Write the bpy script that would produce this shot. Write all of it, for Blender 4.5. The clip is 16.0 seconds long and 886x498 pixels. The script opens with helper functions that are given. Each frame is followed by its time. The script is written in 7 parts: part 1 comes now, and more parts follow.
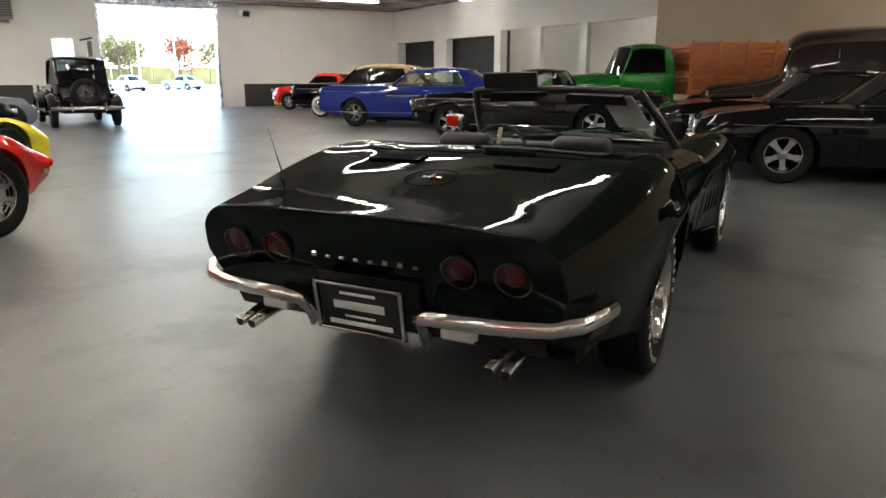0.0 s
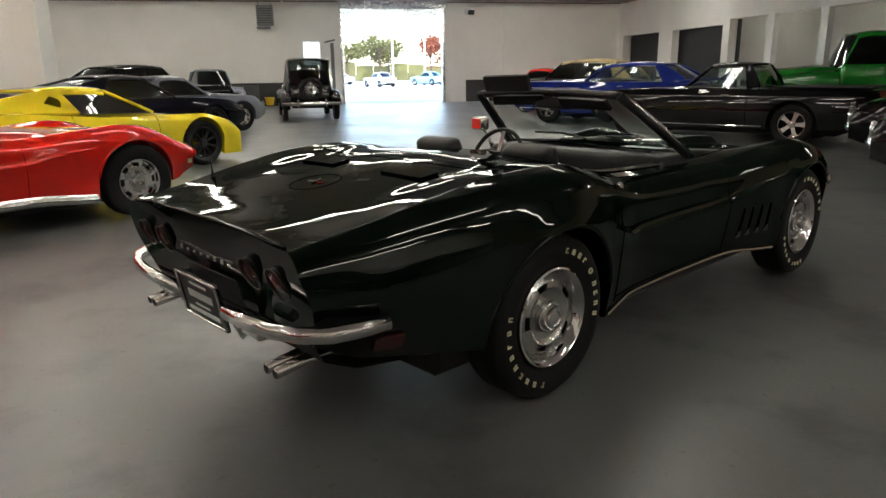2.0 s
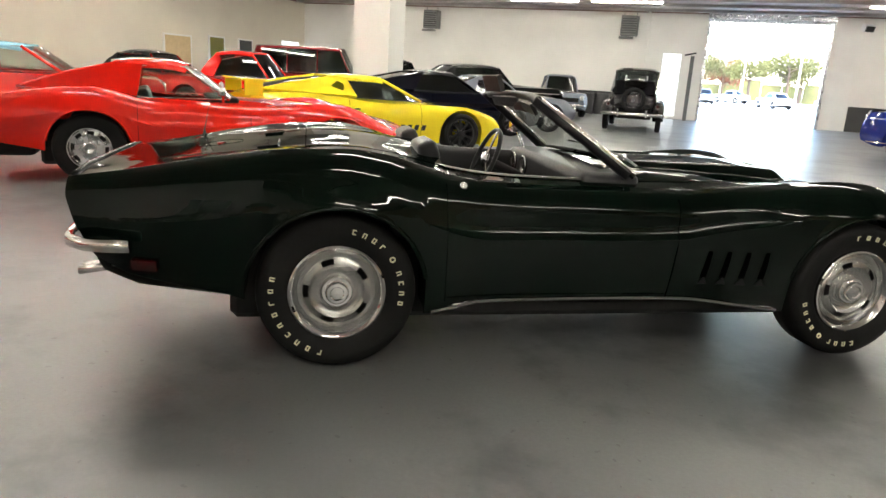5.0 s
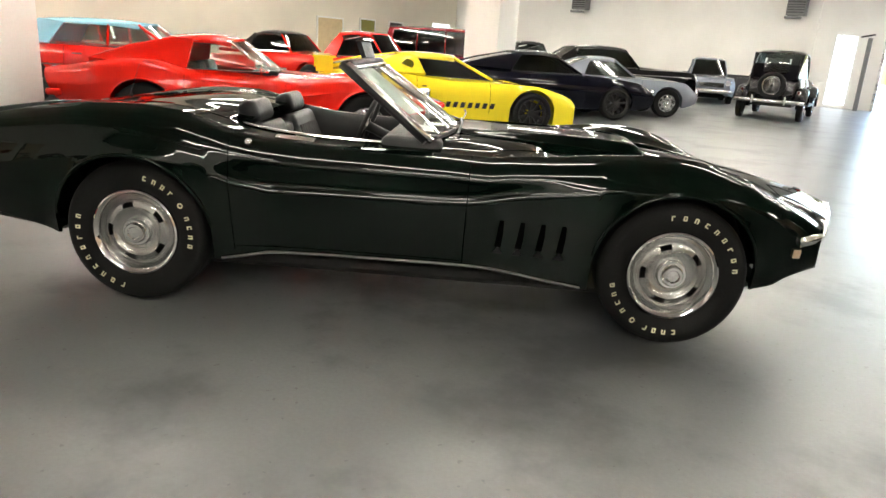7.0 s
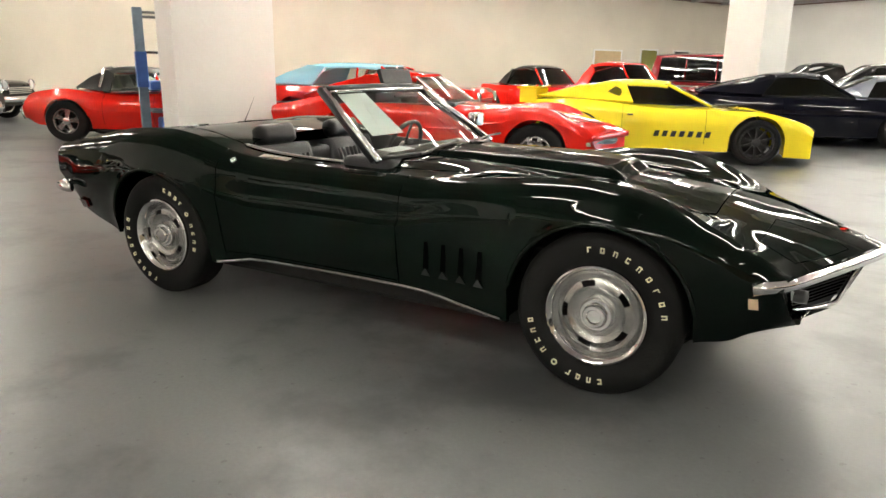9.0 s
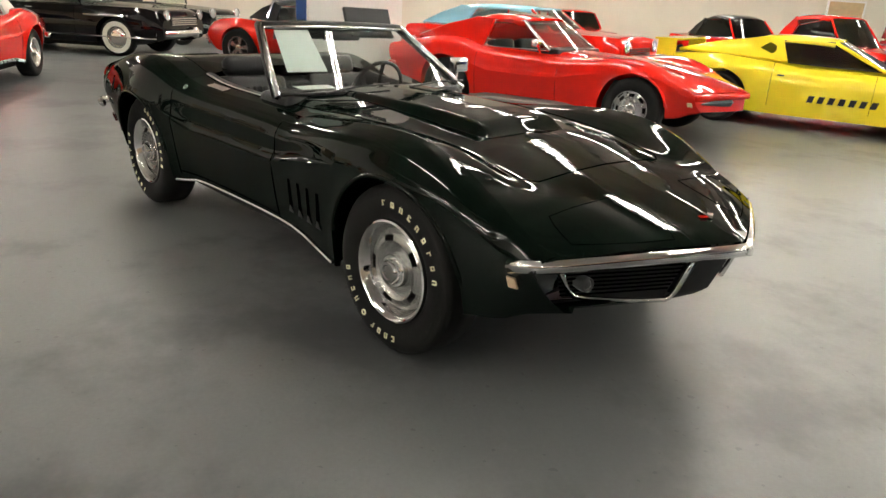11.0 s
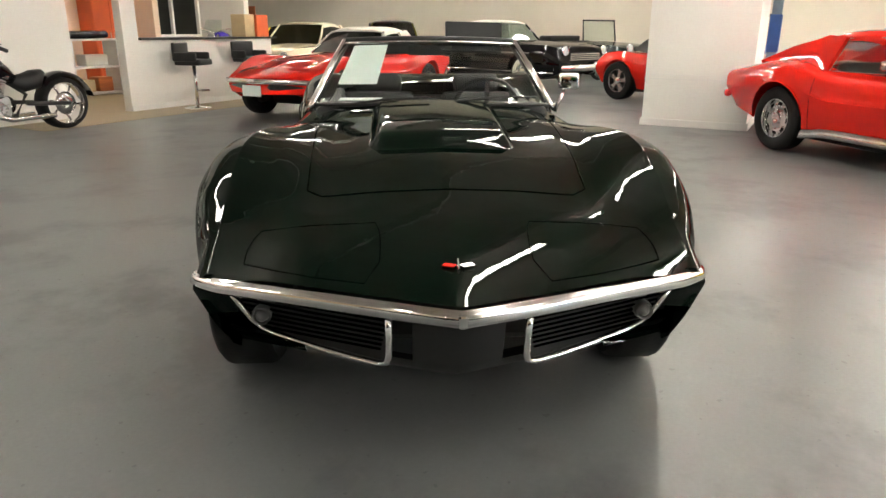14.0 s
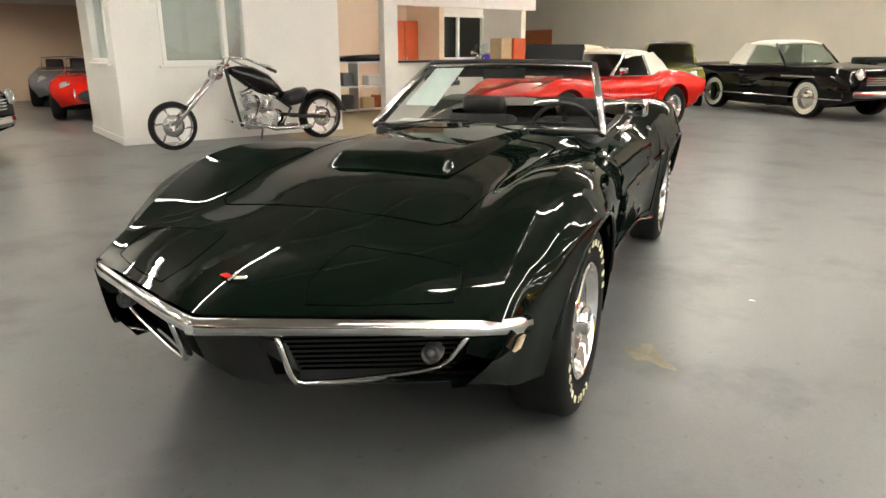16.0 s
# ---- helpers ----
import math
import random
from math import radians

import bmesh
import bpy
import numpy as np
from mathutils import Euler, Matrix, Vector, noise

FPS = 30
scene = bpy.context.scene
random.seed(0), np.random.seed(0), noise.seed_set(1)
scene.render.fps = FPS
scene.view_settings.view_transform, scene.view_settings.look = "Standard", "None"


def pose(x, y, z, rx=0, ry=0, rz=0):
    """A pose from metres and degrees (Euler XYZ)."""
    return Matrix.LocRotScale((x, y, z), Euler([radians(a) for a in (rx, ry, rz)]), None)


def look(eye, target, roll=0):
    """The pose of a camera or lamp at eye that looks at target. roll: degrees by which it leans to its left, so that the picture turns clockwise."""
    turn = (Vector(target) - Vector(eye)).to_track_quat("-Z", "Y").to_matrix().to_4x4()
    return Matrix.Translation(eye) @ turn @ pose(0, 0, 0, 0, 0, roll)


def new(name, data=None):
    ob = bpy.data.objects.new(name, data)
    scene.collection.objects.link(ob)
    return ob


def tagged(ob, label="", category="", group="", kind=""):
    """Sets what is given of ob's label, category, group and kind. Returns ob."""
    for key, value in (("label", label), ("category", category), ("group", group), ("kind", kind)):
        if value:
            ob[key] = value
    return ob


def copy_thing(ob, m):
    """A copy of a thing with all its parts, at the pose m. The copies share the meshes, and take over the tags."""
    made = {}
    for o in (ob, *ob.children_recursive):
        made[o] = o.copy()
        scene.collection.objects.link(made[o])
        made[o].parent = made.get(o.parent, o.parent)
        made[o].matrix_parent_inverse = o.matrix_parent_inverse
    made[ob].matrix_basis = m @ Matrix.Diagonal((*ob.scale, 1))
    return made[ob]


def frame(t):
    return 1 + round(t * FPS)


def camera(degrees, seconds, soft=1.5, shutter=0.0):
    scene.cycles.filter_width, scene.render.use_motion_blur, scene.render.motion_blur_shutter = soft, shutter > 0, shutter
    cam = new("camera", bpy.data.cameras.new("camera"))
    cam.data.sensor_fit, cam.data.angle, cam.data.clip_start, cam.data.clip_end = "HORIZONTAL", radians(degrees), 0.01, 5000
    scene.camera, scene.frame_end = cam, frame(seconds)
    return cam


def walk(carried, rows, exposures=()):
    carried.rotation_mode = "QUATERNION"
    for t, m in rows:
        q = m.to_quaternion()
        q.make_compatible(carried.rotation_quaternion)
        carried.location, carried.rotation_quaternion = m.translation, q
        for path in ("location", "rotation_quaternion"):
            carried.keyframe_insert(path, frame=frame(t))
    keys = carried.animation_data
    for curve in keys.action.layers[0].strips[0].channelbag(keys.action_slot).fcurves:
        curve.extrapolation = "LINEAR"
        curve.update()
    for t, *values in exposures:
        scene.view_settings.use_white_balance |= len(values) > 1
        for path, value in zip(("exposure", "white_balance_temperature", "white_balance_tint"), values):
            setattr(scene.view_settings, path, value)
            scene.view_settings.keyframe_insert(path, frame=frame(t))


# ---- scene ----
cam = camera(65.4, 16.0)
EXPOSURES = [(0.0, -0.2), (0.7, -0.62), (1.5, -0.80), (2.0, -0.60), (2.6, -0.4), (3.2, 0.0), (4.0, 0.17), (6.5, 0.57), (9.0, 0.6), (11.5, 0.35), (12.5, 0.3), (13.2, 0.55), (14.5, 0.7), (15.2, 0.78), (16.0, 0.65)]
PATH = [
    (0, (-4.127, -1.241, 1.23), (-2.399, -0.359, 0.746), -0.0),
    (0.5, (-3.954, -1.555, 1.268), (-2.294, -0.543, 0.799), -1.1),
    (1, (-3.8, -1.923, 1.274), (-2.258, -0.738, 0.807), -0.7),
    (1.5, (-3.551, -2.151, 1.249), (-2.106, -0.878, 0.71), 1.6),
    (2, (-3.298, -2.388, 1.276), (-1.984, -0.965, 0.78), -0.8),
    (2.5, (-3.049, -2.705, 1.301), (-1.834, -1.186, 0.835), 0.5),
    (3, (-2.703, -2.851, 1.257), (-1.579, -1.275, 0.756), 2.2),
    (3.5, (-2.417, -3.088, 1.268), (-1.487, -1.370, 0.840), -0.4),
    (4, (-2.092, -3.328, 1.266), (-1.286, -1.554, 0.815), 0.0),
    (4.2, (-1.958, -3.375, 1.243), (-1.226, -1.572, 0.783), 0.7),
    (6.3, (-0.243, -3.858, 1.268), (-0.278, -1.927, 0.748), 3.0),
    (6.5, (-0.056, -3.874, 1.287), (-0.111, -1.943, 0.767), 2.4),
    (7, (0.356, -3.821, 1.260), (0.259, -1.904, 0.699), 3.8),
    (7.5, (0.755, -3.764, 1.251), (0.340, -1.872, 0.755), 0.7),
    (8, (1.163, -3.677, 1.261), (0.504, -1.850, 0.785), 1.1),
    (8.5, (1.554, -3.475, 1.270), (0.806, -1.704, 0.720), 2.9),
    (9, (1.955, -3.329, 1.265), (1.021, -1.634, 0.760), 1.0),
    (9.2, (2.102, -3.234, 1.267), (1.151, -1.550, 0.755), -0.1),
    (11.3, (3.246, -2.004, 1.317), (1.762, -0.818, 0.693), 1.7),
    (11.5, (3.286, -1.76, 1.26), (1.717, -0.655, 0.699), -0.2),
    (12, (3.5, -1.471, 1.243), (1.814, -0.553, 0.685), -0.4),
    (12.5, (3.569, -1.118, 1.21), (1.837, -0.372, 0.544), 2.1),
    (13, (3.706, -0.804, 1.223), (1.852, -0.326, 0.645), -0.6),
    (13.5, (3.772, -0.442, 1.215), (1.875, -0.158, 0.649), -1.8),
    (14, (3.733, -0.125, 1.222), (1.83, -0.028, 0.613), 0.3),
    (14.5, (3.76, 0.219, 1.222), (1.846, 0.074, 0.662), -1.3),
    (15, (3.676, 0.544, 1.188), (1.782, 0.252, 0.616), -0.7),
    (15.5, (3.537, 0.842, 1.216), (1.706, 0.292, 0.63), -1.5),
    (16, (3.47, 1.212, 1.228), (1.701, 0.462, 0.675), -0.2),
]
walk(cam, [(t, look(eye, target, roll)) for t, eye, target, roll in PATH], EXPOSURES)

# ---- light ----
world = bpy.data.worlds.new("sky")
scene.world = world
world.use_nodes = True
wn = world.node_tree.nodes
sky = wn.new("ShaderNodeTexSky")
sky.sky_type = "NISHITA"
sky.sun_disc = False
sky.sun_elevation = radians(38)
sky.sun_rotation = radians(200)
wn["Background"].inputs["Strength"].default_value = 2.0
world.node_tree.links.new(sky.outputs["Color"], wn["Background"].inputs["Color"])
sun = new("sun", bpy.data.lights.new("sun", "SUN"))
sun.data.energy, sun.data.angle, sun.data.color = 5.0, radians(0.6), (1.0, 0.95, 0.88)
sun.matrix_world = look((0, 0, 30), (14, 20, 0))

# ---- small tools ----
TURN = -31.0
UX, UY = math.cos(radians(TURN)), math.sin(radians(TURN))


def B(u, v, z=0.0):
    """World place of a point in the hall's own axes: u along the door wall, v towards it."""
    return Vector((u * UX - v * UY, u * UY + v * UX, z))


def hall(u, v, z=0.0, turn=0.0):
    p = B(u, v, z)
    return pose(p.x, p.y, p.z, 0, 0, TURN + turn)


def principled(name, color, rough=0.5, metal=0.0, coat=0.0, spec=0.5):
    m = bpy.data.materials.new(name)
    m.use_nodes = True
    b = m.node_tree.nodes["Principled BSDF"]
    b.inputs["Base Color"].default_value = (*color, 1)
    b.inputs["Roughness"].default_value = rough
    b.inputs["Metallic"].default_value = metal
    b.inputs["Coat Weight"].default_value = coat
    b.inputs["Coat Roughness"].default_value = 0.03
    b.inputs["Specular IOR Level"].default_value = spec
    return m


def vary(m, scale=3.0, amount=0.12, bump=0.0, bump_scale=60.0, rough_amount=0.1, stretch=(1, 1, 1)):
    """Gives a plain material grain and stains at two scales, a roughness that wanders and fine relief."""
    nt = m.node_tree
    b = nt.nodes["Principled BSDF"]
    base = tuple(b.inputs["Base Color"].default_value)
    tc = nt.nodes.new("ShaderNodeTexCoord")
    mp = nt.nodes.new("ShaderNodeMapping")
    mp.inputs["Scale"].default_value = stretch
    nt.links.new(tc.outputs["Object"], mp.inputs["Vector"])
    big = nt.nodes.new("ShaderNodeTexNoise")
    big.inputs["Scale"].default_value = scale
    big.inputs["Detail"].default_value = 6
    nt.links.new(mp.outputs["Vector"], big.inputs["Vector"])
    fine = nt.nodes.new("ShaderNodeTexNoise")
    fine.inputs["Scale"].default_value = bump_scale
    fine.inputs["Detail"].default_value = 4
    nt.links.new(mp.outputs["Vector"], fine.inputs["Vector"])
    mix = nt.nodes.new("ShaderNodeMath")
    mix.operation = "MULTIPLY_ADD"
    nt.links.new(fine.outputs["Fac"], mix.inputs[0])
    mix.inputs[1].default_value = 0.35
    nt.links.new(big.outputs["Fac"], mix.inputs[2])
    ramp = nt.nodes.new("ShaderNodeValToRGB")
    ramp.color_ramp.elements[0].position, ramp.color_ramp.elements[1].position = 0.4, 0.95
    lo, hi = 1 - amount, 1 + amount
    ramp.color_ramp.elements[0].color = (*[min(1, c * lo) for c in base[:3]], 1)
    ramp.color_ramp.elements[1].color = (*[min(1, c * hi) for c in base[:3]], 1)
    nt.links.new(mix.outputs[0], ramp.inputs["Fac"])
    nt.links.new(ramp.outputs["Color"], b.inputs["Base Color"])
    r0 = b.inputs["Roughness"].default_value
    mr = nt.nodes.new("ShaderNodeMapRange")
    mr.inputs["To Min"].default_value = max(0.02, r0 - rough_amount)
    mr.inputs["To Max"].default_value = min(1.0, r0 + rough_amount)
    nt.links.new(big.outputs["Fac"], mr.inputs["Value"])
    nt.links.new(mr.outputs["Result"], b.inputs["Roughness"])
    if bump:
        bp = nt.nodes.new("ShaderNodeBump")
        bp.inputs["Strength"].default_value = bump
        bp.inputs["Distance"].default_value = 0.004
        nt.links.new(fine.outputs["Fac"], bp.inputs["Height"])
        nt.links.new(bp.outputs["Normal"], b.inputs["Normal"])
    return m


def glow(name, color, strength):
    m = bpy.data.materials.new(name)
    m.use_nodes = True
    b = m.node_tree.nodes["Principled BSDF"]
    b.inputs["Base Color"].default_value = (*color, 1)
    b.inputs["Emission Color"].default_value = (*color, 1)
    b.inputs["Emission Strength"].default_value = strength
    return m


def glass(name, tint, alpha):
    """A thin pane: mostly clear, tinted, with a glossy face."""
    m = bpy.data.materials.new(name)
    m.use_nodes = True
    nt = m.node_tree
    nt.nodes.remove(nt.nodes["Principled BSDF"])
    out = nt.nodes["Material Output"]
    tr = nt.nodes.new("ShaderNodeBsdfTransparent")
    tr.inputs["Color"].default_value = (*tint, 1)
    gl = nt.nodes.new("ShaderNodeBsdfGlossy")
    gl.inputs["Roughness"].default_value = 0.02
    lw = nt.nodes.new("ShaderNodeLayerWeight")
    lw.inputs["Blend"].default_value = 0.5
    pw = nt.nodes.new("ShaderNodeMath")
    pw.operation = "POWER"
    pw.inputs[1].default_value = 4.0
    nt.links.new(lw.outputs["Facing"], pw.inputs[0])
    ad = nt.nodes.new("ShaderNodeMath")
    ad.operation = "MULTIPLY_ADD"
    ad.use_clamp = True
    ad.inputs[1].default_value = 0.8
    ad.inputs[2].default_value = alpha
    nt.links.new(pw.outputs[0], ad.inputs[0])
    mx = nt.nodes.new("ShaderNodeMixShader")
    nt.links.new(ad.outputs[0], mx.inputs["Fac"])
    nt.links.new(tr.outputs[0], mx.inputs[1])
    nt.links.new(gl.outputs[0], mx.inputs[2])
    nt.links.new(mx.outputs[0], out.inputs["Surface"])
    return m


def paint(name, color, rough=0.25, coat=1.0, metal=0.0):
    """Car paint: a coloured base under clear lacquer, with a faint orange peel."""
    m = principled(name, color, 0.6, metal, coat, 0.0)
    nt = m.node_tree
    b = nt.nodes["Principled BSDF"]
    tc = nt.nodes.new("ShaderNodeTexCoord")
    no = nt.nodes.new("ShaderNodeTexNoise")
    no.inputs["Scale"].default_value = 9.0
    no.inputs["Detail"].default_value = 3
    nt.links.new(tc.outputs["Object"], no.inputs["Vector"])
    bp = nt.nodes.new("ShaderNodeBump")
    bp.inputs["Strength"].default_value = 0.05
    bp.inputs["Distance"].default_value = 0.01
    nt.links.new(no.outputs["Fac"], bp.inputs["Height"])
    nt.links.new(bp.outputs["Normal"], b.inputs["Coat Normal"])
    mr = nt.nodes.new("ShaderNodeMapRange")
    mr.inputs["To Min"].default_value = 0.0
    mr.inputs["To Max"].default_value = 0.035
    nt.links.new(no.outputs["Fac"], mr.inputs["Value"])
    nt.links.new(mr.outputs["Result"], b.inputs["Coat Roughness"])
    return m


def worn_floor():
    """Grey floor paint with cloudy wear, dark smudges, pale scuffs, small spots and a gloss that wanders."""
    m = principled("grey_floor_paint", (0.105, 0.112, 0.113), 0.4, 0, 0, 0.75)
    nt = m.node_tree
    b = nt.nodes["Principled BSDF"]
    tc = nt.nodes.new("ShaderNodeTexCoord")

    def noise(scale, detail, rough, lo, hi, distort=0.0):
        n = nt.nodes.new("ShaderNodeTexNoise")
        n.inputs["Scale"].default_value = scale
        n.inputs["Detail"].default_value = detail
        n.inputs["Roughness"].default_value = rough
        n.inputs["Distortion"].default_value = distort
        nt.links.new(tc.outputs["Object"], n.inputs["Vector"])
        r = nt.nodes.new("ShaderNodeMapRange")
        r.interpolation_type = "SMOOTHSTEP"
        r.inputs["From Min"].default_value, r.inputs["From Max"].default_value = lo, hi
        nt.links.new(n.outputs["Fac"], r.inputs["Value"])
        return r.outputs["Result"]

    def layer(under, fac, color, amount):
        k = nt.nodes.new("ShaderNodeMath")
        k.operation = "MULTIPLY"
        k.inputs[1].default_value = amount
        nt.links.new(fac, k.inputs[0])
        mx = nt.nodes.new("ShaderNodeMix")
        mx.data_type = "RGBA"
        nt.links.new(k.outputs[0], mx.inputs["Factor"])
        if under is None:
            mx.inputs["A"].default_value = (0.107, 0.1145, 0.1145, 1)
        else:
            nt.links.new(under, mx.inputs["A"])
        mx.inputs["B"].default_value = (*color, 1)
        return mx.outputs["Result"]
    clouds = noise(0.45, 4, 0.5, 0.30, 0.75)
    smudge = noise(1.1, 6, 0.64, 0.47, 0.66)
    scuff = noise(3.1, 6, 0.65, 0.54, 0.72)
    spots = noise(26.0, 2, 0.4, 0.70, 0.74)
    grain = noise(60.0, 3, 0.6, 0.3, 0.7)
    c = layer(None, clouds, (0.172, 0.180, 0.175), 0.9)
    c = layer(c, smudge, (0.045, 0.048, 0.05), 0.8)
    c = layer(c, scuff, (0.185, 0.184, 0.177), 0.35)
    c = layer(c, spots, (0.045, 0.045, 0.047), 0.5)
    c = layer(c, grain, (0.092, 0.093, 0.093), 0.25)
    nt.links.new(c, b.inputs["Base Color"])
    mr = nt.nodes.new("ShaderNodeMapRange")
    mr.inputs["To Min"].default_value, mr.inputs["To Max"].default_value = 0.33, 0.42
    nt.links.new(clouds, mr.inputs["Value"])
    nt.links.new(mr.outputs["Result"], b.inputs["Roughness"])
    return m


# ---- materials ----
M = {}
M["floor"] = worn_floor()
M["wall"] = vary(principled("white_wall_paint", (0.79, 0.775, 0.735), 0.6), 0.6, 0.07, 0.25, 30.0)
M["wallbeige"] = vary(principled("cream_wall_paint", (0.70, 0.645, 0.54), 0.6), 0.6, 0.08, 0.25, 30.0)
M["greywall"] = vary(principled("grey_wall_paint", (0.42, 0.415, 0.41), 0.6), 0.6, 0.08, 0.25, 30.0)
M["wallwarm"] = vary(principled("salmon_wall_paint", (0.74, 0.585, 0.45), 0.6), 0.6, 0.07, 0.25, 30.0)
M["trim"] = vary(principled("white_gloss_trim", (0.78, 0.77, 0.74), 0.35), 2.0, 0.05)
M["ceil"] = vary(principled("ceiling_deck", (0.55, 0.515, 0.49), 0.7), 1.0, 0.2)
M["steel"] = vary(principled("ceiling_steel", (0.22, 0.12, 0.10), 0.5), 2.0, 0.2)
M["wains"] = vary(principled("black_wainscot", (0.02, 0.02, 0.022), 0.5), 2.0, 0.3)
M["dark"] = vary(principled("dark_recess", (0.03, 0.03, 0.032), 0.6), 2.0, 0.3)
M["asphalt"] = vary(principled("pale_concrete", (0.45, 0.45, 0.43), 0.9), 0.5, 0.2, 0.5, 40)
M["tube"] = glow("fluorescent_tube", (1.0, 0.945, 0.835), 61.0)
M["fixture"] = principled("white_fixture_enamel", (0.75, 0.75, 0.73), 0.35)
M["chrome"] = principled("chrome", (0.82, 0.82, 0.82), 0.06, 1.0)
M["dullchrome"] = vary(principled("worn_chrome", (0.62, 0.61, 0.60), 0.16, 1.0), 8.0, 0.1, 0.0, 60, 0.06)
M["argent"] = vary(principled("argent_wheel_paint", (0.42, 0.42, 0.41), 0.24, 0.85), 14.0, 0.10, 0.1, 120, 0.06)
M["alu"] = vary(principled("cast_aluminium", (0.55, 0.55, 0.55), 0.28, 1.0), 12.0, 0.12, 0.2, 120)
M["tyre"] = vary(principled("tyre_rubber", (0.008, 0.008, 0.008), 0.65, 0, 0, 0.2), 12.0, 0.25, 0.3, 90)
M["black"] = vary(principled("black_trim", (0.012, 0.012, 0.012), 0.45), 4.0, 0.2)
M["under"] = vary(principled("underbody", (0.012, 0.012, 0.012), 0.8), 4.0, 0.2)
M["vinyl"] = vary(principled("black_vinyl", (0.011, 0.011, 0.012), 0.45, 0, 0, 0.35), 5.0, 0.2, 0.4, 160)
M["glass"] = glass("clear_glass", (0.88, 0.93, 0.91), 0.065)
M["darkglass"] = glass("tinted_glass", (0.25, 0.28, 0.27), 0.05)
M["redlens"] = principled("red_lens", (0.06, 0.003, 0.003), 0.25, 0, 0.3)
M["darkblue"] = paint("near_black_blue_paint", (0.003, 0.0035, 0.008), 0.3, 0.7)
M["darkred"] = paint("dark_red_paint", (0.16, 0.01, 0.012))
M["olive"] = paint("olive_green_paint", (0.17, 0.16, 0.03))
M["palewood"] = vary(principled("tan_plank_floor", (0.36, 0.285, 0.165), 0.45), 2.0, 0.25, 0.2, 25, 0.1, (1, 8, 1))
M["liftblue"] = vary(principled("blue_enamel", (0.03, 0.09, 0.30), 0.4), 5, 0.2)
M["liftgrey"] = vary(principled("worn_blue_grey_enamel", (0.14, 0.19, 0.24), 0.45), 5, 0.3)
M["purple"] = paint("purple_paint", (0.06, 0.03, 0.45))
M["orange"] = vary(principled("orange_paint", (0.55, 0.09, 0.02), 0.5), 3, 0.12)
M["leaf"] = vary(principled("autumn_leaves", (0.12, 0.12, 0.04), 0.7), 0.4, 0.5)
M["leafred"] = vary(principled("russet_leaves", (0.20, 0.06, 0.03), 0.7), 0.4, 0.4)
M["bark"] = vary(principled("bark", (0.09, 0.065, 0.05), 0.9), 6, 0.3, 0.5, 40)
M["greyfix"] = vary(principled("grey_enamel", (0.13, 0.13, 0.13), 0.45), 4, 0.15)
M["white"] = vary(principled("white_enamel", (0.76, 0.76, 0.75), 0.4), 4, 0.05)
M["amber"] = principled("amber_lens", (0.75, 0.55, 0.36), 0.2, 0, 0.5)
M["lens"] = principled("clear_lens", (0.7, 0.7, 0.7), 0.1, 0.3, 0.5)
M["dimlens"] = principled("ribbed_grey_lens", (0.07, 0.07, 0.07), 0.3, 0, 0.3)
M["gap"] = principled("panel_gap", (0.0008, 0.0008, 0.0008), 0.9, 0, 0, 0.0)
M["ochre"] = vary(principled("ochre_stain", (0.20, 0.18, 0.12), 0.5), 9, 0.4)
M["green"] = paint("dark_green_paint", (0.0013, 0.0044, 0.0027), 0.3, 0.54)
M["red"] = paint("red_paint", (0.62, 0.012, 0.006))
M["yellow"] = paint("yellow_paint", (0.86, 0.70, 0.03))
M["blackpaint"] = paint("black_paint", (0.003, 0.003, 0.004), 0.3, 0.8)
M["bluepaint"] = paint("blue_paint", (0.012, 0.025, 0.18))
M["truckgreen"] = paint("bright_green_paint", (0.010, 0.17, 0.018))
M["cream"] = paint("cream_paint", (0.74, 0.66, 0.48))
M["greypaint"] = paint("silver_grey_paint", (0.20, 0.22, 0.26), 0.3, 0.8, 0.5)
M["lightblue"] = paint("light_blue_paint", (0.25, 0.55, 0.70))
M["brown"] = paint("dark_brown_paint", (0.03, 0.022, 0.02))
M["whitetop"] = vary(principled("white_vinyl_top", (0.76, 0.74, 0.66), 0.6), 6, 0.06, 0.3, 150)
M["tantop"] = vary(principled("tan_cloth_top", (0.55, 0.42, 0.24), 0.8), 6, 0.1, 0.3, 150)
M["wood"] = vary(principled("varnished_wood", (0.42, 0.12, 0.03), 0.4), 3.0, 0.3, 0.3, 30, 0.1, (1, 1, 8))
M["paper"] = vary(principled("white_paper", (0.75, 0.80, 0.78), 0.7), 6, 0.04)
M["letter"] = principled("cream_lettering", (0.80, 0.76, 0.50), 0.6)
M["plate"] = principled("black_plate", (0.01, 0.01, 0.011), 0.4)

# emission stands in for daylight behind two windows set on solid wall
M["glowpane"] = glow("daylight_glow_pane", (0.85, 0.93, 1.0), 2.2)
M["spot"] = glow("downlight_bulb", (1.0, 0.85, 0.66), 500.0)
M["bucket"] = vary(principled("yellow_plastic", (0.75, 0.48, 0.03), 0.45), 4, 0.08)
M["tanwall"] = vary(principled("tan_wall_paint", (0.46, 0.37, 0.27), 0.7), 0.6, 0.1, 0.25, 30.0)
M["joist"] = vary(principled("grey_brown_steel", (0.46, 0.43, 0.41), 0.6), 2.0, 0.2)
M["whitepaint"] = paint("white_paint", (0.72, 0.72, 0.70))


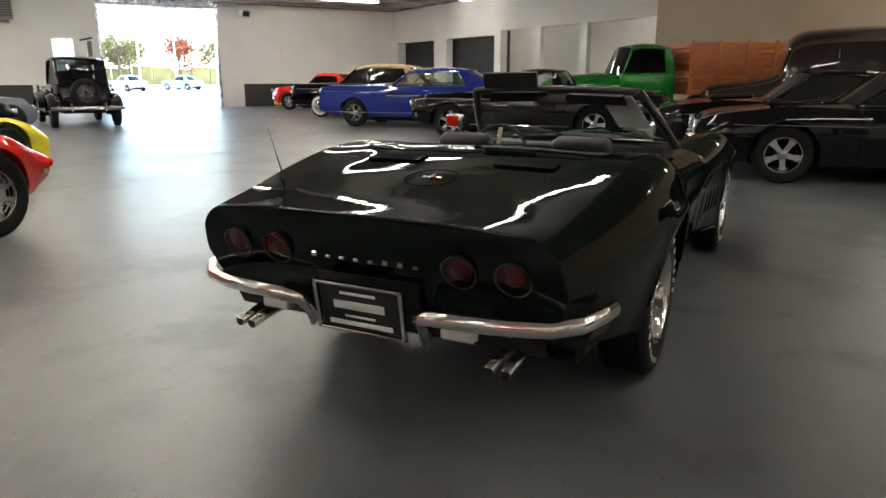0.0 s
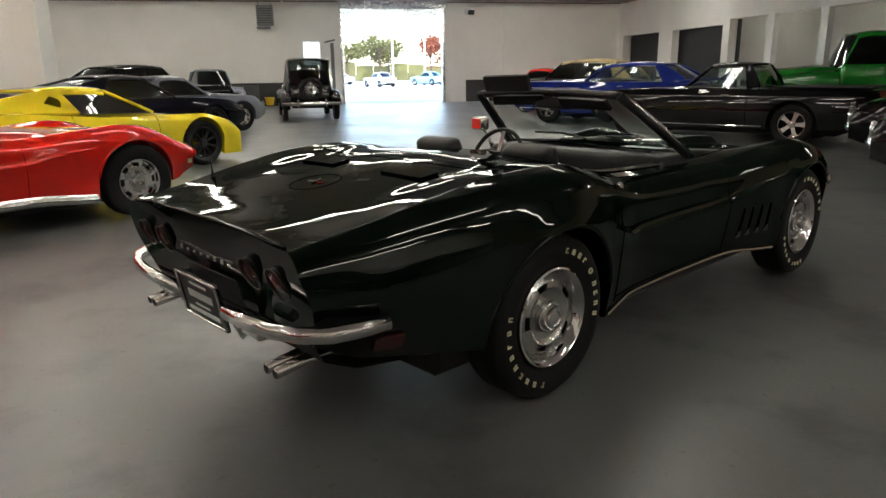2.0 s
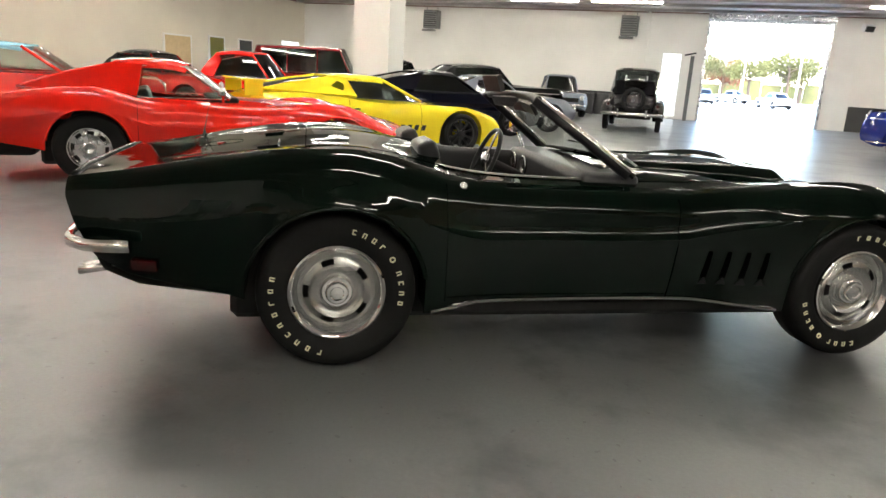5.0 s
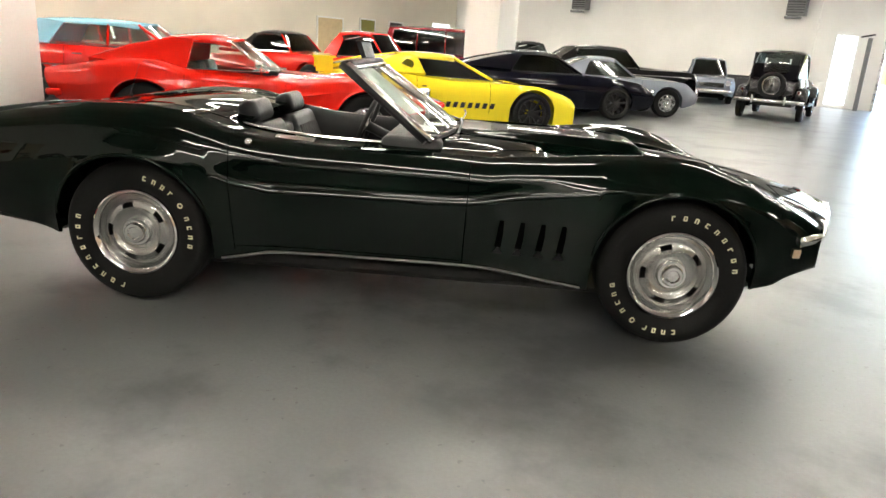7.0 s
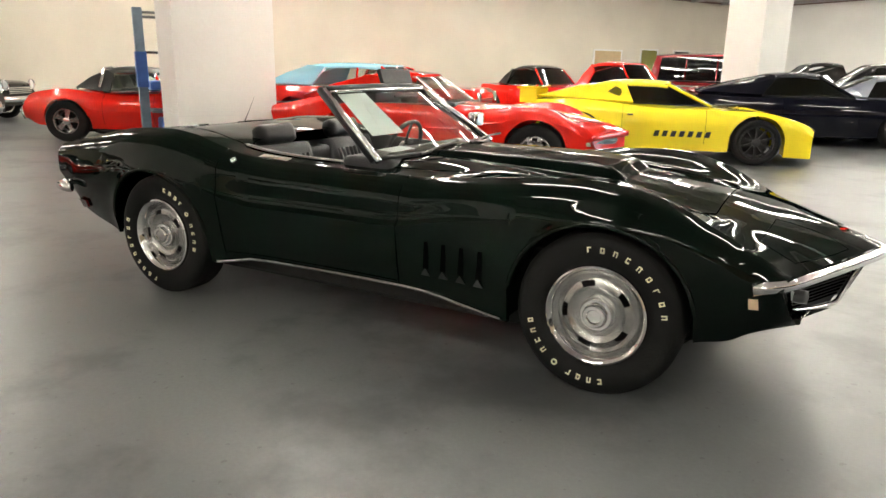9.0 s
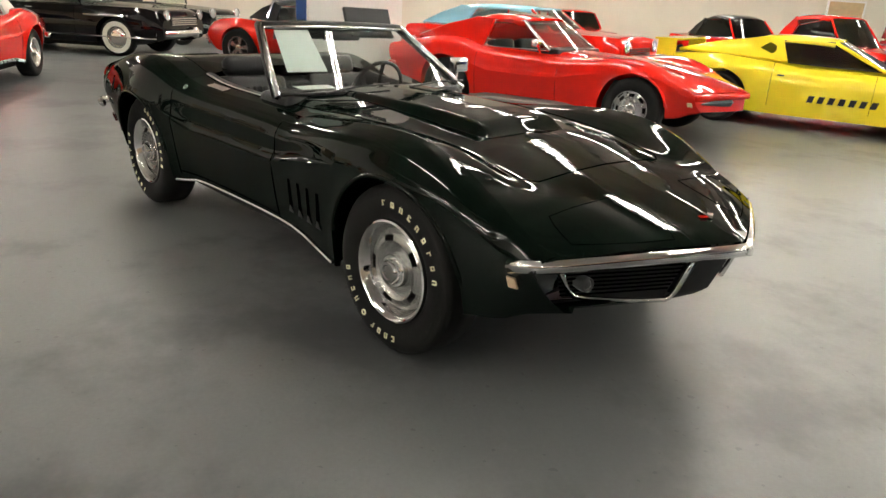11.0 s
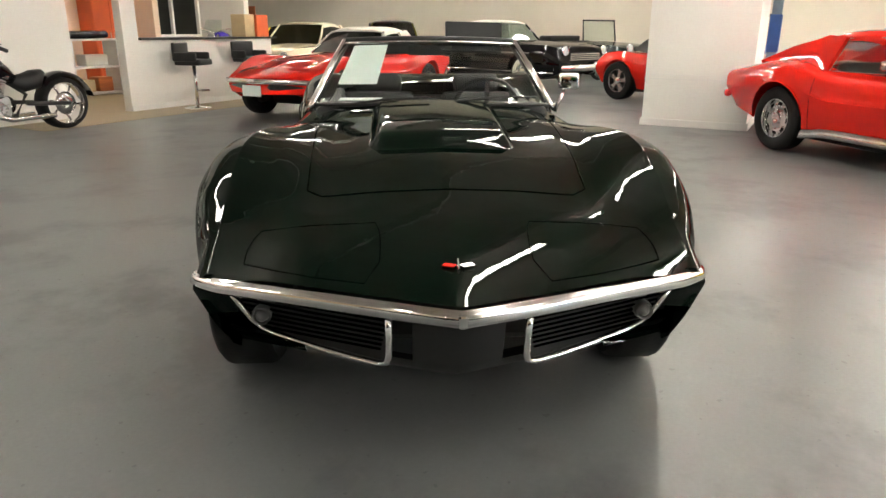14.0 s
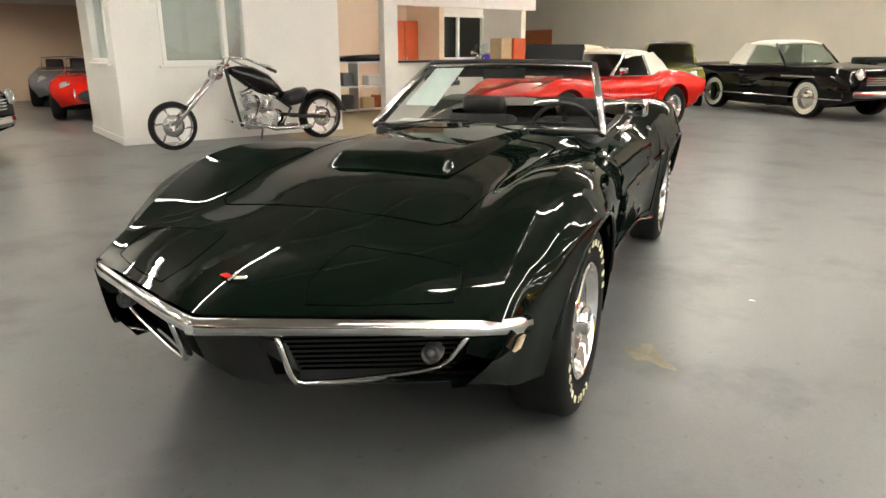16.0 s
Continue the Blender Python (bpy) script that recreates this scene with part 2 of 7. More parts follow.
# ---- mesh tools ----
def part(name, bm, mat, parent=None, label="", smooth=False, m=None):
    """Links a bmesh as one mesh object, under a thing or a part."""
    me = bpy.data.meshes.new(name)
    if smooth:
        for f in bm.faces:
            f.smooth = True
    bm.to_mesh(me)
    bm.free()
    ob = new(name, me)
    me.materials.append(M[mat] if isinstance(mat, str) else mat)
    if parent is not None:
        ob.parent = parent
    if m is not None:
        ob.matrix_basis = m
    if label:
        ob["label"] = label
    return ob


def thing(name, m, label, category, group="", kind=""):
    ob = new(name)
    ob.matrix_basis = m
    ob.empty_display_size = 0.1
    return tagged(ob, label, category, group, kind)


def add_box(bm, x0, x1, y0, y1, z0, z1, bevel=0.0, m=None, seg=1):
    r = bmesh.ops.create_cube(bm, size=1.0)
    vs = r["verts"]
    for v in vs:
        v.co = Vector((x0 + (v.co.x + 0.5) * (x1 - x0), y0 + (v.co.y + 0.5) * (y1 - y0), z0 + (v.co.z + 0.5) * (z1 - z0)))
    if bevel:
        es = list({e for v in vs for e in v.link_edges})
        out = bmesh.ops.bevel(bm, geom=es, offset=bevel, segments=seg, profile=0.6, affect="EDGES")
        vs = list({v for f in out["faces"] for v in f.verts} | {v for v in vs if v.is_valid})
    if m is not None:
        bmesh.ops.transform(bm, matrix=m, verts=vs)
    return vs


def box(x0, x1, y0, y1, z0, z1, bevel=0.0, seg=1):
    bm = bmesh.new()
    add_box(bm, x0, x1, y0, y1, z0, z1, bevel, None, seg)
    return bm


def add_lathe(bm, profile, n=32, axis="y", at=(0, 0, 0), closed=False):
    """Turns a profile of (radius, along) round an axis."""
    rings = []
    for r, a in profile:
        ring = []
        for i in range(n):
            t = 2 * math.pi * i / n
            c, s = r * math.cos(t), r * math.sin(t)
            p = {"y": (c, a, s), "z": (c, s, a), "x": (a, c, s)}[axis]
            ring.append(bm.verts.new(Vector(p) + Vector(at)))
        rings.append(ring)
    pairs = list(zip(rings, rings[1:]))
    if closed:
        pairs.append((rings[-1], rings[0]))
    for a, b in pairs:
        for i in range(n):
            j = (i + 1) % n
            bm.faces.new((a[i], a[j], b[j], b[i]))
    return rings


def lathe(profile, n=32, axis="y", at=(0, 0, 0), closed=False):
    bm = bmesh.new()
    add_lathe(bm, profile, n, axis, at, closed)
    bmesh.ops.recalc_face_normals(bm, faces=bm.faces)
    return bm


def add_tube(bm, pts, r, n=8, radii=None, closed=False):
    """A round bar along a line of points."""
    pts = [Vector(p) for p in pts]
    rings = []
    up = Vector((0, 0, 1))
    for i, p in enumerate(pts):
        a = pts[i - 1] if (i or closed) else p
        b = pts[(i + 1) % len(pts)] if (i + 1 < len(pts) or closed) else p
        d = (b - a).normalized()
        s = d.cross(up)
        if s.length < 1e-3:
            s = d.cross(Vector((1, 0, 0)))
        s.normalize()
        w = s.cross(d)
        rr = radii[i] if radii else r
        rings.append([bm.verts.new(p + rr * (math.cos(2 * math.pi * k / n) * s + math.sin(2 * math.pi * k / n) * w)) for k in range(n)])
    pairs = list(zip(rings, rings[1:])) + ([(rings[-1], rings[0])] if closed else [])
    for a, b in pairs:
        for k in range(n):
            j = (k + 1) % n
            bm.faces.new((a[k], a[j], b[j], b[k]))
    if not closed:
        bm.faces.new(rings[0])
        bm.faces.new(rings[-1])
    return rings


def tube(pts, r, n=8, radii=None, closed=False):
    bm = bmesh.new()
    add_tube(bm, pts, r, n, radii, closed)
    bmesh.ops.recalc_face_normals(bm, faces=bm.faces)
    return bm


def curve_of(pairs):
    """A smooth curve through (x, value) pairs, with no overshoot."""
    xs = np.array([p[0] for p in pairs], float)
    ys = np.array([p[1] for p in pairs], float)
    o = np.argsort(xs)
    xs, ys = xs[o], ys[o]
    h = np.diff(xs)
    d = np.diff(ys) / h
    k = np.zeros(len(xs))
    for i in range(1, len(xs) - 1):
        if d[i - 1] * d[i] > 0:
            w1, w2 = 2 * h[i] + h[i - 1], h[i] + 2 * h[i - 1]
            k[i] = (w1 + w2) / (w1 / d[i - 1] + w2 / d[i])
    k[0], k[-1] = d[0], d[-1]

    def f(x):
        x = min(max(x, xs[0]), xs[-1])
        i = min(max(int(np.searchsorted(xs, x)) - 1, 0), len(h) - 1)
        s = (x - xs[i]) / h[i]
        return float((1 + 2 * s) * (1 - s) ** 2 * ys[i] + s * (1 - s) ** 2 * h[i] * k[i] + s * s * (3 - 2 * s) * ys[i + 1] + s * s * (s - 1) * h[i] * k[i + 1])
    return f


def panel(quad, thick, inset=0.0):
    """A flat slab on four corner points, thickened inwards."""
    q = [Vector(p) for p in quad]
    c = sum(q, Vector()) / 4
    n = (q[1] - q[0]).cross(q[3] - q[0]).normalized()
    if inset:
        q = [p + (c - p).normalized() * inset for p in q]
    bm = bmesh.new()
    a = [bm.verts.new(p) for p in q]
    b = [bm.verts.new(p - n * thick) for p in q]
    bm.faces.new(a)
    bm.faces.new(b[::-1])
    for i in range(4):
        j = (i + 1) % 4
        bm.faces.new((a[i], b[i], b[j], a[j]))
    bmesh.ops.recalc_face_normals(bm, faces=bm.faces)
    return bm

# ---- the hall ----
H = 4.25
ROOM = (-18.0, 13.1, -24.0, 26.9)


def slab(name, boxes, mat, label, category="", kind="structure"):
    bm = bmesh.new()
    for b in boxes:
        add_box(bm, *b)
    ob = part(name, bm, mat, None, "", False, hall(0, 0))
    return tagged(ob, label, category or name.split("_")[0], "", kind)


U0, U1, V0, V1 = ROOM
bm = bmesh.new()
add_box(bm, U0 - 0.2, U1 + 4.0, V0 - 0.2, V1 + 0.05, -0.2, 0.0)
tagged(part("floor", bm, "floor", None, "", False, hall(0, 0)), "worn grey painted concrete floor with stains", "floor", "", "structure")
bm = bmesh.new()
add_box(bm, -600, 600, V1 + 0.05, 900, -0.3, -0.02)
tagged(part("ground", bm, "asphalt", None, "", False, hall(0, 0)), "pale sunlit concrete yard outside the door", "ground", "", "structure")
slab("ceiling", [(U0, U1 + 4, V0, V1, H, H + 0.15)], "ceil", "grey-brown metal deck ceiling")
# the door wall, with its opening
D0, D1, DH = 0.55, 4.85, 3.95
slab("wall_north", [(U0, D0, V1, V1 + 0.3, 0, H), (D1, U1, V1, V1 + 0.3, 0, H), (D0, D1, V1, V1 + 0.3, DH, H)], "wall", "white painted block wall with a roll-up door opening", "wall")
slab("wall_west", [(U0 - 0.3, U0, V0, V1 + 0.3, 0, H)], "wallbeige", "cream painted wall behind the parked cars", "wall")
slab("wall_south", [(U0, U1 + 4, V0 - 0.3, V0, 0, H)], "wall", "off-white far wall", "wall")
# the right wall with its openings and posts, and a deep bay behind them
bays = [(26.4, 23.2, 2.75), (22.15, 18.8, 2.75), (18.4, 11.0, 2.9)]
bxs = [(U1, U1 + 0.3, 26.4, V1, 0, H), (U1, U1 + 0.3, 22.15, 23.2, 0, 2.75), (U1, U1 + 0.3, 18.4, 18.8, 0, 2.75), (U1, U1 + 0.3, 18.4, 26.4, 2.75, H), (U1, U1 + 0.3, 11.0, 18.4, 2.9, H), (U1, U1 + 0.3, V0, 11.0, 0, H)]
slab("wall_east", bxs, "wall", "white painted wall with open bays", "wall")
# the second box is an unseen end wall, added to keep sky light out
slab("wall_bay", [(U1 + 4.0, U1 + 4.3, V0, V1, 0, H), (U1 + 0.002, U1 + 4.3, V1 + 0.002, V1 + 0.3, 0, H + 0.15)], "wall", "white wall at the back of the open bays", "wall")

# ---- car bodies ----
class Skin:
    """A body's outer surface from its curves along x: centre, valley, ridge, widest line and sill; bow draws the nose back at its sides, rake leans the tail.
    A crisp skin breaks along its widest line and swells round its wheel arches."""

    def __init__(self, cv, crisp=None):
        self.f = {k: curve_of(v) for k, v in cv.items()}
        xs = [p[0] for p in cv["zc"]]
        self.x0, self.x1 = min(xs), max(xs)
        self.made = {}
        self.crisp = crisp

    def at(self, x):
        if x in self.made:
            return self.made[x]
        f = self.f
        zc, zr, yr, yb, zb, zs, ys = (f[k](x) for k in ("zc", "zr", "yr", "yb", "zb", "zs", "ys"))
        yv = f["yv"](x) if "yv" in f else 0.62 * yr
        zv = f["zv"](x) if "zv" in f else zc + 0.35 * (zr - zc)
        up = curve_of([(0, zc), (0.45 * yv, zc + 0.3 * (zv - zc)), (yv, zv), (0.5 * (yv + yr), zv + 0.62 * (zr - zv)), (yr, zr)])
        zb = min(max(zb, zs + 0.03), zr - 0.04)
        if self.crisp:
            h, d = zr - zb, yb - yr
            k = min(1.0, h / 0.2) * max(0.0, min(1.0, (min(abs(x - a) for a in self.crisp[0]) - 0.36) / 0.25)) * (1.0 if abs(x) < 1.3 else 0.0)
            upper = curve_of([(zb, yb), (zb + 0.014 * k, yb - 0.0125 * k), (zb + 0.031 * k, yb - 0.0205 * k), (zb + 0.052 * k, yb - 0.0245 * k), (zr - min(0.10, 0.48 * h), yr + 0.80 * d), (zr - min(0.06, 0.30 * h), yr + 0.67 * d), (zr - min(0.025, 0.13 * h), yr + 0.40 * d), (zr, yr)])
            g = zb - zs
            lower = curve_of([(zs, ys), (zs + 0.35 * g, ys + 0.45 * (yb - ys)), (zs + 0.75 * g, ys + 0.80 * (yb - ys)), (zb, yb)])
            flare = self.flare

            def side(z):
                return (upper(z) if z > zb else lower(z)) + flare(x, z)
        else:
            side = curve_of([(zs, ys), (zb, yb), (0.45 * zb + 0.55 * zr, yb - 0.22 * (yb - yr)), (zr, yr)])
        self.made[x] = (up, side, zr, yr, zs, yv, zb)
        return self.made[x]

    def flare(self, x, z):
        wheels, hub, R = self.crisp
        out = 0.0
        for a in wheels:
            d = (math.hypot(x - a, z - hub) - R) / 0.085
            if z > hub - 0.12 and d < 1:
                out = max(out, 0.014 * (1 - max(d, 0)) ** 1.6)
        return out

    def shift(self, x, y, z):
        f = self.f
        if "bow" in f:
            x -= f["bow"](x) * min(abs(y) / 0.72, 1.25) ** (1.12 if self.crisp else 1.6)
        if "rake" in f:
            x += f["rake"](x) * max(0.70 - z, 0)
        return Vector((x, y, z))

    def top(self, x, y, lift=0.0):
        up, side, zr, yr, *_ = self.at(x)
        return self.shift(x, y, up(min(abs(y), yr)) + lift)

    def flank(self, x, z, s=-1, out=0.0):
        return self.shift(x, s * (self.at(x)[1](z) + out), z)


def body_mesh(cv, arches, R, open_x=None, n=64, yi=None, hub=0.335, nose_cap=True, crisp=False, fine=1):
    """A body skin swept along x, with wheel arches cut in the lower edge and, for an open car, a hole for the cockpit."""
    sk = Skin(cv, (arches, hub, R) if crisp else None)
    x0, x1 = sk.x0, sk.x1
    st = set(np.round(np.linspace(x0, x1, n * fine), 4))
    for a in arches:
        for t in np.linspace(-1, 1, 25):
            st.add(round(a + R * math.sin(t * math.pi / 2) * 1.0, 4))
        st |= {round(a - R - 0.003, 4), round(a + R + 0.003, 4)}
    if open_x:
        st |= set(open_x)
    st |= {round(x0 + d, 4) for d in (0.012, 0.035, 0.07)} | {round(x1 - d, 4) for d in (0.01, 0.03, 0.06)}
    st = [x for x in sorted(st) if x0 <= x <= x1]
    na, nb, nu, nl = 8 * fine, 7 * fine, 9 * fine, 6
    bm = bmesh.new()
    rows = []
    for x in st:
        up, side, zr, yr, zs, yv, zb = sk.at(x)
        low = zs
        for a in arches:
            if abs(x - a) < R:
                low = max(low, hub + math.sqrt(R * R - (x - a) ** 2))
        low = min(low, zr - 0.03)
        zb = min(max(zb, low + 0.012), zr - 0.012)
        mid = min(yi if yi else yv, 0.9 * yr)
        pts = [(mid * i / na, up(mid * i / na)) for i in range(na)]
        for i in range(nb):
            y = mid + (yr - mid) * (1 - (1 - i / nb) ** 1.3)
            pts.append((y, up(y)))
        for i in range(nu):
            z = zr + (zb - zr) * (1 - math.cos(math.pi * i / nu)) / 2
            pts.append((side(z), z))
        for i in range(nl + 1):
            z = zb + (low - zb) * i / nl
            pts.append((side(z), z))
        ye, ze = pts[-1]
        pts += [(max(ye - 0.025, 0.02), ze - 0.004), (max(ye - 0.03, 0.02), ze + 0.02), (max(min(ye - 0.22, 0.62), 0.02), ze + 0.02)]
        rows.append(pts)
    half = len(rows[0])
    for sgn in (1, -1):
        vs = [[bm.verts.new(sk.shift(x, sgn * y, z)) for y, z in r] for x, r in zip(st, rows)]
        for i in range(len(st) - 1):
            inside = open_x and st[i] >= open_x[0] - 1e-4 and st[i + 1] <= open_x[1] + 1e-4
            for j in range(half - 1):
                if inside and j < na:
                    continue
                q = (vs[i][j], vs[i][j + 1], vs[i + 1][j + 1], vs[i + 1][j])
                bm.faces.new(q if sgn < 0 else q[::-1])
        m = half - 4
        for row, x in ((vs[0], x0), (vs[-1], x1)) if nose_cap else ((vs[0], x0),):
            c = [bm.verts.new(sk.shift(x, 0, row[0].co.z + (row[m].co.z - row[0].co.z) * k / m)) for k in range(m + 1)]
            for k in range(m):
                bm.faces.new((row[k], row[k + 1], c[k + 1], c[k]))
    bmesh.ops.remove_doubles(bm, verts=bm.verts, dist=0.0006)
    bmesh.ops.recalc_face_normals(bm, faces=bm.faces)
    for e in bm.edges:
        if len(e.link_faces) == 2 and e.calc_face_angle(0) > radians(38 if crisp else 42):
            e.smooth = False
    return bm


WHEELS = {}


def wheel_set(kind, r=0.335, w=0.21):
    """The meshes of one wheel, outer face towards -y: drum, tyre, rim and what sits on it."""
    key = (kind, r, w)
    if key in WHEELS:
        return WHEELS[key]
    h = w / 2
    rr = {"ww": r * 0.56, "wire": r * 0.68, "lowpro": r * 0.72, "big5": r * 0.64, "truck": r * 0.55}.get(kind, r * 0.615)
    out = {}
    out["tyre"] = (lathe([(rr, -h * 0.80), (rr + 0.02, -h * 0.93), (r * 0.84, -h), (r * 0.93, -h * 0.95), (r * 0.985, -h * 0.78), (r, -h * 0.62), (r * 0.994, -h * 0.3), (r, -h * 0.26), (r, h * 0.26), (r * 0.994, h * 0.3), (r, h * 0.62), (r * 0.985, h * 0.78), (r * 0.93, h * 0.95), (rr, h * 0.8)], 48), "tyre", True)
    lip = [(rr, h * 0.5), (rr, -h * 0.80), (rr - 0.004, -h * 0.90), (rr - 0.014, -h * 0.90), (rr - 0.024, -h * 0.74)]
    bm = bmesh.new()
    metal = "chrome"
    if kind == "rally":
        # a polished trim ring, a satin disc with five slots, a raised lug ring and a ribbed cap
        ring = lathe([(rr, h * 0.3), (rr, -h * 0.80), (rr - 0.003, -h * 0.93), (rr - 0.010, -h * 0.97), (rr - 0.020, -h * 0.90), (rr - 0.030, -h * 0.72), (rr - 0.036, -h * 0.56), (rr - 0.040, -h * 0.50)], 64)
        out["trim_ring"] = (ring, "chrome", True)
        prof = [(rr - 0.038, -h * 0.46), (0.158, -h * 0.52), (0.150, -h * 0.60), (0.142, -h * 0.66), (0.118, -h * 0.70), (0.112, -h * 0.66), (0.104, -h * 0.60), (0.086, -h * 0.56), (0.074, -h * 0.56), (0.06, -h * 0.5)]
        n = 60
        rg = [[bm.verts.new((r_ * math.cos(2 * math.pi * i / n), a_, r_ * math.sin(2 * math.pi * i / n))) for i in range(n)] for r_, a_ in prof]
        for k, (p, q) in enumerate(zip(rg, rg[1:])):
            for i in range(n):
                if k == 3 and i % 12 in (4, 5, 6, 7):
                    continue
                j = (i + 1) % n
                bm.faces.new((p[i], p[j], q[j], q[i]))
        metal = "argent"
        cap = lathe([(0.066, -h * 0.5), (0.066, -h * 0.74), (0.062, -h * 0.80), (0.050, -h * 0.80), (0.047, -h * 0.98), (0.042, -h * 1.04), (0.030, -h * 1.05), (0.026, -h * 1.00), (0.0, -h * 1.01)], 56)
        for v in cap.verts:
            q = math.hypot(v.co.x, v.co.z)
            if 0.044 < q < 0.052 and v.co.y > -h * 0.99:
                t = math.atan2(v.co.z, v.co.x)
                f = 1 + 0.05 * (1 if int(round(t / (2 * math.pi) * 56)) % 2 else -1)
                v.co.x *= f
                v.co.z *= f
        out["hub_cap"] = (cap, "chrome", True)
    elif kind == "slot8":
        # a dished cast wheel: polished lip, eight rounded slots, a raised middle
        out["trim_ring"] = (lathe([(rr, h * 0.3), (rr, -h * 0.80), (rr - 0.004, -h * 0.92), (rr - 0.013, -h * 0.92), (rr - 0.020, -h * 0.74), (rr - 0.026, -h * 0.50)], 56), "chrome", True)
        prof = [(rr - 0.024, -h * 0.48), (rr * 0.86, -h * 0.50), (rr * 0.83, -h * 0.52), (rr * 0.66, -h * 0.62), (rr * 0.62, -h * 0.60), (rr * 0.48, -h * 0.56), (rr * 0.36, -h * 0.60), (rr * 0.30, -h * 0.60)]
        n = 64
        rg = [[bm.verts.new((q * math.cos(2 * math.pi * i / n), a, q * math.sin(2 * math.pi * i / n))) for i in range(n)] for q, a in prof]
        for k, (p, q) in enumerate(zip(rg, rg[1:])):
            for i in range(n):
                if k == 2 and i % 8 in (2, 3, 4, 5):
                    continue
                j = (i + 1) % n
                bm.faces.new((p[i], p[j], q[j], q[i]))
        metal = "alu"
        out["hub_cap"] = (lathe([(rr * 0.31, -h * 0.55), (rr * 0.30, -h * 0.74), (rr * 0.26, -h * 0.80), (rr * 0.16, -h * 0.80), (rr * 0.13, -h * 0.77), (0.0, -h * 0.77)], 32), "dullchrome", True)
    elif kind in ("five", "lowpro", "big5"):
        add_lathe(bm, lip, 40)
        n = {"five": 5, "lowpro": 10, "big5": 5}[kind]
        wd = {"five": 0.42, "lowpro": 0.28, "big5": 0.36}[kind]
        for i in range(n):
            a = 2 * math.pi * i / n
            da = math.pi / n
            pts = []
            for q, f in ((0.055, 1.0), (rr * 0.62, wd), (rr - 0.02, wd * 1.1)):
                pts.append((q, a - da * f, a + da * f))
            for dz, flip in ((-h * 0.62, 1), (-h * 0.35, -1)):
                for (q0, a0, b0), (q1, a1, b1) in zip(pts, pts[1:]):
                    bm.faces.new([bm.verts.new((q * math.cos(t), dz, q * math.sin(t))) for q, t in ((q0, a0), (q1, a1), (q1, b1), (q0, b0))])
            for k in (1, 2):
                for (q0, *s0), (q1, *s1) in zip(pts, pts[1:]):
                    bm.faces.new([bm.verts.new((q * math.cos(t), d, q * math.sin(t))) for q, t, d in ((q0, s0[k - 1], -h * 0.62), (q1, s1[k - 1], -h * 0.62), (q1, s1[k - 1], -h * 0.35), (q0, s0[k - 1], -h * 0.35))])
        metal = {"five": "argent", "lowpro": "black", "big5": "chrome"}[kind]
        out["hub_cap"] = (lathe([(0.06, -h * 0.55), (0.055, -h * 0.75), (0.03, -h * 0.8), (0.0, -h * 0.82)], 24), "dullchrome" if kind != "lowpro" else "black", True)
    else:
        add_lathe(bm, lip + [(rr - 0.03, -h * 0.55), (rr * 0.75, -h * 0.7), (rr * 0.55, -h * 0.8), (rr * 0.3, -h * 0.86), (0, -h * 0.9)], 40)
        if kind == "ww":
            out["white_wall"] = (lathe([(rr + 0.005, -h * 0.905), (rr + 0.02, -h * 0.955), (r * 0.83, -h * 1.02), (r * 0.83, -h * 0.99)], 40), "whitetop", True)
        if kind == "wire":
            bm.free()
            bm = bmesh.new()
            add_lathe(bm, lip, 40)
            for i in range(28):
                a = 2 * math.pi * i / 28
                b = a + (0.35 if i % 2 else -0.35)
                add_tube(bm, [(0.04 * math.cos(b), -h * 0.8, 0.04 * math.sin(b)), (rr * 0.97 * math.cos(a), -h * 0.6, rr * 0.97 * math.sin(a))], 0.004, 5)
    bmesh.ops.recalc_face_normals(bm, faces=bm.faces)
    out["rim"] = (bm, metal, True)
    res = {}
    for k, (b, mat, sm) in out.items():
        me = bpy.data.meshes.new(k)
        for f in b.faces:
            f.smooth = True
        for e in b.edges:
            if len(e.link_faces) == 2 and e.calc_face_angle(0) > radians(35):
                e.smooth = False
        b.to_mesh(me)
        b.free()
        me.materials.append(M[mat])
        res[k] = me
    me = bpy.data.meshes.new("drum")
    b = lathe([(rr * 0.8, -h * 0.1), (rr * 0.8, h * 0.8), (0.05, h * 0.8)], 24)
    b.to_mesh(me)
    b.free()
    me.materials.append(M["under"])
    res["drum"] = me
    WHEELS[key] = res
    return res


def put_wheel(car, kind, x, y, r=0.335, w=0.21, spin=0.0, label=""):
    s = wheel_set(kind, r, w)
    hub = new("wheel", s["drum"])
    hub.parent = car
    hub.matrix_basis = pose(x, y, r, 0, 0, 180 if y > 0 else 0) @ pose(0, 0, 0, 0, spin, 0)
    for k, me in s.items():
        if k != "drum":
            o = new(k, me)
            o.parent = hub
    if label:
        hub["label"] = label
    return hub


def scaled(cv, sx=1.0, sy=1.0, sz=1.0):
    return {k: [(x * sx, v * (sy if k[0] == "y" else sz)) for x, v in p] for k, p in cv.items()}


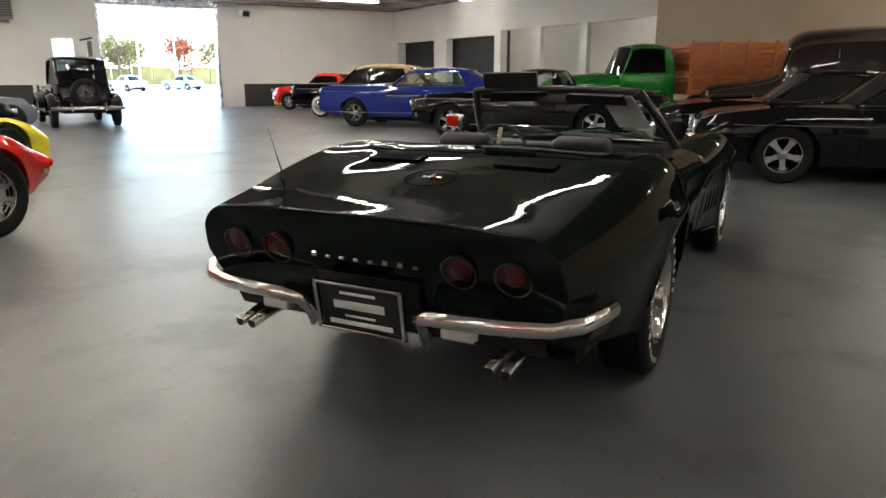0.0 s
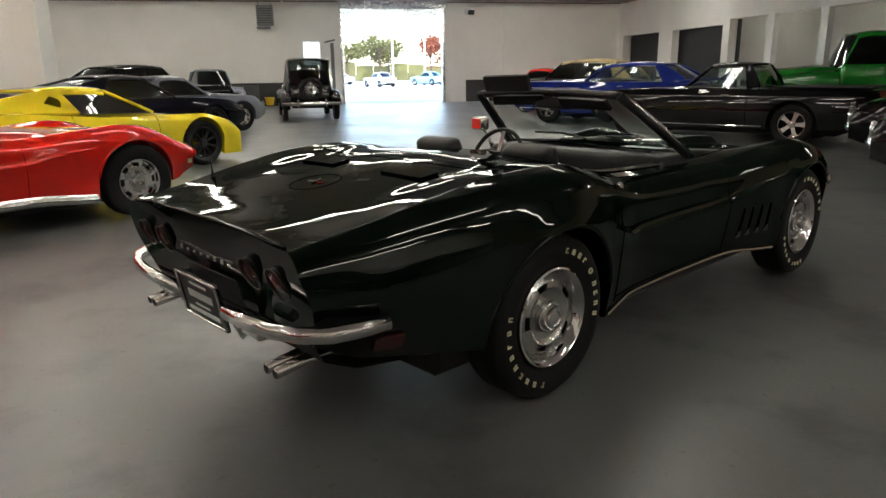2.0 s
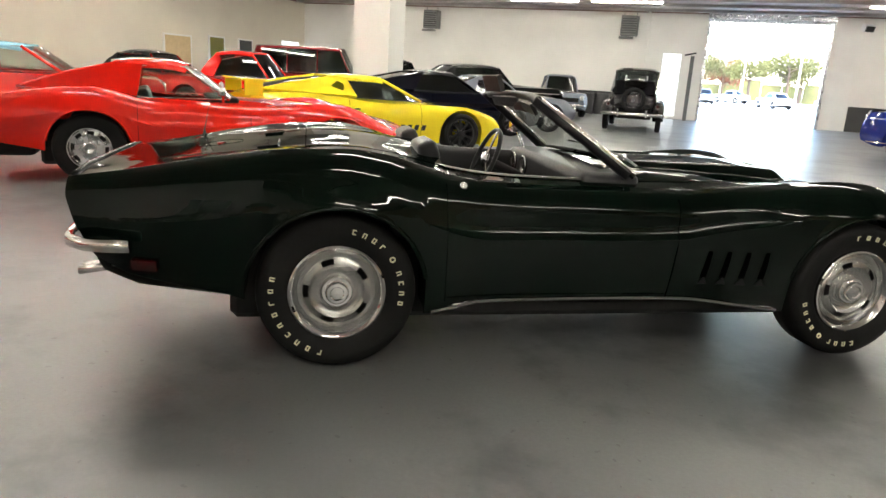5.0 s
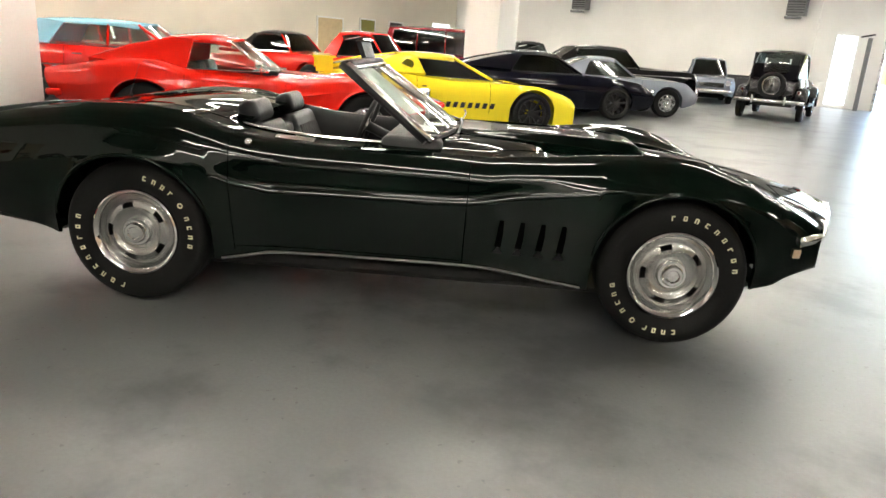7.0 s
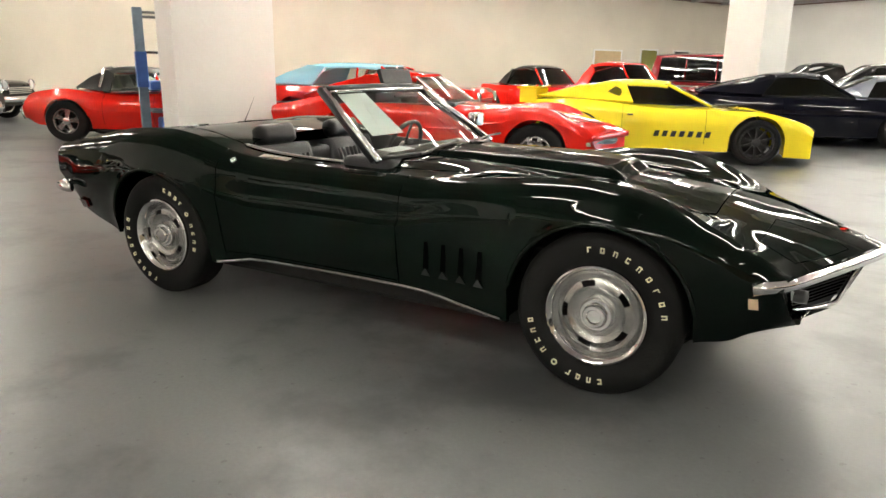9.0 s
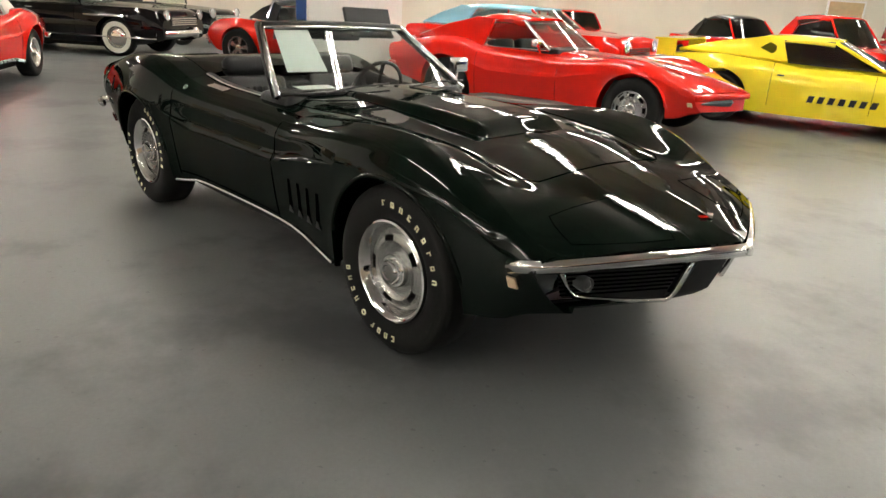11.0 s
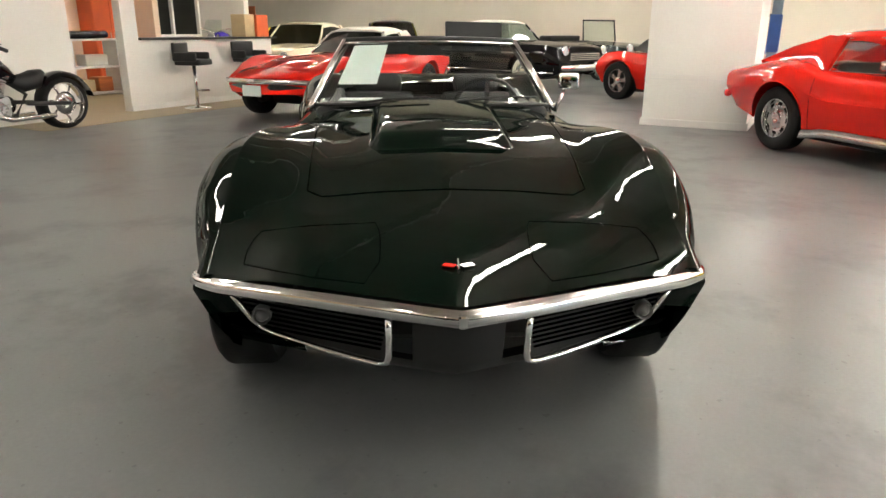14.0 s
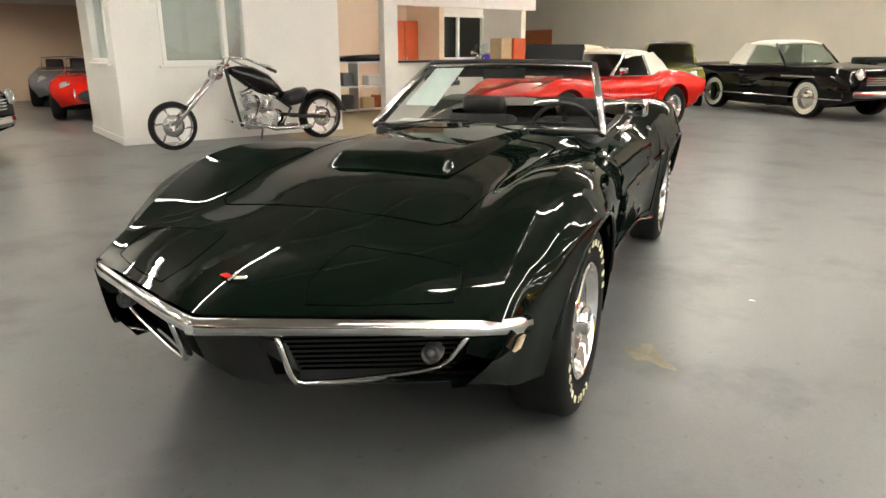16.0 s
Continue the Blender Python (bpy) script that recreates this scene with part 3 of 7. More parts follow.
def simple_curves(xr, xf, w, deck, belt, hood, nose, tail, sill=0.24, cowl=0.6, back=-0.9, round_nose=0.12, round_tail=0.1):
    """Curves of a plain notchback body."""
    return {
        "zc": [(xr, tail - 0.06), (xr + 0.06, tail + 0.02), (xr + 0.3, deck), (back, deck + 0.03), (cowl, hood + 0.03), (xf - 0.5, hood - 0.03), (xf - 0.1, nose + 0.04), (xf, nose - 0.06)],
        "zr": [(xr, tail - 0.1), (xr + 0.06, tail), (xr + 0.3, deck - 0.03), (back, belt), (cowl, belt), (xf - 0.5, hood - 0.05), (xf - 0.1, nose), (xf, nose - 0.1)],
        "yr": [(xr, w * (1 - round_tail) - 0.09), (xr + 0.3, w - 0.10), (back, w - 0.07), (cowl, w - 0.07), (xf - 0.4, w - 0.11), (xf, w * (1 - round_nose) - 0.12)],
        "yb": [(xr, w * (1 - round_tail)), (xr + 0.35, w - 0.01), (back, w), (cowl, w), (xf - 0.4, w - 0.02), (xf, w * (1 - round_nose))],
        "zb": [(xr, 0.55), (0, 0.55), (xf, 0.52)],
        "zs": [(xr, sill + 0.14), (xr + 0.4, sill + 0.04), (0, sill), (xf - 0.4, sill + 0.02), (xf, sill + 0.12)],
        "ys": [(xr, w * (1 - round_tail) - 0.06), (xr + 0.4, w - 0.06), (0, w - 0.05), (xf - 0.4, w - 0.07), (xf, w * (1 - round_nose) - 0.06)],
    }


def curved_pane(quad, bow, thick, n=10, m=4, puff=0.0, inset=0.0):
    """A pane between four corners (foot left, foot right, head right, head left), bowed across by the vector bow and puffed out along its normal."""
    q = [Vector(p) for p in quad]
    mid = sum(q, Vector()) / 4
    if inset:
        q = [p + (mid - p).normalized() * inset for p in q]
    nrm = (q[1] - q[0]).cross(q[3] - q[0]).normalized()
    bow = Vector(bow)
    bm = bmesh.new()
    sides = []
    for d in (0.0, thick):
        g = []
        for j in range(m + 1):
            k = j / m
            row = []
            for i in range(n + 1):
                t = i / n
                p = q[0].lerp(q[1], t).lerp(q[3].lerp(q[2], t), k)
                w = 1 - (2 * t - 1) ** 2
                p = p + bow * w + nrm * (puff * w * (1 - (2 * k - 1) ** 2) - d)
                row.append(bm.verts.new(p))
            g.append(row)
        sides.append(g)
        for a, b in zip(g, g[1:]):
            for i in range(n):
                bm.faces.new((a[i], a[i + 1], b[i + 1], b[i]))
    a, b = sides
    ring = [(0, i) for i in range(n)] + [(j, n) for j in range(m)] + [(m, i) for i in range(n, 0, -1)] + [(j, 0) for j in range(m, 0, -1)]
    for k in range(len(ring)):
        (j, i), (v, u) = ring[k], ring[(k + 1) % len(ring)]
        bm.faces.new((a[j][i], b[j][i], b[v][u], a[v][u]))
    bmesh.ops.recalc_face_normals(bm, faces=bm.faces)
    for e in bm.edges:
        if len(e.link_faces) == 2 and e.calc_face_angle(0) > radians(50):
            e.smooth = False
    return bm


def cabin(car, c, roof, post, pane="darkglass", roof_label=""):
    """Roof, posts and panes over a body. c: corner stations (x, y, z) of the windscreen foot and head, rear window head and foot, and the rear edge of the side glass."""
    wf, wt, rt, rb, ct, cb = (c[k] for k in ("wf", "wt", "rt", "rb", "ct", "cb"))
    bf, br = c.get("bow_front", 0.10), c.get("bow_rear", 0.07)
    bm = bmesh.new()
    nx, ny = 10, 16
    grid = []
    for top in (1, 0):
        g = []
        for i in range(nx + 1):
            s = i / nx
            row = []
            for j in range(ny + 1):
                t = math.sin(math.pi * (j / ny - 0.5))
                y = (wt[1] + (rt[1] - wt[1]) * s + 0.03) * t
                z = wt[2] + (rt[2] - wt[2]) * s + c.get("crown", 0.05) * (1 - abs(2 * s - 1) ** 2.2) * 0.8
                z += -0.035 + 0.075 * max(1 - abs(t) ** 4.5, 0) ** 0.6 - (0 if top else 0.03)
                x = wt[0] + (rt[0] - wt[0]) * s + (bf * 0.8 * (1 - s) ** 2 - br * s * s) * (1 - t * t)
                row.append(bm.verts.new((x, y, z)))
            g.append(row)
        grid.append(g)
        for i in range(nx):
            for j in range(ny):
                bm.faces.new((g[i][j], g[i + 1][j], g[i + 1][j + 1], g[i][j + 1]))
    a, b = grid
    ring = [(i, 0) for i in range(nx)] + [(nx, j) for j in range(ny)] + [(i, ny) for i in range(nx, 0, -1)] + [(0, j) for j in range(ny, 0, -1)]
    for k in range(len(ring)):
        (i, j), (p, q) = ring[k], ring[(k + 1) % len(ring)]
        bm.faces.new((a[i][j], b[i][j], b[p][q], a[p][q]))
    bmesh.ops.recalc_face_normals(bm, faces=bm.faces)
    for e in bm.edges:
        if len(e.link_faces) == 2 and e.calc_face_angle(0) > radians(50):
            e.smooth = False
    part("roof", bm, roof, car, roof_label, True)

    def S(p, s):
        return Vector((p[0], s * p[1], p[2]))
    part("windscreen", curved_pane([S(wf, -1), S(wf, 1), S(wt, 1), S(wt, -1)], (bf, 0, 0.01), 0.006), pane, car, "", True)
    part("rear_window", curved_pane([S(rb, 1), S(rb, -1), S(rt, -1), S(rt, 1)], (-br, 0, 0.01), 0.006, 10, 4, 0.02, c.get("rear_inset", 0.0)), pane, car, "", True)
    for s in (1, -1):
        part("pillar", tube([S(wf, s), S(wf, s).lerp(S(wt, s), 0.5) + Vector((0, 0.012 * s, 0)), S(wt, s)], 0.022, 8), c.get("apost", post), car, "", True)
        quad = [S(cb, s), S(rb, s), S(rt, s) + Vector((0, 0.01 * s, 0.012)), S(ct, s)]
        if s > 0:
            quad = [quad[1], quad[0], quad[3], quad[2]]
        part("rear_quarter", curved_pane(quad, (0, 0.015 * s, 0), 0.04, 6, 6, 0.03), c.get("quarter", roof), car, "", True)
        part("quarter_edge", tube([S(rb, s), S(rb, s).lerp(S(rt, s), 0.5) + Vector((-0.02, 0.012 * s, 0.02)), S(rt, s)], 0.026, 8), c.get("quarter", roof), car, "", True)
        q = [S(wf, s), S(cb, s), S(ct, s), S(wt, s)]
        for p in q:
            p.y -= 0.012 * s
        part("side_window", panel(q, 0.006), pane, car)
        part("window_trim", tube([S(wf, s), S(cb, s), S(ct, s), S(wt, s)], 0.008, 6), c.get("trim", "chrome"), car)
        for bx in c.get("b", ()):
            k = (bx - cb[0]) / (wf[0] - cb[0])
            p0 = S(cb, s).lerp(S(wf, s), k)
            k = min(max((bx + c.get("lean", 0.0) - ct[0]) / (wt[0] - ct[0]), 0), 1)
            p1 = S(ct, s).lerp(S(wt, s), k)
            part("pillar", tube([p0, p1], 0.02, 6), c.get("bpost", post), car)


def seats(car, xs, z, back, mat="vinyl", dy=0.36, w=0.46):
    for x in xs:
        for s in (1, -1):
            bm = bmesh.new()
            add_box(bm, x - 0.2, x + 0.28, s * dy - w / 2, s * dy + w / 2, z - 0.14, z, 0.04, None, 2)
            add_box(bm, -0.07, 0.07, s * dy - w / 2, s * dy + w / 2, 0, back, 0.05, pose(x - 0.22, 0, z - 0.06, 0, -16, 0), 2)
            part("seat", bm, mat, car, "", True)


def underside(car, xr, xf, w, z0=0.15, z1=0.5):
    part("underbody", box(xr + 0.60, xf - 1.08, -w, w, z0, z1, 0.03), "under", car)


def bumper(car, pts, r=0.045, flat=1.7, mat="chrome", label=""):
    """A pressed bar that follows points, taller than it is thick."""
    bm = tube(pts, r, 10)
    zs = sum(p[2] for p in pts) / len(pts)
    for v in bm.verts:
        near = min(pts, key=lambda p: (p[0] - v.co.x) ** 2 + (p[1] - v.co.y) ** 2)
        v.co.z = near[2] + (v.co.z - near[2]) * flat
    return part("bumper", bm, mat, car, label, True)


def lamp(car, name, x, y, z, r, mat="lens", rim="chrome", facing=1, squash=1.0):
    m = pose(x, y, z, 0, 0, 90 if facing > 0 else -90)
    bez = part(name, lathe([(r * 0.86, 0.02), (r * 1.08, 0.0), (r * 1.1, -0.02), (r, -0.035), (r * 0.9, -0.02)], 24, "y"), rim, car, "", True, m)
    part("lens", lathe([(r * 0.9, -0.012), (r * 0.7, -0.028), (r * 0.35, -0.036), (0.0, -0.038)], 24, "y"), mat, bez, "", True)
    return bez

C3 = {
    "zc": [(-2.30, 0.786), (-2.24, 0.792), (-2.10, 0.806), (-1.9, 0.836), (-1.7, 0.868), (-1.4, 0.908), (-1.2, 0.922), (-0.85, 0.905), (-0.75, 0.895), (-0.5, 0.87), (0.1, 0.862), (0.7, 0.84), (1.25, 0.795), (1.6, 0.738), (1.9, 0.682), (2.05, 0.645), (2.15, 0.612), (2.21, 0.588)],
    "zv": [(-2.30, 0.783), (-2.10, 0.806), (-1.7, 0.866), (-1.2, 0.915), (-0.75, 0.87), (0.1, 0.838), (0.7, 0.812), (1.25, 0.775), (1.6, 0.715), (1.9, 0.665), (2.05, 0.632), (2.21, 0.585)],
    "yv": [(-2.30, 0.40), (-0.75, 0.45), (0.1, 0.47), (0.7, 0.47), (1.25, 0.45), (1.9, 0.44), (2.21, 0.46)],
    "zr": [(-2.30, 0.768), (-2.2, 0.786), (-2.08, 0.806), (-1.77, 0.868), (-1.45, 0.915), (-1.2, 0.924), (-1.05, 0.908), (-0.9, 0.868), (-0.75, 0.826), (-0.6, 0.802), (-0.4, 0.793), (0.0, 0.79), (0.25, 0.788), (0.38, 0.786), (0.5, 0.798), (0.65, 0.812), (0.92, 0.840), (1.15, 0.853), (1.3, 0.842), (1.5, 0.786), (1.65, 0.715), (1.8, 0.664), (2.0, 0.622), (2.1, 0.596), (2.21, 0.565)],
    "yr": [(-2.30, 0.63), (-2.0, 0.66), (-1.6, 0.69), (-1.25, 0.705), (-0.8, 0.685), (-0.4, 0.65), (0.0, 0.64), (0.4, 0.645), (0.9, 0.675), (1.25, 0.69), (1.5, 0.69), (1.75, 0.685), (1.95, 0.685), (2.21, 0.69)],
    "yb": [(-2.30, 0.70), (-2.2, 0.722), (-2.0, 0.772), (-1.6, 0.84), (-1.25, 0.862), (-0.9, 0.83), (-0.6, 0.785), (-0.2, 0.768), (0.1, 0.768), (0.4, 0.782), (0.7, 0.812), (1.0, 0.828), (1.25, 0.836), (1.5, 0.815), (1.75, 0.77), (1.95, 0.745), (2.21, 0.735)],
    "zb": [(-2.30, 0.60), (-1.9, 0.61), (-1.6, 0.66), (-1.4, 0.70), (-1.245, 0.71), (-1.05, 0.69), (-0.92, 0.655), (-0.73, 0.59), (-0.6, 0.567), (-0.2, 0.567), (0.1, 0.568), (0.3, 0.577), (0.5, 0.618), (0.7, 0.652), (0.95, 0.69), (1.245, 0.712), (1.45, 0.69), (1.65, 0.62), (1.9, 0.545), (2.21, 0.52)],
    "zs": [(-2.30, 0.44), (-2.1, 0.385), (-1.7, 0.32), (-1.3, 0.245), (-0.85, 0.235), (-0.6, 0.272), (0.0, 0.276), (0.35, 0.279), (0.67, 0.25), (0.9, 0.235), (1.6, 0.285), (1.8, 0.30), (1.9, 0.325), (2.21, 0.38)],
    "ys": [(-2.30, 0.62), (-1.7, 0.76), (-1.4, 0.80), (-0.9, 0.775), (-0.5, 0.725), (0.0, 0.715), (0.5, 0.735), (0.9, 0.785), (1.5, 0.77), (1.65, 0.73), (1.87, 0.68), (2.05, 0.65), (2.21, 0.62)],
    "bow": [(-2.3, 0.0), (1.55, 0.0), (1.7, 0.025), (1.85, 0.10), (2.0, 0.19), (2.21, 0.315)],
    "rake": [(-2.30, 0.30), (-2.05, 0.0), (2.2, 0.0)],
}
C3CRISP = ((-1.245, 1.245), 0.335, 0.375)


def nose_back(y):
    """How far the pointed nose line falls back at y from its tip."""
    return 0.335 * min(abs(y) / 0.72, 1.0) ** 1.12


def block_car(name, m, label, curves, arches, R, mat, wheel, tw, wr=0.335, ww=0.21, group="parked cars", cab=None, roof=None, post=None, hub=None, pane="darkglass", **kw):
    car = thing(name, m, label, "car", group)
    bm = body_mesh(curves, arches, R, hub=hub or wr, **kw)
    part("body", bm, mat, car, "", True)
    xs = [p[0] for p in curves["zc"]]
    underside(car, min(xs), max(xs), 0.60)
    for a in arches:
        for s in (1, -1):
            put_wheel(car, wheel, a, s * tw, wr, ww, spin=random.uniform(0, 70))
    if cab:
        cabin(car, cab, roof or mat, post or mat, pane)
    return car


def placed(x, y, heading):
    return pose(x, y, 0, 0, 0, heading)


hero = block_car("convertible", placed(0, 0, 0), "dark green two-seat convertible with open top and chrome bumpers", C3, (-1.245, 1.245), 0.375, "green", "rally", 0.705, 0.335, 0.205, "", open_x=(-0.78, 0.02), yi=0.56, nose_cap=False, crisp=True, fine=2)
C3CAB = dict(wf=(0.10, 0.60, 0.85), wt=(-0.33, 0.48, 1.16), rt=(-0.98, 0.47, 1.155), rb=(-1.86, 0.56, 0.885), ct=(-0.74, 0.50, 1.15), cb=(-0.80, 0.62, 0.84), rear_inset=0.06, crown=0.05, apost="chrome")

# ---- the green convertible, in detail ----
SK = Skin(C3, C3CRISP)


def seam(points, r=0.0022, mat="gap", name="panel_gap"):
    return part(name, tube(points, r, 6), mat, hero)


def flag_badge(x, lift=0.004):
    """Two small crossed flags on a chrome stem, drawn as plain shapes."""
    z = SK.top(x, 0.02).z
    for s, mat in ((-1, "red"), (1, "lens")):
        m = pose(x + 0.002, s * 0.024, z, 0, 0, s * 24)
        part("badge_flag", box(-0.011, 0.011, -0.017, 0.017, 0.0, lift, 0.0015), mat, hero, "small enamel flag", False, m)
    part("badge_stem", tube([(x - 0.02, 0, SK.top(x - 0.02, 0).z + 0.004), (x + 0.025, 0, SK.top(x + 0.025, 0).z + 0.004)], 0.004, 6), "chrome", hero)


flag_badge(2.06)
flag_badge(-1.79)

# raised hood dome: flat-topped, steep along its sides, with a blunt sloping front and round front corners
bm = bmesh.new()
rows = []
NX, NY = 52, 60
for i in range(NX + 1):
    x = 0.16 + (1.24 - 0.16) * i / NX
    w = 0.315 - 0.03 * (x - 0.16) / 1.04
    row = []
    for j in range(NY + 1):
        y = (2 * j / NY - 1) * 0.36
        du = max(abs(y) - (w - 0.06), 0) / 0.055
        dv = max(x - 1.10, 0) / 0.11
        e = max(0.0, 1 - math.hypot(du, dv))
        e = e * e * (3 - 2 * e)
        lift = 0.018 + 0.030 * min(1.0, (x - 0.16) / 0.75)
        row.append(bm.verts.new(SK.top(x, y, lift * e - 0.003)))
    rows.append(row)
for a, b in zip(rows, rows[1:]):
    for j in range(NY):
        bm.faces.new((a[j], b[j], b[j + 1], a[j + 1]))
bmesh.ops.recalc_face_normals(bm, faces=bm.faces)
part("hood_bulge", bm, "green", hero, "", True)

seam([SK.top(1.60 - 0.05 * max(0, abs(-0.45 + 0.90 * i / 18) - 0.40) / 0.05, -0.45 + 0.90 * i / 18, 0.0005) for i in range(19)])
# panel gaps: hood edges, headlight lids, doors, deck lid, filler lid
for s in (-1, 1):
    seam([SK.top(0.14 + 0.1 * i, s * (0.56 - 0.0078 * i), 0.0005) for i in range(15)])
    lid = [SK.top(1.835 + 0.77 * (x - 1.70), s * (0.92 * y + 0.02), 0.0005) for x, y in [(1.70, 0.22), (1.71, 0.32), (1.72, 0.45), (1.74, 0.58), (1.84, 0.60), (1.95, 0.61), (2.06, 0.61), (2.11, 0.50), (2.13, 0.38), (2.13, 0.24), (2.0, 0.20), (1.88, 0.20), (1.78, 0.205)]]
    part("headlight_lid_gap", tube(lid, 0.0013, 6, None, True), "gap", hero)
    for x0, lean in ((-0.80, 0.04), (0.30, -0.02)):
        top = SK.at(x0)[2]
        seam([SK.flank(x0 + lean * (top - z), z, s, 0.0008) for z in [top - (top - 0.285) * i / 12 for i in range(13)]])
    seam([SK.flank(-0.77 + 0.105 * i, 0.305, s, 0.0008) for i in range(11)])
    # sill strip
    part("sill_strip", tube([SK.flank(-0.84 + 0.105 * i, SK.at(-0.84 + 0.105 * i)[4] + 0.004, s, 0.003) for i in range(17)], 0.008, 6), "chrome", hero, "thin chrome sill strip")
    # wheel arch lips
    for a in (-1.245, 1.245):
        pts = []
        for i in range(25):
            t = math.pi * (0.06 + 0.88 * i / 24)
            x, z = a + 0.375 * math.cos(t), 0.335 + 0.375 * math.sin(t)
            pts.append(SK.flank(x, z, s, -0.004))
        part("arch_lip", tube(pts, 0.010, 6), "green", hero, "", True)
        # inner wheel arch
        bm = bmesh.new()
        ring = []
        for i in range(17):
            t = math.pi * i / 16
            x, z = a + 0.40 * math.cos(t), 0.335 + 0.40 * math.sin(t)
            ring.append([bm.verts.new((x, s * y, z)) for y in (0.50, 0.72)])
        for p, q in zip(ring, ring[1:]):
            bm.faces.new((p[0], p[1], q[1], q[0]))
        bm.faces.new([p[0] for p in ring])
        part("wheel_well", bm, "under", hero)
    # four dark gills behind the front wheel, each with a small dull triangle at its foot
    for i in range(4):
        x = 0.425 + 0.093 * i
        bm = bmesh.new()
        q = [SK.flank(x + dx, z, s, 0.0015) for dx, z in ((0.010, 0.395), (0.040, 0.395), (0.046, 0.46), (0.046, 0.525), (0.026, 0.525), (0.018, 0.46))]
        bm.faces.new([bm.verts.new(p) for p in q])
        g = part("fender_gill", bm, "gap", hero, "dark slot in the fender")
        q = [SK.flank(x - 0.002, 0.362, s, 0.004), SK.flank(x + 0.050, 0.362, s, 0.004), SK.flank(x + 0.026, 0.400, s, 0.007)]
        bm = bmesh.new()
        bm.faces.new([bm.verts.new(p) for p in q])
        part("gill_trim", bm, "black", g, "small dull metal triangle")
    # lock, door press flap
    p = SK.top(-0.70, s * 0.60)
    part("door_lock", lathe([(0.017, -0.004), (0.017, 0.004), (0.012, 0.008), (0.0, 0.009)], 20, "z"), "chrome", hero, "", True, Matrix.Translation(SK.flank(-0.72, 0.79, s, 0.002)) @ pose(0, 0, 0, 0, 0, 0) @ pose(0, 0, 0, -55 * s, 0, 0))
    part("door_flap", panel([SK.top(-0.62, s * 0.655, 0.003), SK.top(-0.44, s * 0.645, 0.003), SK.top(-0.44, s * 0.60, 0.003), SK.top(-0.62, s * 0.61, 0.003)], 0.004), "chrome", hero)
    # markers
    a, b = SK.flank(1.93, 0.485, s, 0.004), SK.flank(2.01, 0.485, s, 0.004)
    c, d = SK.flank(2.01, 0.445, s, 0.004), SK.flank(1.93, 0.445, s, 0.004)
    part("side_marker", panel([a, b, c, d] if s < 0 else [d, c, b, a], 0.007), "amber", hero, "amber front side marker")
    a, b = SK.flank(-2.06, 0.455, s, 0.004), SK.flank(-1.96, 0.455, s, 0.004)
    c, d = SK.flank(-1.96, 0.41, s, 0.004), SK.flank(-2.06, 0.41, s, 0.004)
    part("side_marker", panel([a, b, c, d] if s < 0 else [d, c, b, a], 0.012), "redlens", hero, "red rear side marker")
seam([SK.top(0.14, -0.545 + 1.09 * i / 16, 0.001) for i in range(17)])
seam([SK.top(-1.38, -0.56 + 1.12 * i / 16, 0.0004) for i in range(17)], 0.0016)
for s in (-1, 1):
    seam([SK.top(-1.38 + 0.6 * i / 7, s * 0.56, 0.0004) for i in range(8)], 0.0016)
part("filler_lid_gap", tube([SK.top(-1.79 + 0.105 * math.cos(2 * math.pi * i / 28), 0.105 * math.sin(2 * math.pi * i / 28), 0.0002) for i in range(28)], 0.0014, 6, None, True), "gap", hero)
# deck vents, a pair of slotted chrome-edged grilles behind the cockpit
for s in (-1, 1):
    q = [SK.top(-1.50, s * 0.17, 0.0015), SK.top(-1.50, s * 0.42, 0.0015), SK.top(-1.59, s * 0.42, 0.0015), SK.top(-1.59, s * 0.17, 0.0015)]
    v = part("deck_vent", panel(q if s < 0 else q[::-1], 0.008), "green", hero, "slotted deck vent")
    for k in range(5):
        x = -1.512 - 0.0165 * k
        part("slot", tube([SK.top(x, s * 0.19, 0.0016), SK.top(x, s * 0.295, 0.0016), SK.top(x, s * 0.40, 0.0016)], 0.0014, 5), "green", v)

# front bumper: a thin chrome blade with a soft point
FB = [(-0.745, 0.10, -0.015), (-0.735, 0.05, -0.004), (-0.71, 0.012, 0)] + [(-0.71 + 1.42 * i / 20, 0, 0) for i in range(1, 20)] + [(0.71, 0.012, 0), (0.735, 0.05, -0.004), (0.745, 0.10, -0.015)]
pts = []
for y, back, dz in FB:
    x = 2.226 - nose_back(y) - back
    pts.append((x, y, 0.562 - 0.022 * (abs(y) / 0.72) ** 2 + dz))
bumper(hero, pts, 0.020, 1.2, "chrome", "slim chrome front bumper blade")
part("bumper_joint", box(2.215, 2.248, -0.012, 0.012, 0.545, 0.580, 0.006, 2), "chrome", hero)
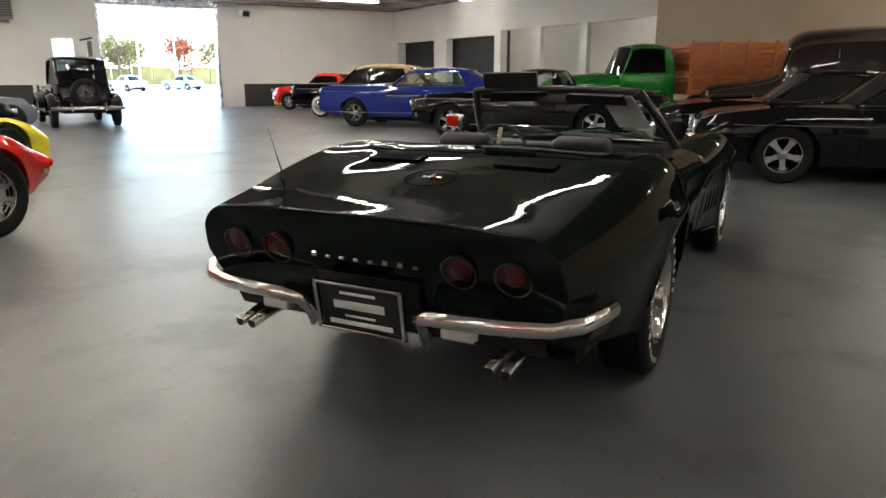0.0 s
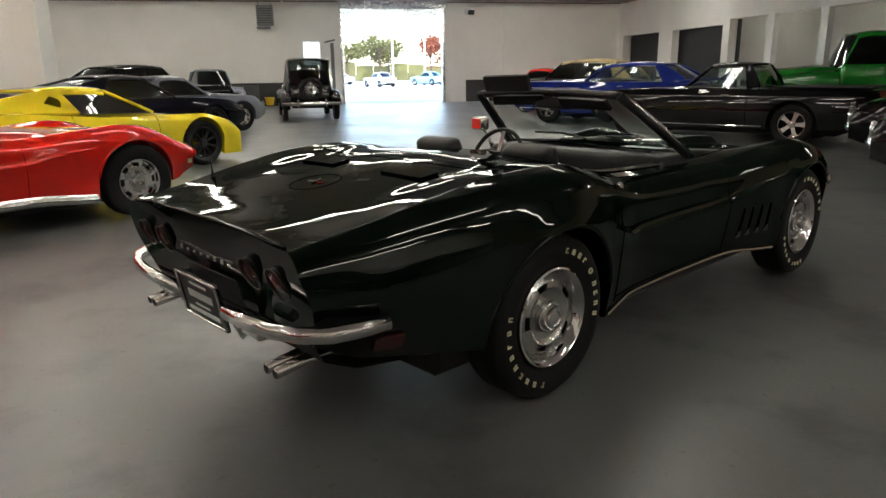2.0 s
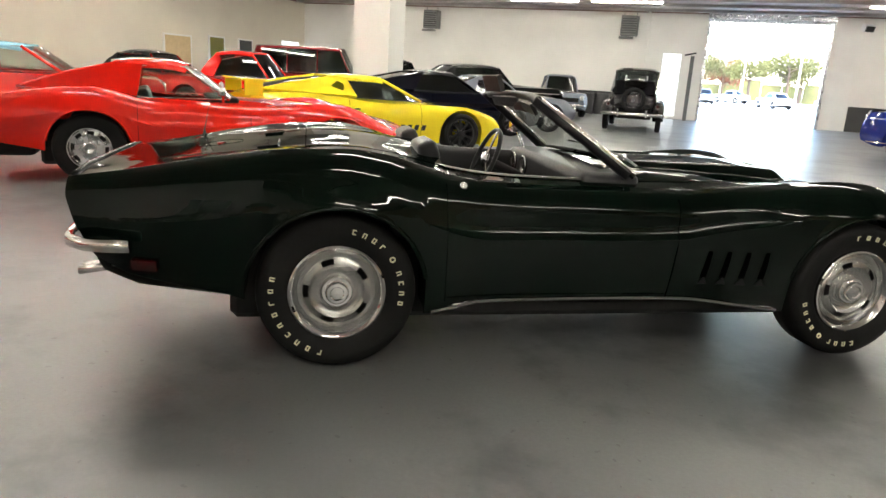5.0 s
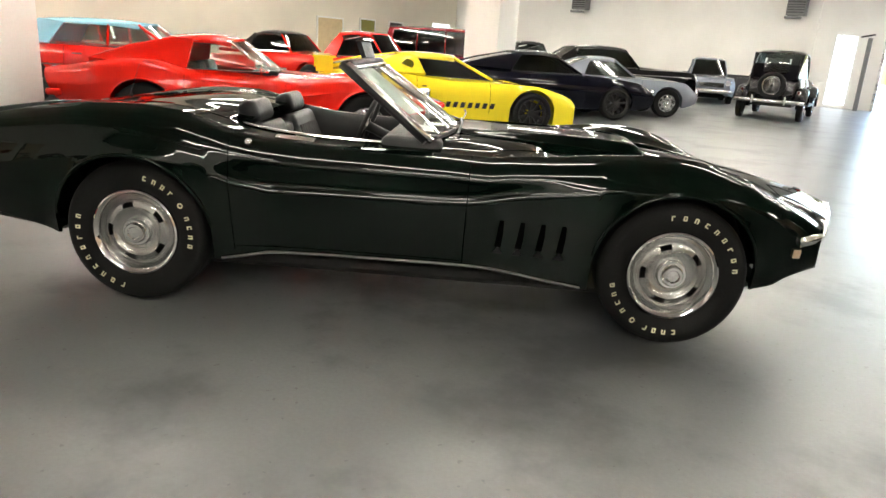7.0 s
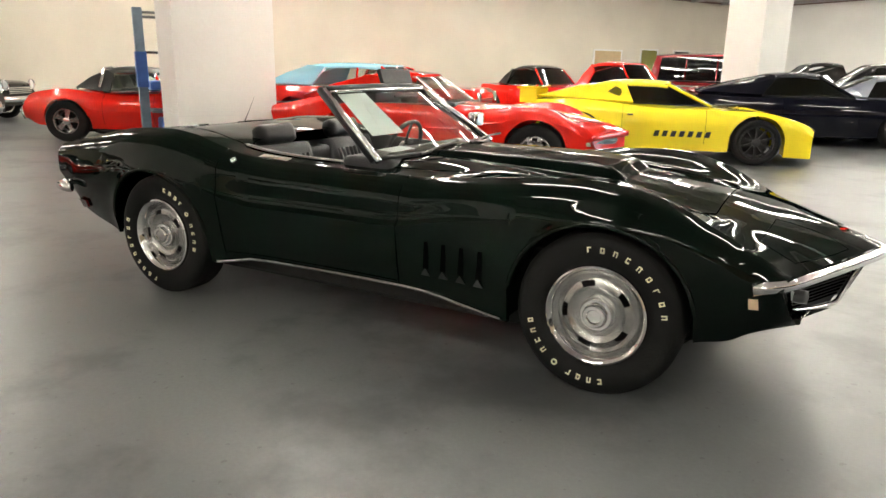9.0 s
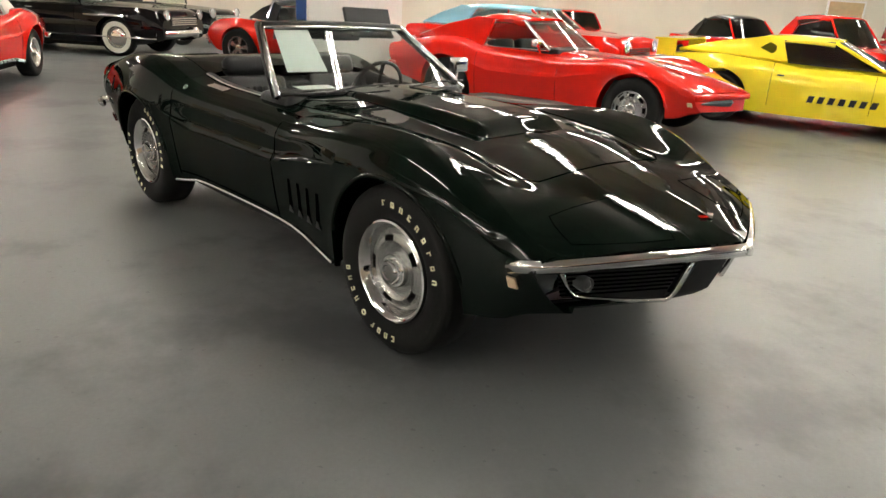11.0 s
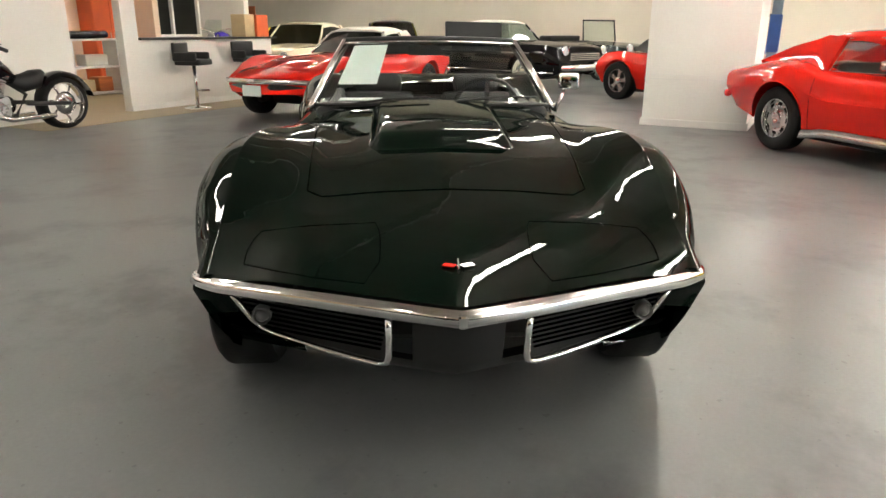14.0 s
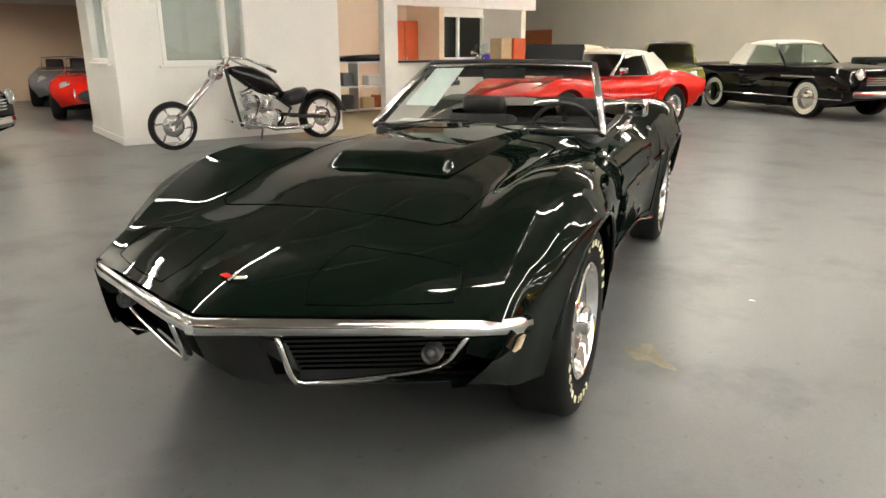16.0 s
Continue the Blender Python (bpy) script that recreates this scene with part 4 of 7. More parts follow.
# grille mouths with chrome frames, bars and parking lamps
for s in (-1, 1):
    def G(y, z, d=0.0):
        x = 2.200 - nose_back(y) - 0.33 * (0.53 - z) - d
        return Vector((x, s * y, z))
    frame_pts = [G(0.180, 0.525), G(0.180, 0.46), G(0.182, 0.40), G(0.190, 0.376), G(0.21, 0.367), G(0.30, 0.372), G(0.40, 0.384), G(0.50, 0.399), G(0.545, 0.412), G(0.575, 0.44), G(0.60, 0.48), G(0.625, 0.52)]
    part("grille_frame", tube(frame_pts, 0.010, 8), "chrome", hero, "chrome grille surround", True)
    q = [G(0.18, 0.53, 0.03), G(0.63, 0.53, 0.03), G(0.56, 0.40, 0.03), G(0.19, 0.372, 0.03)]
    bm = panel(q if s > 0 else q[::-1], 0.01)
    gr = part("grille", bm, "under", hero)
    for k in range(7):
        z = 0.412 + 0.0165 * k
        part("grille_bar", tube([G(0.205 - 0.02 * (k / 6), z, 0.012), G(0.4, z, 0.012), G(0.58 + 0.04 * (k / 6), z, 0.012)], 0.0035, 5), "gap", gr)
    p = G(0.535, 0.465, 0.0)
    lamp(hero, "parking_lamp", p.x - 0.006, p.y, p.z, 0.024, "dimlens", "dimlens", 1)
for s in (-1, 1):
    # fender skin between the grille mouth and the side of the nose
    bm = bmesh.new()
    rows = []
    for z, y_in in ((0.575, 0.655), (0.53, 0.636), (0.49, 0.622), (0.455, 0.61)):
        a = Vector((2.200 - nose_back(y_in) - 0.33 * (0.53 - z), s * y_in, z))
        b = SK.flank(2.21, max(z, 0.405), s, -0.001)
        b.z = z
        rows.append([bm.verts.new(a.lerp(b, k / 4)) for k in range(5)])
    for p, q in zip(rows, rows[1:]):
        for k in range(4):
            bm.faces.new((p[k], p[k + 1], q[k + 1], q[k]))
    bmesh.ops.recalc_face_normals(bm, faces=bm.faces)
    part("nose_corner", bm, "green", hero, "", True)
# unseen box added to block light reaching the floor under the nose
part("nose_light_blocker", box(1.16, 1.58, -0.60, 0.60, 0.20, 0.40, 0.03), "under", hero)
# chin below and between the mouths
bm = bmesh.new()
prof = [(0.53, 0.0), (0.38, 0.010), (0.34, 0.05), (0.28, 0.15), (0.23, 0.34)]
grid = []
for z, back in prof:
    grid.append([bm.verts.new((2.175 - nose_back(y) - 0.33 * (0.53 - max(z, 0.36)) - back, y, z)) for y in [-0.66 + 1.32 * i / 22 for i in range(23)]])
for k, (a, b) in enumerate(zip(grid, grid[1:])):
    for i in range(22):
        if k == 0 and not (9 <= i <= 12):
            continue
        bm.faces.new((a[i], a[i + 1], b[i + 1], b[i]))
bmesh.ops.recalc_face_normals(bm, faces=bm.faces)
part("front_valance", bm, "under", hero, "", True)

# tail: lamps, lettering, plate, split bumper, exhausts


def T(y, z, out=0.0):
    x = SK.shift(-2.30, y, z).x
    return Vector((x - out, y, z))


for y in (-0.535, -0.355, 0.355, 0.535):
    p = T(y, 0.645)
    lt = part("tail_lamp", lathe([(0.052, 0.03), (0.055, 0.0), (0.060, -0.002), (0.0615, -0.006), (0.0595, -0.008), (0.056, -0.004)], 32, "y"), "black", hero, "round tail lamp in a thin dark ring", True, pose(p.x, p.y, p.z, 0, 0, -90) @ pose(0, 0, 0, 22, 0, 0))
    part("lens", lathe([(0.056, -0.003), (0.050, 0.006), (0.043, 0.006), (0.038, -0.004), (0.033, 0.002), (0.025, -0.007), (0.0, -0.010)], 28, "y"), "redlens", lt, "", True)
for i in range(8):
    y = 0.20 - 0.057 * i
    p = T(y, 0.638)
    part("script_letter", box(p.x - 0.003, p.x + 0.004, y - 0.010, y + 0.010, 0.631, 0.643 + 0.006 * (i in (0, 5, 6)), 0.003), "dullchrome", hero, "raised chrome letter, drawn as a plain block")
part("tail_lip", tube([SK.top(-2.292, -0.60 + 1.2 * i / 20, 0.004) for i in range(21)], 0.008, 6), "green", hero, "", True)
p = T(0, 0.48)
pl = part("licence_plate", box(-0.006, 0.006, -0.155, 0.155, -0.077, 0.077, 0.004), "plate", hero, "black dealer plate with pale lettering bars", False, pose(-2.305, 0, 0.478, 0, -10, 0))
bm = bmesh.new()
for a, b, c, d in ((-0.175, 0.175, 0.080, 0.092), (-0.175, 0.175, -0.092, -0.080), (-0.175, -0.16, -0.092, 0.092), (0.16, 0.175, -0.092, 0.092)):
    add_box(bm, -0.014, 0.004, a, b, c, d, 0.003)
part("plate_frame", bm, "dullchrome", pl)
for y0, y1, z0, z1 in [(-0.10, 0.10, -0.004, 0.026), (-0.125, 0.125, -0.066, -0.048), (-0.06, 0.06, -0.034, -0.026), (-0.07, 0.07, 0.05, 0.060)]:
    part("lettering_bar", box(-0.0085, -0.005, y0, y1, z0, z1, 0.001), "paper", pl)
part("plate_recess", panel([T(-0.20, 0.58, 0.003), T(0.20, 0.58, 0.003), T(0.18, 0.39, 0.0), T(-0.18, 0.39, 0.0)], 0.01), "black", hero)
for s in (-1, 1):
    path = [(-2.255, 0.225, 0.40), (-2.285, 0.228, 0.45), (-2.33, 0.235, 0.492), (-2.352, 0.29, 0.507), (-2.35, 0.42, 0.51), (-2.335, 0.55, 0.512), (-2.30, 0.66, 0.514), (-2.23, 0.735, 0.517), (-2.14, 0.768, 0.52), (-2.05, 0.785, 0.524)]
    path = [(x, s * y, z) for x, y, z in path]
    bumper(hero, path, 0.021, 1.3, "chrome", "chrome half bumper curling round the corner")
    # valance and reversing lamp under the bumper
    lampm = part("reversing_lamp", box(-2.31, -2.27, s * 0.36 - 0.06, s * 0.36 + 0.06, 0.425, 0.465, 0.008), "lens", hero, "clear reversing lamp")
    for dy in (-0.028, 0.028):
        y = s * 0.50 + dy
        bm = tube([(-2.0, y, 0.37), (-2.2, y, 0.37), (-2.315, y, 0.352)], 0.019, 12)
        ex = part("exhaust_tip", bm, "dullchrome", hero, "slanted chrome exhaust tip", True)
        part("exhaust_bore", lathe([(0.016, 0), (0.0, 0.001)], 16, "x", (-2.317, y, 0.352)), "under", ex)
bm = bmesh.new()
grid = []
for z, x in ((0.47, -2.235), (0.38, -2.19), (0.32, -2.06), (0.27, -1.7)):
    grid.append([bm.verts.new((x, y, z)) for y in [-0.62 + 1.24 * i / 10 for i in range(11)]])
for a, b in zip(grid, grid[1:]):
    for i in range(10):
        bm.faces.new((a[i], a[i + 1], b[i + 1], b[i]))
part("rear_valance", bm, "under", hero, "", True)
# aerial
p = SK.top(-1.95, 0.60)
part("aerial", tube([p, p + Vector((0.0, 0.0, 0.03)), p + Vector((0.012, 0.04, 0.11)), p + Vector((0.025, 0.08, 0.20))], 0.004, 6, [0.012, 0.004, 0.0015, 0.001]), "black", hero, "thin dark aerial")

# windscreen, frame, wipers
wfL, wtL = Vector((0.085, 0.615, 0.845)), Vector((-0.325, 0.475, 1.145))


def ws(t, k, out=0.0):
    """A point of the curved windscreen: t from side to side (-1 to 1), k from foot to head."""
    p = wfL.lerp(wtL, k)
    x = p.x + (0.12 - 0.05 * k) * (1 - t * t)
    return Vector((x + out, p.y * t, p.z + 0.012 * (1 - t * t)))


bm = bmesh.new()
g = [[bm.verts.new(ws(2 * i / 16 - 1, j / 6)) for i in range(17)] for j in range(7)]
for a, b in zip(g, g[1:]):
    for i in range(16):
        bm.faces.new((a[i], a[i + 1], b[i + 1], b[i]))
wsg = part("windscreen", bm, "glass", hero, "", True)
part("windscreen_header", tube([ws(2 * i / 16 - 1, 1.015) for i in range(17)], 0.021, 8), "vinyl", hero, "", True)
part("header_trim", tube([ws(2 * i / 16 - 1, 0.985, 0.018) for i in range(17)], 0.008, 6), "chrome", hero, "", True)
part("windscreen_foot", tube([ws(2 * i / 16 - 1, 0.0, 0.012) for i in range(17)], 0.011, 6), "black", hero, "", True)
for s in (-1, 1):
    a, b = ws(s, -0.03), ws(s, 1.02)
    for off, r, mat in ((Vector((0.012, 0.002 * s, 0)), 0.017, "chrome"), (Vector((-0.018, -0.004 * s, 0)), 0.022, "vinyl")):
        part("windscreen_post", tube([a + off, a.lerp(b, 0.5) + off + Vector((0.004, 0.006 * s, 0)), b + off], r, 8), mat, hero, "", True)
    v = part("sun_visor", panel([ws(s * 0.12, 0.96, -0.05), ws(s * 0.80, 0.96, -0.05), ws(s * 0.80, 0.80, -0.09), ws(s * 0.12, 0.80, -0.09)], 0.018), "vinyl", hero)
part("raised_sun_visor", panel([(-0.36, 0.41, 1.165), (-0.36, 0.09, 1.17), (-0.39, 0.09, 1.252), (-0.39, 0.41, 1.247)], 0.025), "vinyl", hero, "black sun visor flipped up above the header")
part("mirror_stem", tube([ws(0, 0.97, -0.02), ws(0, 0.86, -0.07)], 0.006, 6), "chrome", hero)
part("inside_mirror", box(-0.012, 0.012, -0.12, 0.12, -0.03, 0.03, 0.01, 2), "black", hero, "", True, Matrix.Translation(ws(0, 0.84, -0.08)))
part("window_sticker", panel([ws(-0.86, 0.93, -0.006), ws(-0.48, 0.93, -0.006), ws(-0.50, 0.30, -0.006), ws(-0.86, 0.30, -0.006)], 0.002), "paper", hero, "white paper price sheet inside the glass")
part("dash_paper", panel([(0.10, -0.48, 0.868), (0.10, -0.28, 0.868), (0.0, -0.26, 0.872), (0.0, -0.48, 0.872)], 0.002), "paper", hero, "loose paper on the dashboard")
part("cowl_grille", panel([SK.top(0.17, 0.5, 0.004), SK.top(0.17, -0.5, 0.004), SK.top(0.26, -0.46, 0.004), SK.top(0.26, 0.46, 0.004)], 0.006), "black", hero)
for s, y in ((1, 0.12), (1, -0.42)):
    a = SK.top(0.22, y, 0.02)
    b = Vector((0.215, y + 0.40, 0.895))
    part("wiper", tube([a, a.lerp(b, 0.5) + Vector((0.012, 0, 0.012)), b], 0.006, 6), "black", hero)

# cockpit: tub, dash, console, seats, wheel, doors
bm = bmesh.new()
add_box(bm, -0.98, 0.55, -0.60, 0.60, 0.22, 0.25)
add_box(bm, -1.0, -0.97, -0.62, 0.62, 0.25, 0.80)
add_box(bm, -0.98, 0.5, -0.14, 0.14, 0.25, 0.50, 0.03)
part("cockpit_floor", bm, "vinyl", hero)
part("bulkhead_shelf", box(-1.02, -0.74, -0.58, 0.58, 0.70, 0.80, 0.03, 2), "vinyl", hero, "", True)
part("dashboard", box(-0.14, 0.16, -0.60, 0.60, 0.58, 0.845, 0.05, 3), "vinyl", hero, "black padded dashboard", True)
for y in (0.26, 0.46):
    part("dial", lathe([(0.05, 0.0), (0.056, -0.012), (0.05, -0.016), (0.046, -0.006), (0.0, -0.006)], 20, "y"), "dullchrome", hero, "", True, pose(-0.14, y, 0.76, 0, 0, -90))
for s in (-1, 1):
    bm = bmesh.new()
    rows = []
    for i in range(13):
        x = -0.80 + 0.82 * i / 12
        t = SK.top(x, 0.56).z
        rows.append([bm.verts.new((x, s * y, z)) for y, z in ((0.575, t + 0.004), (0.535, t + 0.004), (0.515, t - 0.04), (0.53, 0.62), (0.545, 0.56), (0.57, 0.30))])
    for a, b in zip(rows, rows[1:]):
        for j in range(5):
            bm.faces.new((a[j], a[j + 1], b[j + 1], b[j]))
    bmesh.ops.recalc_face_normals(bm, faces=bm.faces)
    part("door_panel", bm, "vinyl", hero, "", True)
    part("belt_trim", tube([SK.top(-0.78 + 0.80 * i / 12, s * 0.575, 0.004) for i in range(13)], 0.006, 6), "chrome", hero)
    part("window_crank", tube([(-0.25, s * 0.52, 0.60), (-0.25, s * 0.50, 0.60), (-0.16, s * 0.495, 0.60), (-0.16, s * 0.47, 0.60)], 0.007, 6), "chrome", hero)
    # seat: cushion, back with upright pleats, head rest
    y = s * 0.31
    part("seat_cushion", box(-0.62, -0.12, y - 0.23, y + 0.23, 0.28, 0.42, 0.05, 3), "vinyl", hero, "", True)
    bk = part("seat_back", box(-0.06, 0.06, y - 0.225, y + 0.225, 0.0, 0.50, 0.045, 3), "vinyl", hero, "black vinyl seat back with pleats", True, pose(-0.63, 0, 0.36, 0, -20, 0))
    for k in range(9):
        yy = y - 0.16 + 0.04 * k
        part("pleat", tube([(0.058, yy, 0.08), (0.062, yy, 0.25), (0.058, yy, 0.42)], 0.013, 6), "vinyl", bk, "", True)
    part("headrest", box(-0.05, 0.05, y - 0.145, y + 0.145, 0.505, 0.62, 0.045, 3), "vinyl", bk, "", True)
sw = part("steering_wheel", lathe([(0.178, -0.012), (0.19, -0.012), (0.196, 0.0), (0.19, 0.012), (0.178, 0.012), (0.172, 0.0)], 36, "z", (0, 0, 0), True), "black", hero, "thin-rimmed three-spoke steering wheel", True, pose(-0.36, 0.33, 0.78, 0, -68, 0))
for k in range(3):
    a = math.radians(90 + 120 * k + 180)
    part("spoke", box(-0.014, 0.014, 0.03, 0.178, -0.004, 0.004, 0.002), "dullchrome", sw, "", False, pose(0, 0, 0, 0, 0, math.degrees(a)))
part("horn_button", lathe([(0.045, -0.01), (0.045, 0.015), (0.03, 0.024), (0.0, 0.026)], 24, "z"), "dullchrome", sw, "", True)
part("steering_column", tube([(-0.36, 0.33, 0.78), (-0.08, 0.33, 0.66)], 0.03, 10), "black", hero, "", True)
part("gear_lever", tube([(-0.16, 0, 0.48), (-0.20, 0, 0.60)], 0.008, 8), "chrome", hero)
part("gear_knob", lathe([(0.0, -0.022), (0.016, -0.016), (0.022, 0.0), (0.016, 0.016), (0.0, 0.022)], 16, "z", (-0.20, 0, 0.615)), "black", hero, "", True)
# left door mirror
mr = part("door_mirror", box(-0.035, 0.03, -0.055, 0.055, -0.042, 0.042, 0.02, 3), "chrome", hero, "chrome door mirror on a stalk", True, pose(-0.06, 0.745, 0.955, 0, 0, -6))
part("mirror_stalk", tube([(0.01, -0.02, -0.04), (0.03, -0.05, -0.10), (0.04, -0.08, -0.155)], 0.011, 8, [0.009, 0.011, 0.02]), "chrome", mr, "", True)
part("mirror_glass", box(-0.038, -0.034, -0.045, 0.045, -0.032, 0.032, 0.001), "chrome", mr)

# raised pale blocks round each outer sidewall, where the tyre lettering stands
for wheel in [o for o in hero.children if o.name.split(".")[0] == "wheel"]:
    tyre = [o for o in wheel.children if o.name.split(".")[0] == "tyre"][0]
    turn = 157 if wheel.matrix_basis.translation.x < 0 else 0
    wheel.matrix_basis = pose(*wheel.matrix_basis.translation, 0, 0, 180 if wheel.matrix_basis.translation.y > 0 else 0)
    spots = [(98 - 11 * i, 0) for i in range(9)] + [(-81 - 9.5 * i, 0) for i in range(4)] + [(-124, 1)] + [(-138 - 9.5 * i, 0) for i in range(4)]
    for k, (deg, badge) in enumerate(spots):
        t = math.radians(deg + turn)
        rc = 0.270
        if badge:
            bm = lathe([(0.007, -0.099), (0.007, -0.1046), (0.013, -0.1046), (0.013, -0.099)], 16)
        else:
            bm = bmesh.new()
            add_box(bm, -0.0085, -0.0035, -0.1048, -0.099, -0.011, 0.011)
            if k % 3:
                add_box(bm, 0.0035, 0.0085, -0.1048, -0.099, -0.011, 0.011)
            add_box(bm, -0.006, 0.0075, -0.1045, -0.099, 0.006, 0.011)
            if k % 2:
                add_box(bm, -0.006, 0.0075, -0.1045, -0.099, -0.011, -0.006)
        part("sidewall_letter", bm, "letter", tyre, "raised cream tyre letter, drawn as a plain block", False, pose(rc * math.cos(t), 0, rc * math.sin(t), 0, 90 - math.degrees(t), 0))

# ---- parked cars ----
def finish(car, sk, xf, xr, nose, tail, w, head=(), tailr=(), bump="chrome", grille=True, zf=0.48, zt=0.50, plate=False):
    """Bumpers, grille, lamps and seams that a plain saloon shows."""
    if bump:
        bumper(car, [(xf - 0.16, -w, zf), (xf - 0.02, -w + 0.10, zf), (xf + 0.06, -0.3, zf), (xf + 0.07, 0, zf), (xf + 0.06, 0.3, zf), (xf - 0.02, w - 0.10, zf), (xf - 0.16, w, zf)], 0.05, 1.3, bump)
        bumper(car, [(xr + 0.16, -w, zt), (xr + 0.02, -w + 0.10, zt), (xr - 0.05, -0.3, zt), (xr - 0.05, 0.3, zt), (xr + 0.02, w - 0.10, zt), (xr + 0.16, w, zt)], 0.05, 1.3, bump)
    if grille:
        g = part("grille", box(xf - 0.02, xf + 0.015, -w * 0.62, w * 0.62, nose - 0.24, nose - 0.08, 0.02), "black", car)
        for k in range(4):
            part("grille_bar", box(xf + 0.012, xf + 0.026, -w * 0.62, w * 0.62, nose - 0.225 + 0.037 * k, nose - 0.213 + 0.037 * k), "chrome", g)
    for y, z, r in head:
        for s in (1, -1):
            lamp(car, "headlight", xf + 0.0, s * y, z, r)
    for y, z, r in tailr:
        for s in (1, -1):
            lamp(car, "tail_lamp", xr + 0.0, s * y, z, r, "redlens", "chrome", -1)
    if plate:
        part("licence_plate", box(xf + 0.05, xf + 0.062, -0.15, 0.15, zf - 0.12, zf + 0.02, 0.004), "paper", car)


def flank_lines(car, sk, xs, zs=(), trims=(), mat="chrome", handle=None):
    """Door gaps at the given x, bright strips at (x0, x1, z, r), and a handle on each side."""
    for s in (1, -1):
        for x in xs:
            top = sk.at(x)[2]
            part("door_gap", tube([sk.flank(x, top - (top - 0.28) * i / 8, s, 0.001) for i in range(9)], 0.003, 5), "gap", car)
        for x0, x1, z, r in trims:
            part("side_trim", tube([sk.flank(x0 + (x1 - x0) * i / 14, min(z, sk.at(x0 + (x1 - x0) * i / 14)[2] - 0.02), s, 0.004) for i in range(15)], r, 6), mat, car)
        if handle:
            a = sk.flank(handle[0], handle[1], s, 0.02)
            part("door_handle", tube([a - Vector((0.07, 0, 0)), a, a + Vector((0.07, 0, 0))], 0.010, 6), "chrome", car)


def c3_details(car, mat, late):
    sk = Skin(C3, C3CRISP)
    flank_lines(car, sk, (-0.80, 0.30))
    for s in (1, -1):
        part("side_marker", panel([sk.flank(2.04, 0.475, s, 0.005), sk.flank(2.14, 0.475, s, 0.005), sk.flank(2.14, 0.435, s, 0.005), sk.flank(2.04, 0.435, s, 0.005)][:: 1 if s < 0 else -1], 0.012), "amber", car)
        if late:
            # a flared bright sill cover, and the dark trim inside the door
            bm = bmesh.new()
            rows = []
            for i in range(18):
                x = -0.86 + 0.10 * i
                z = sk.at(x)[4]
                y = abs(sk.flank(x, z + 0.03, s).y)
                rows.append([bm.verts.new((x, s * (y + o), z + d)) for o, d in ((0.006, 0.030), (0.020, 0.005), (0.036, -0.045), (0.028, -0.055), (-0.06, -0.045))])
            for a, b in zip(rows, rows[1:]):
                for j in range(4):
                    bm.faces.new((a[j], b[j], b[j + 1], a[j + 1]))
            bmesh.ops.recalc_face_normals(bm, faces=bm.faces)
            part("sill_cover", bm, "dullchrome", car, "bright flared sill cover", True)
            part("door_trim", box(-0.95, 0.04, s * 0.56 - 0.012, s * 0.56 + 0.012, 0.30, 0.80, 0.006), "vinyl", car)
        else:
            part("sill_strip", tube([sk.flank(-0.84 + 0.105 * i, sk.at(-0.84 + 0.105 * i)[4] + 0.012, s, 0.004) for i in range(17)], 0.022, 6), "alu", car, "bright sill moulding")
        for y in (0.355, 0.535):
            lamp(car, "tail_lamp", -2.30, s * y, 0.63, 0.07, "redlens", "chrome" if not late else "black", -1)
        for a in (-1.245, 1.245):
            pts = [sk.flank(a + 0.385 * math.cos(math.pi * (0.06 + 0.88 * i / 20)), 0.335 + 0.385 * math.sin(math.pi * (0.06 + 0.88 * i / 20)), s, -0.004) for i in range(21)]
            part("arch_lip", tube(pts, 0.012, 6), mat, car, "", True)
    mouth = [Vector((2.21 - nose_back(y), y, z)) for y, z in ((-0.60, 0.52), (-0.2, 0.53), (0.2, 0.53), (0.6, 0.52))]
    part("grille", tube([p - Vector((0.045, 0, 0.055)) for p in mouth], 0.055, 8), "black", car)
    pts = [(2.235 - nose_back(y), y, 0.545 - 0.02 * (abs(y) / 0.72) ** 2) for y in [-0.73 + 1.46 * i / 16 for i in range(17)]]
    bumper(car, pts, 0.022, 1.6, mat if late else "chrome")
    if not late:
        part("licence_plate", box(2.24, 2.26, -0.15, 0.15, 0.36, 0.50, 0.004), "paper", car, "pale blank front plate")
    for s in (1, -1):
        path = [(-2.30, 0.25, 0.47), (-2.345, 0.32, 0.505), (-2.33, 0.55, 0.51), (-2.27, 0.70, 0.515), (-2.12, 0.77, 0.52)]
        bumper(car, [(x, s * y, z) for x, y, z in path], 0.026, 1.5, mat if late else "chrome")
    part("door_mirror", box(-0.03, 0.05, -0.06, 0.06, -0.04, 0.045, 0.025, 2), "chrome", car, "", True, pose(0.0, -0.76 if late else 0.76, 0.93))
    part("mirror_stalk", tube([(0.02, -0.74 if late else 0.74, 0.90), (0.03, -0.66 if late else 0.66, 0.81)], 0.012, 6), "chrome", car)
    seats(car, (-0.4,), 0.45, 0.55, "vinyl", 0.31)
    part("dashboard", box(-0.05, 0.15, -0.58, 0.58, 0.6, 0.82, 0.04), "vinyl", car)
    if late:
        part("headliner", box(-0.95, -0.36, -0.44, 0.44, 1.115, 1.130, 0.005), "vinyl", car)
        part("dash_pad", box(-0.10, 0.20, -0.56, 0.56, 0.815, 0.868, 0.02, 2), "vinyl", car, "", True)
        part("bulkhead", box(-0.99, -0.955, -0.53, 0.53, 0.30, 0.88, 0.006), "vinyl", car)
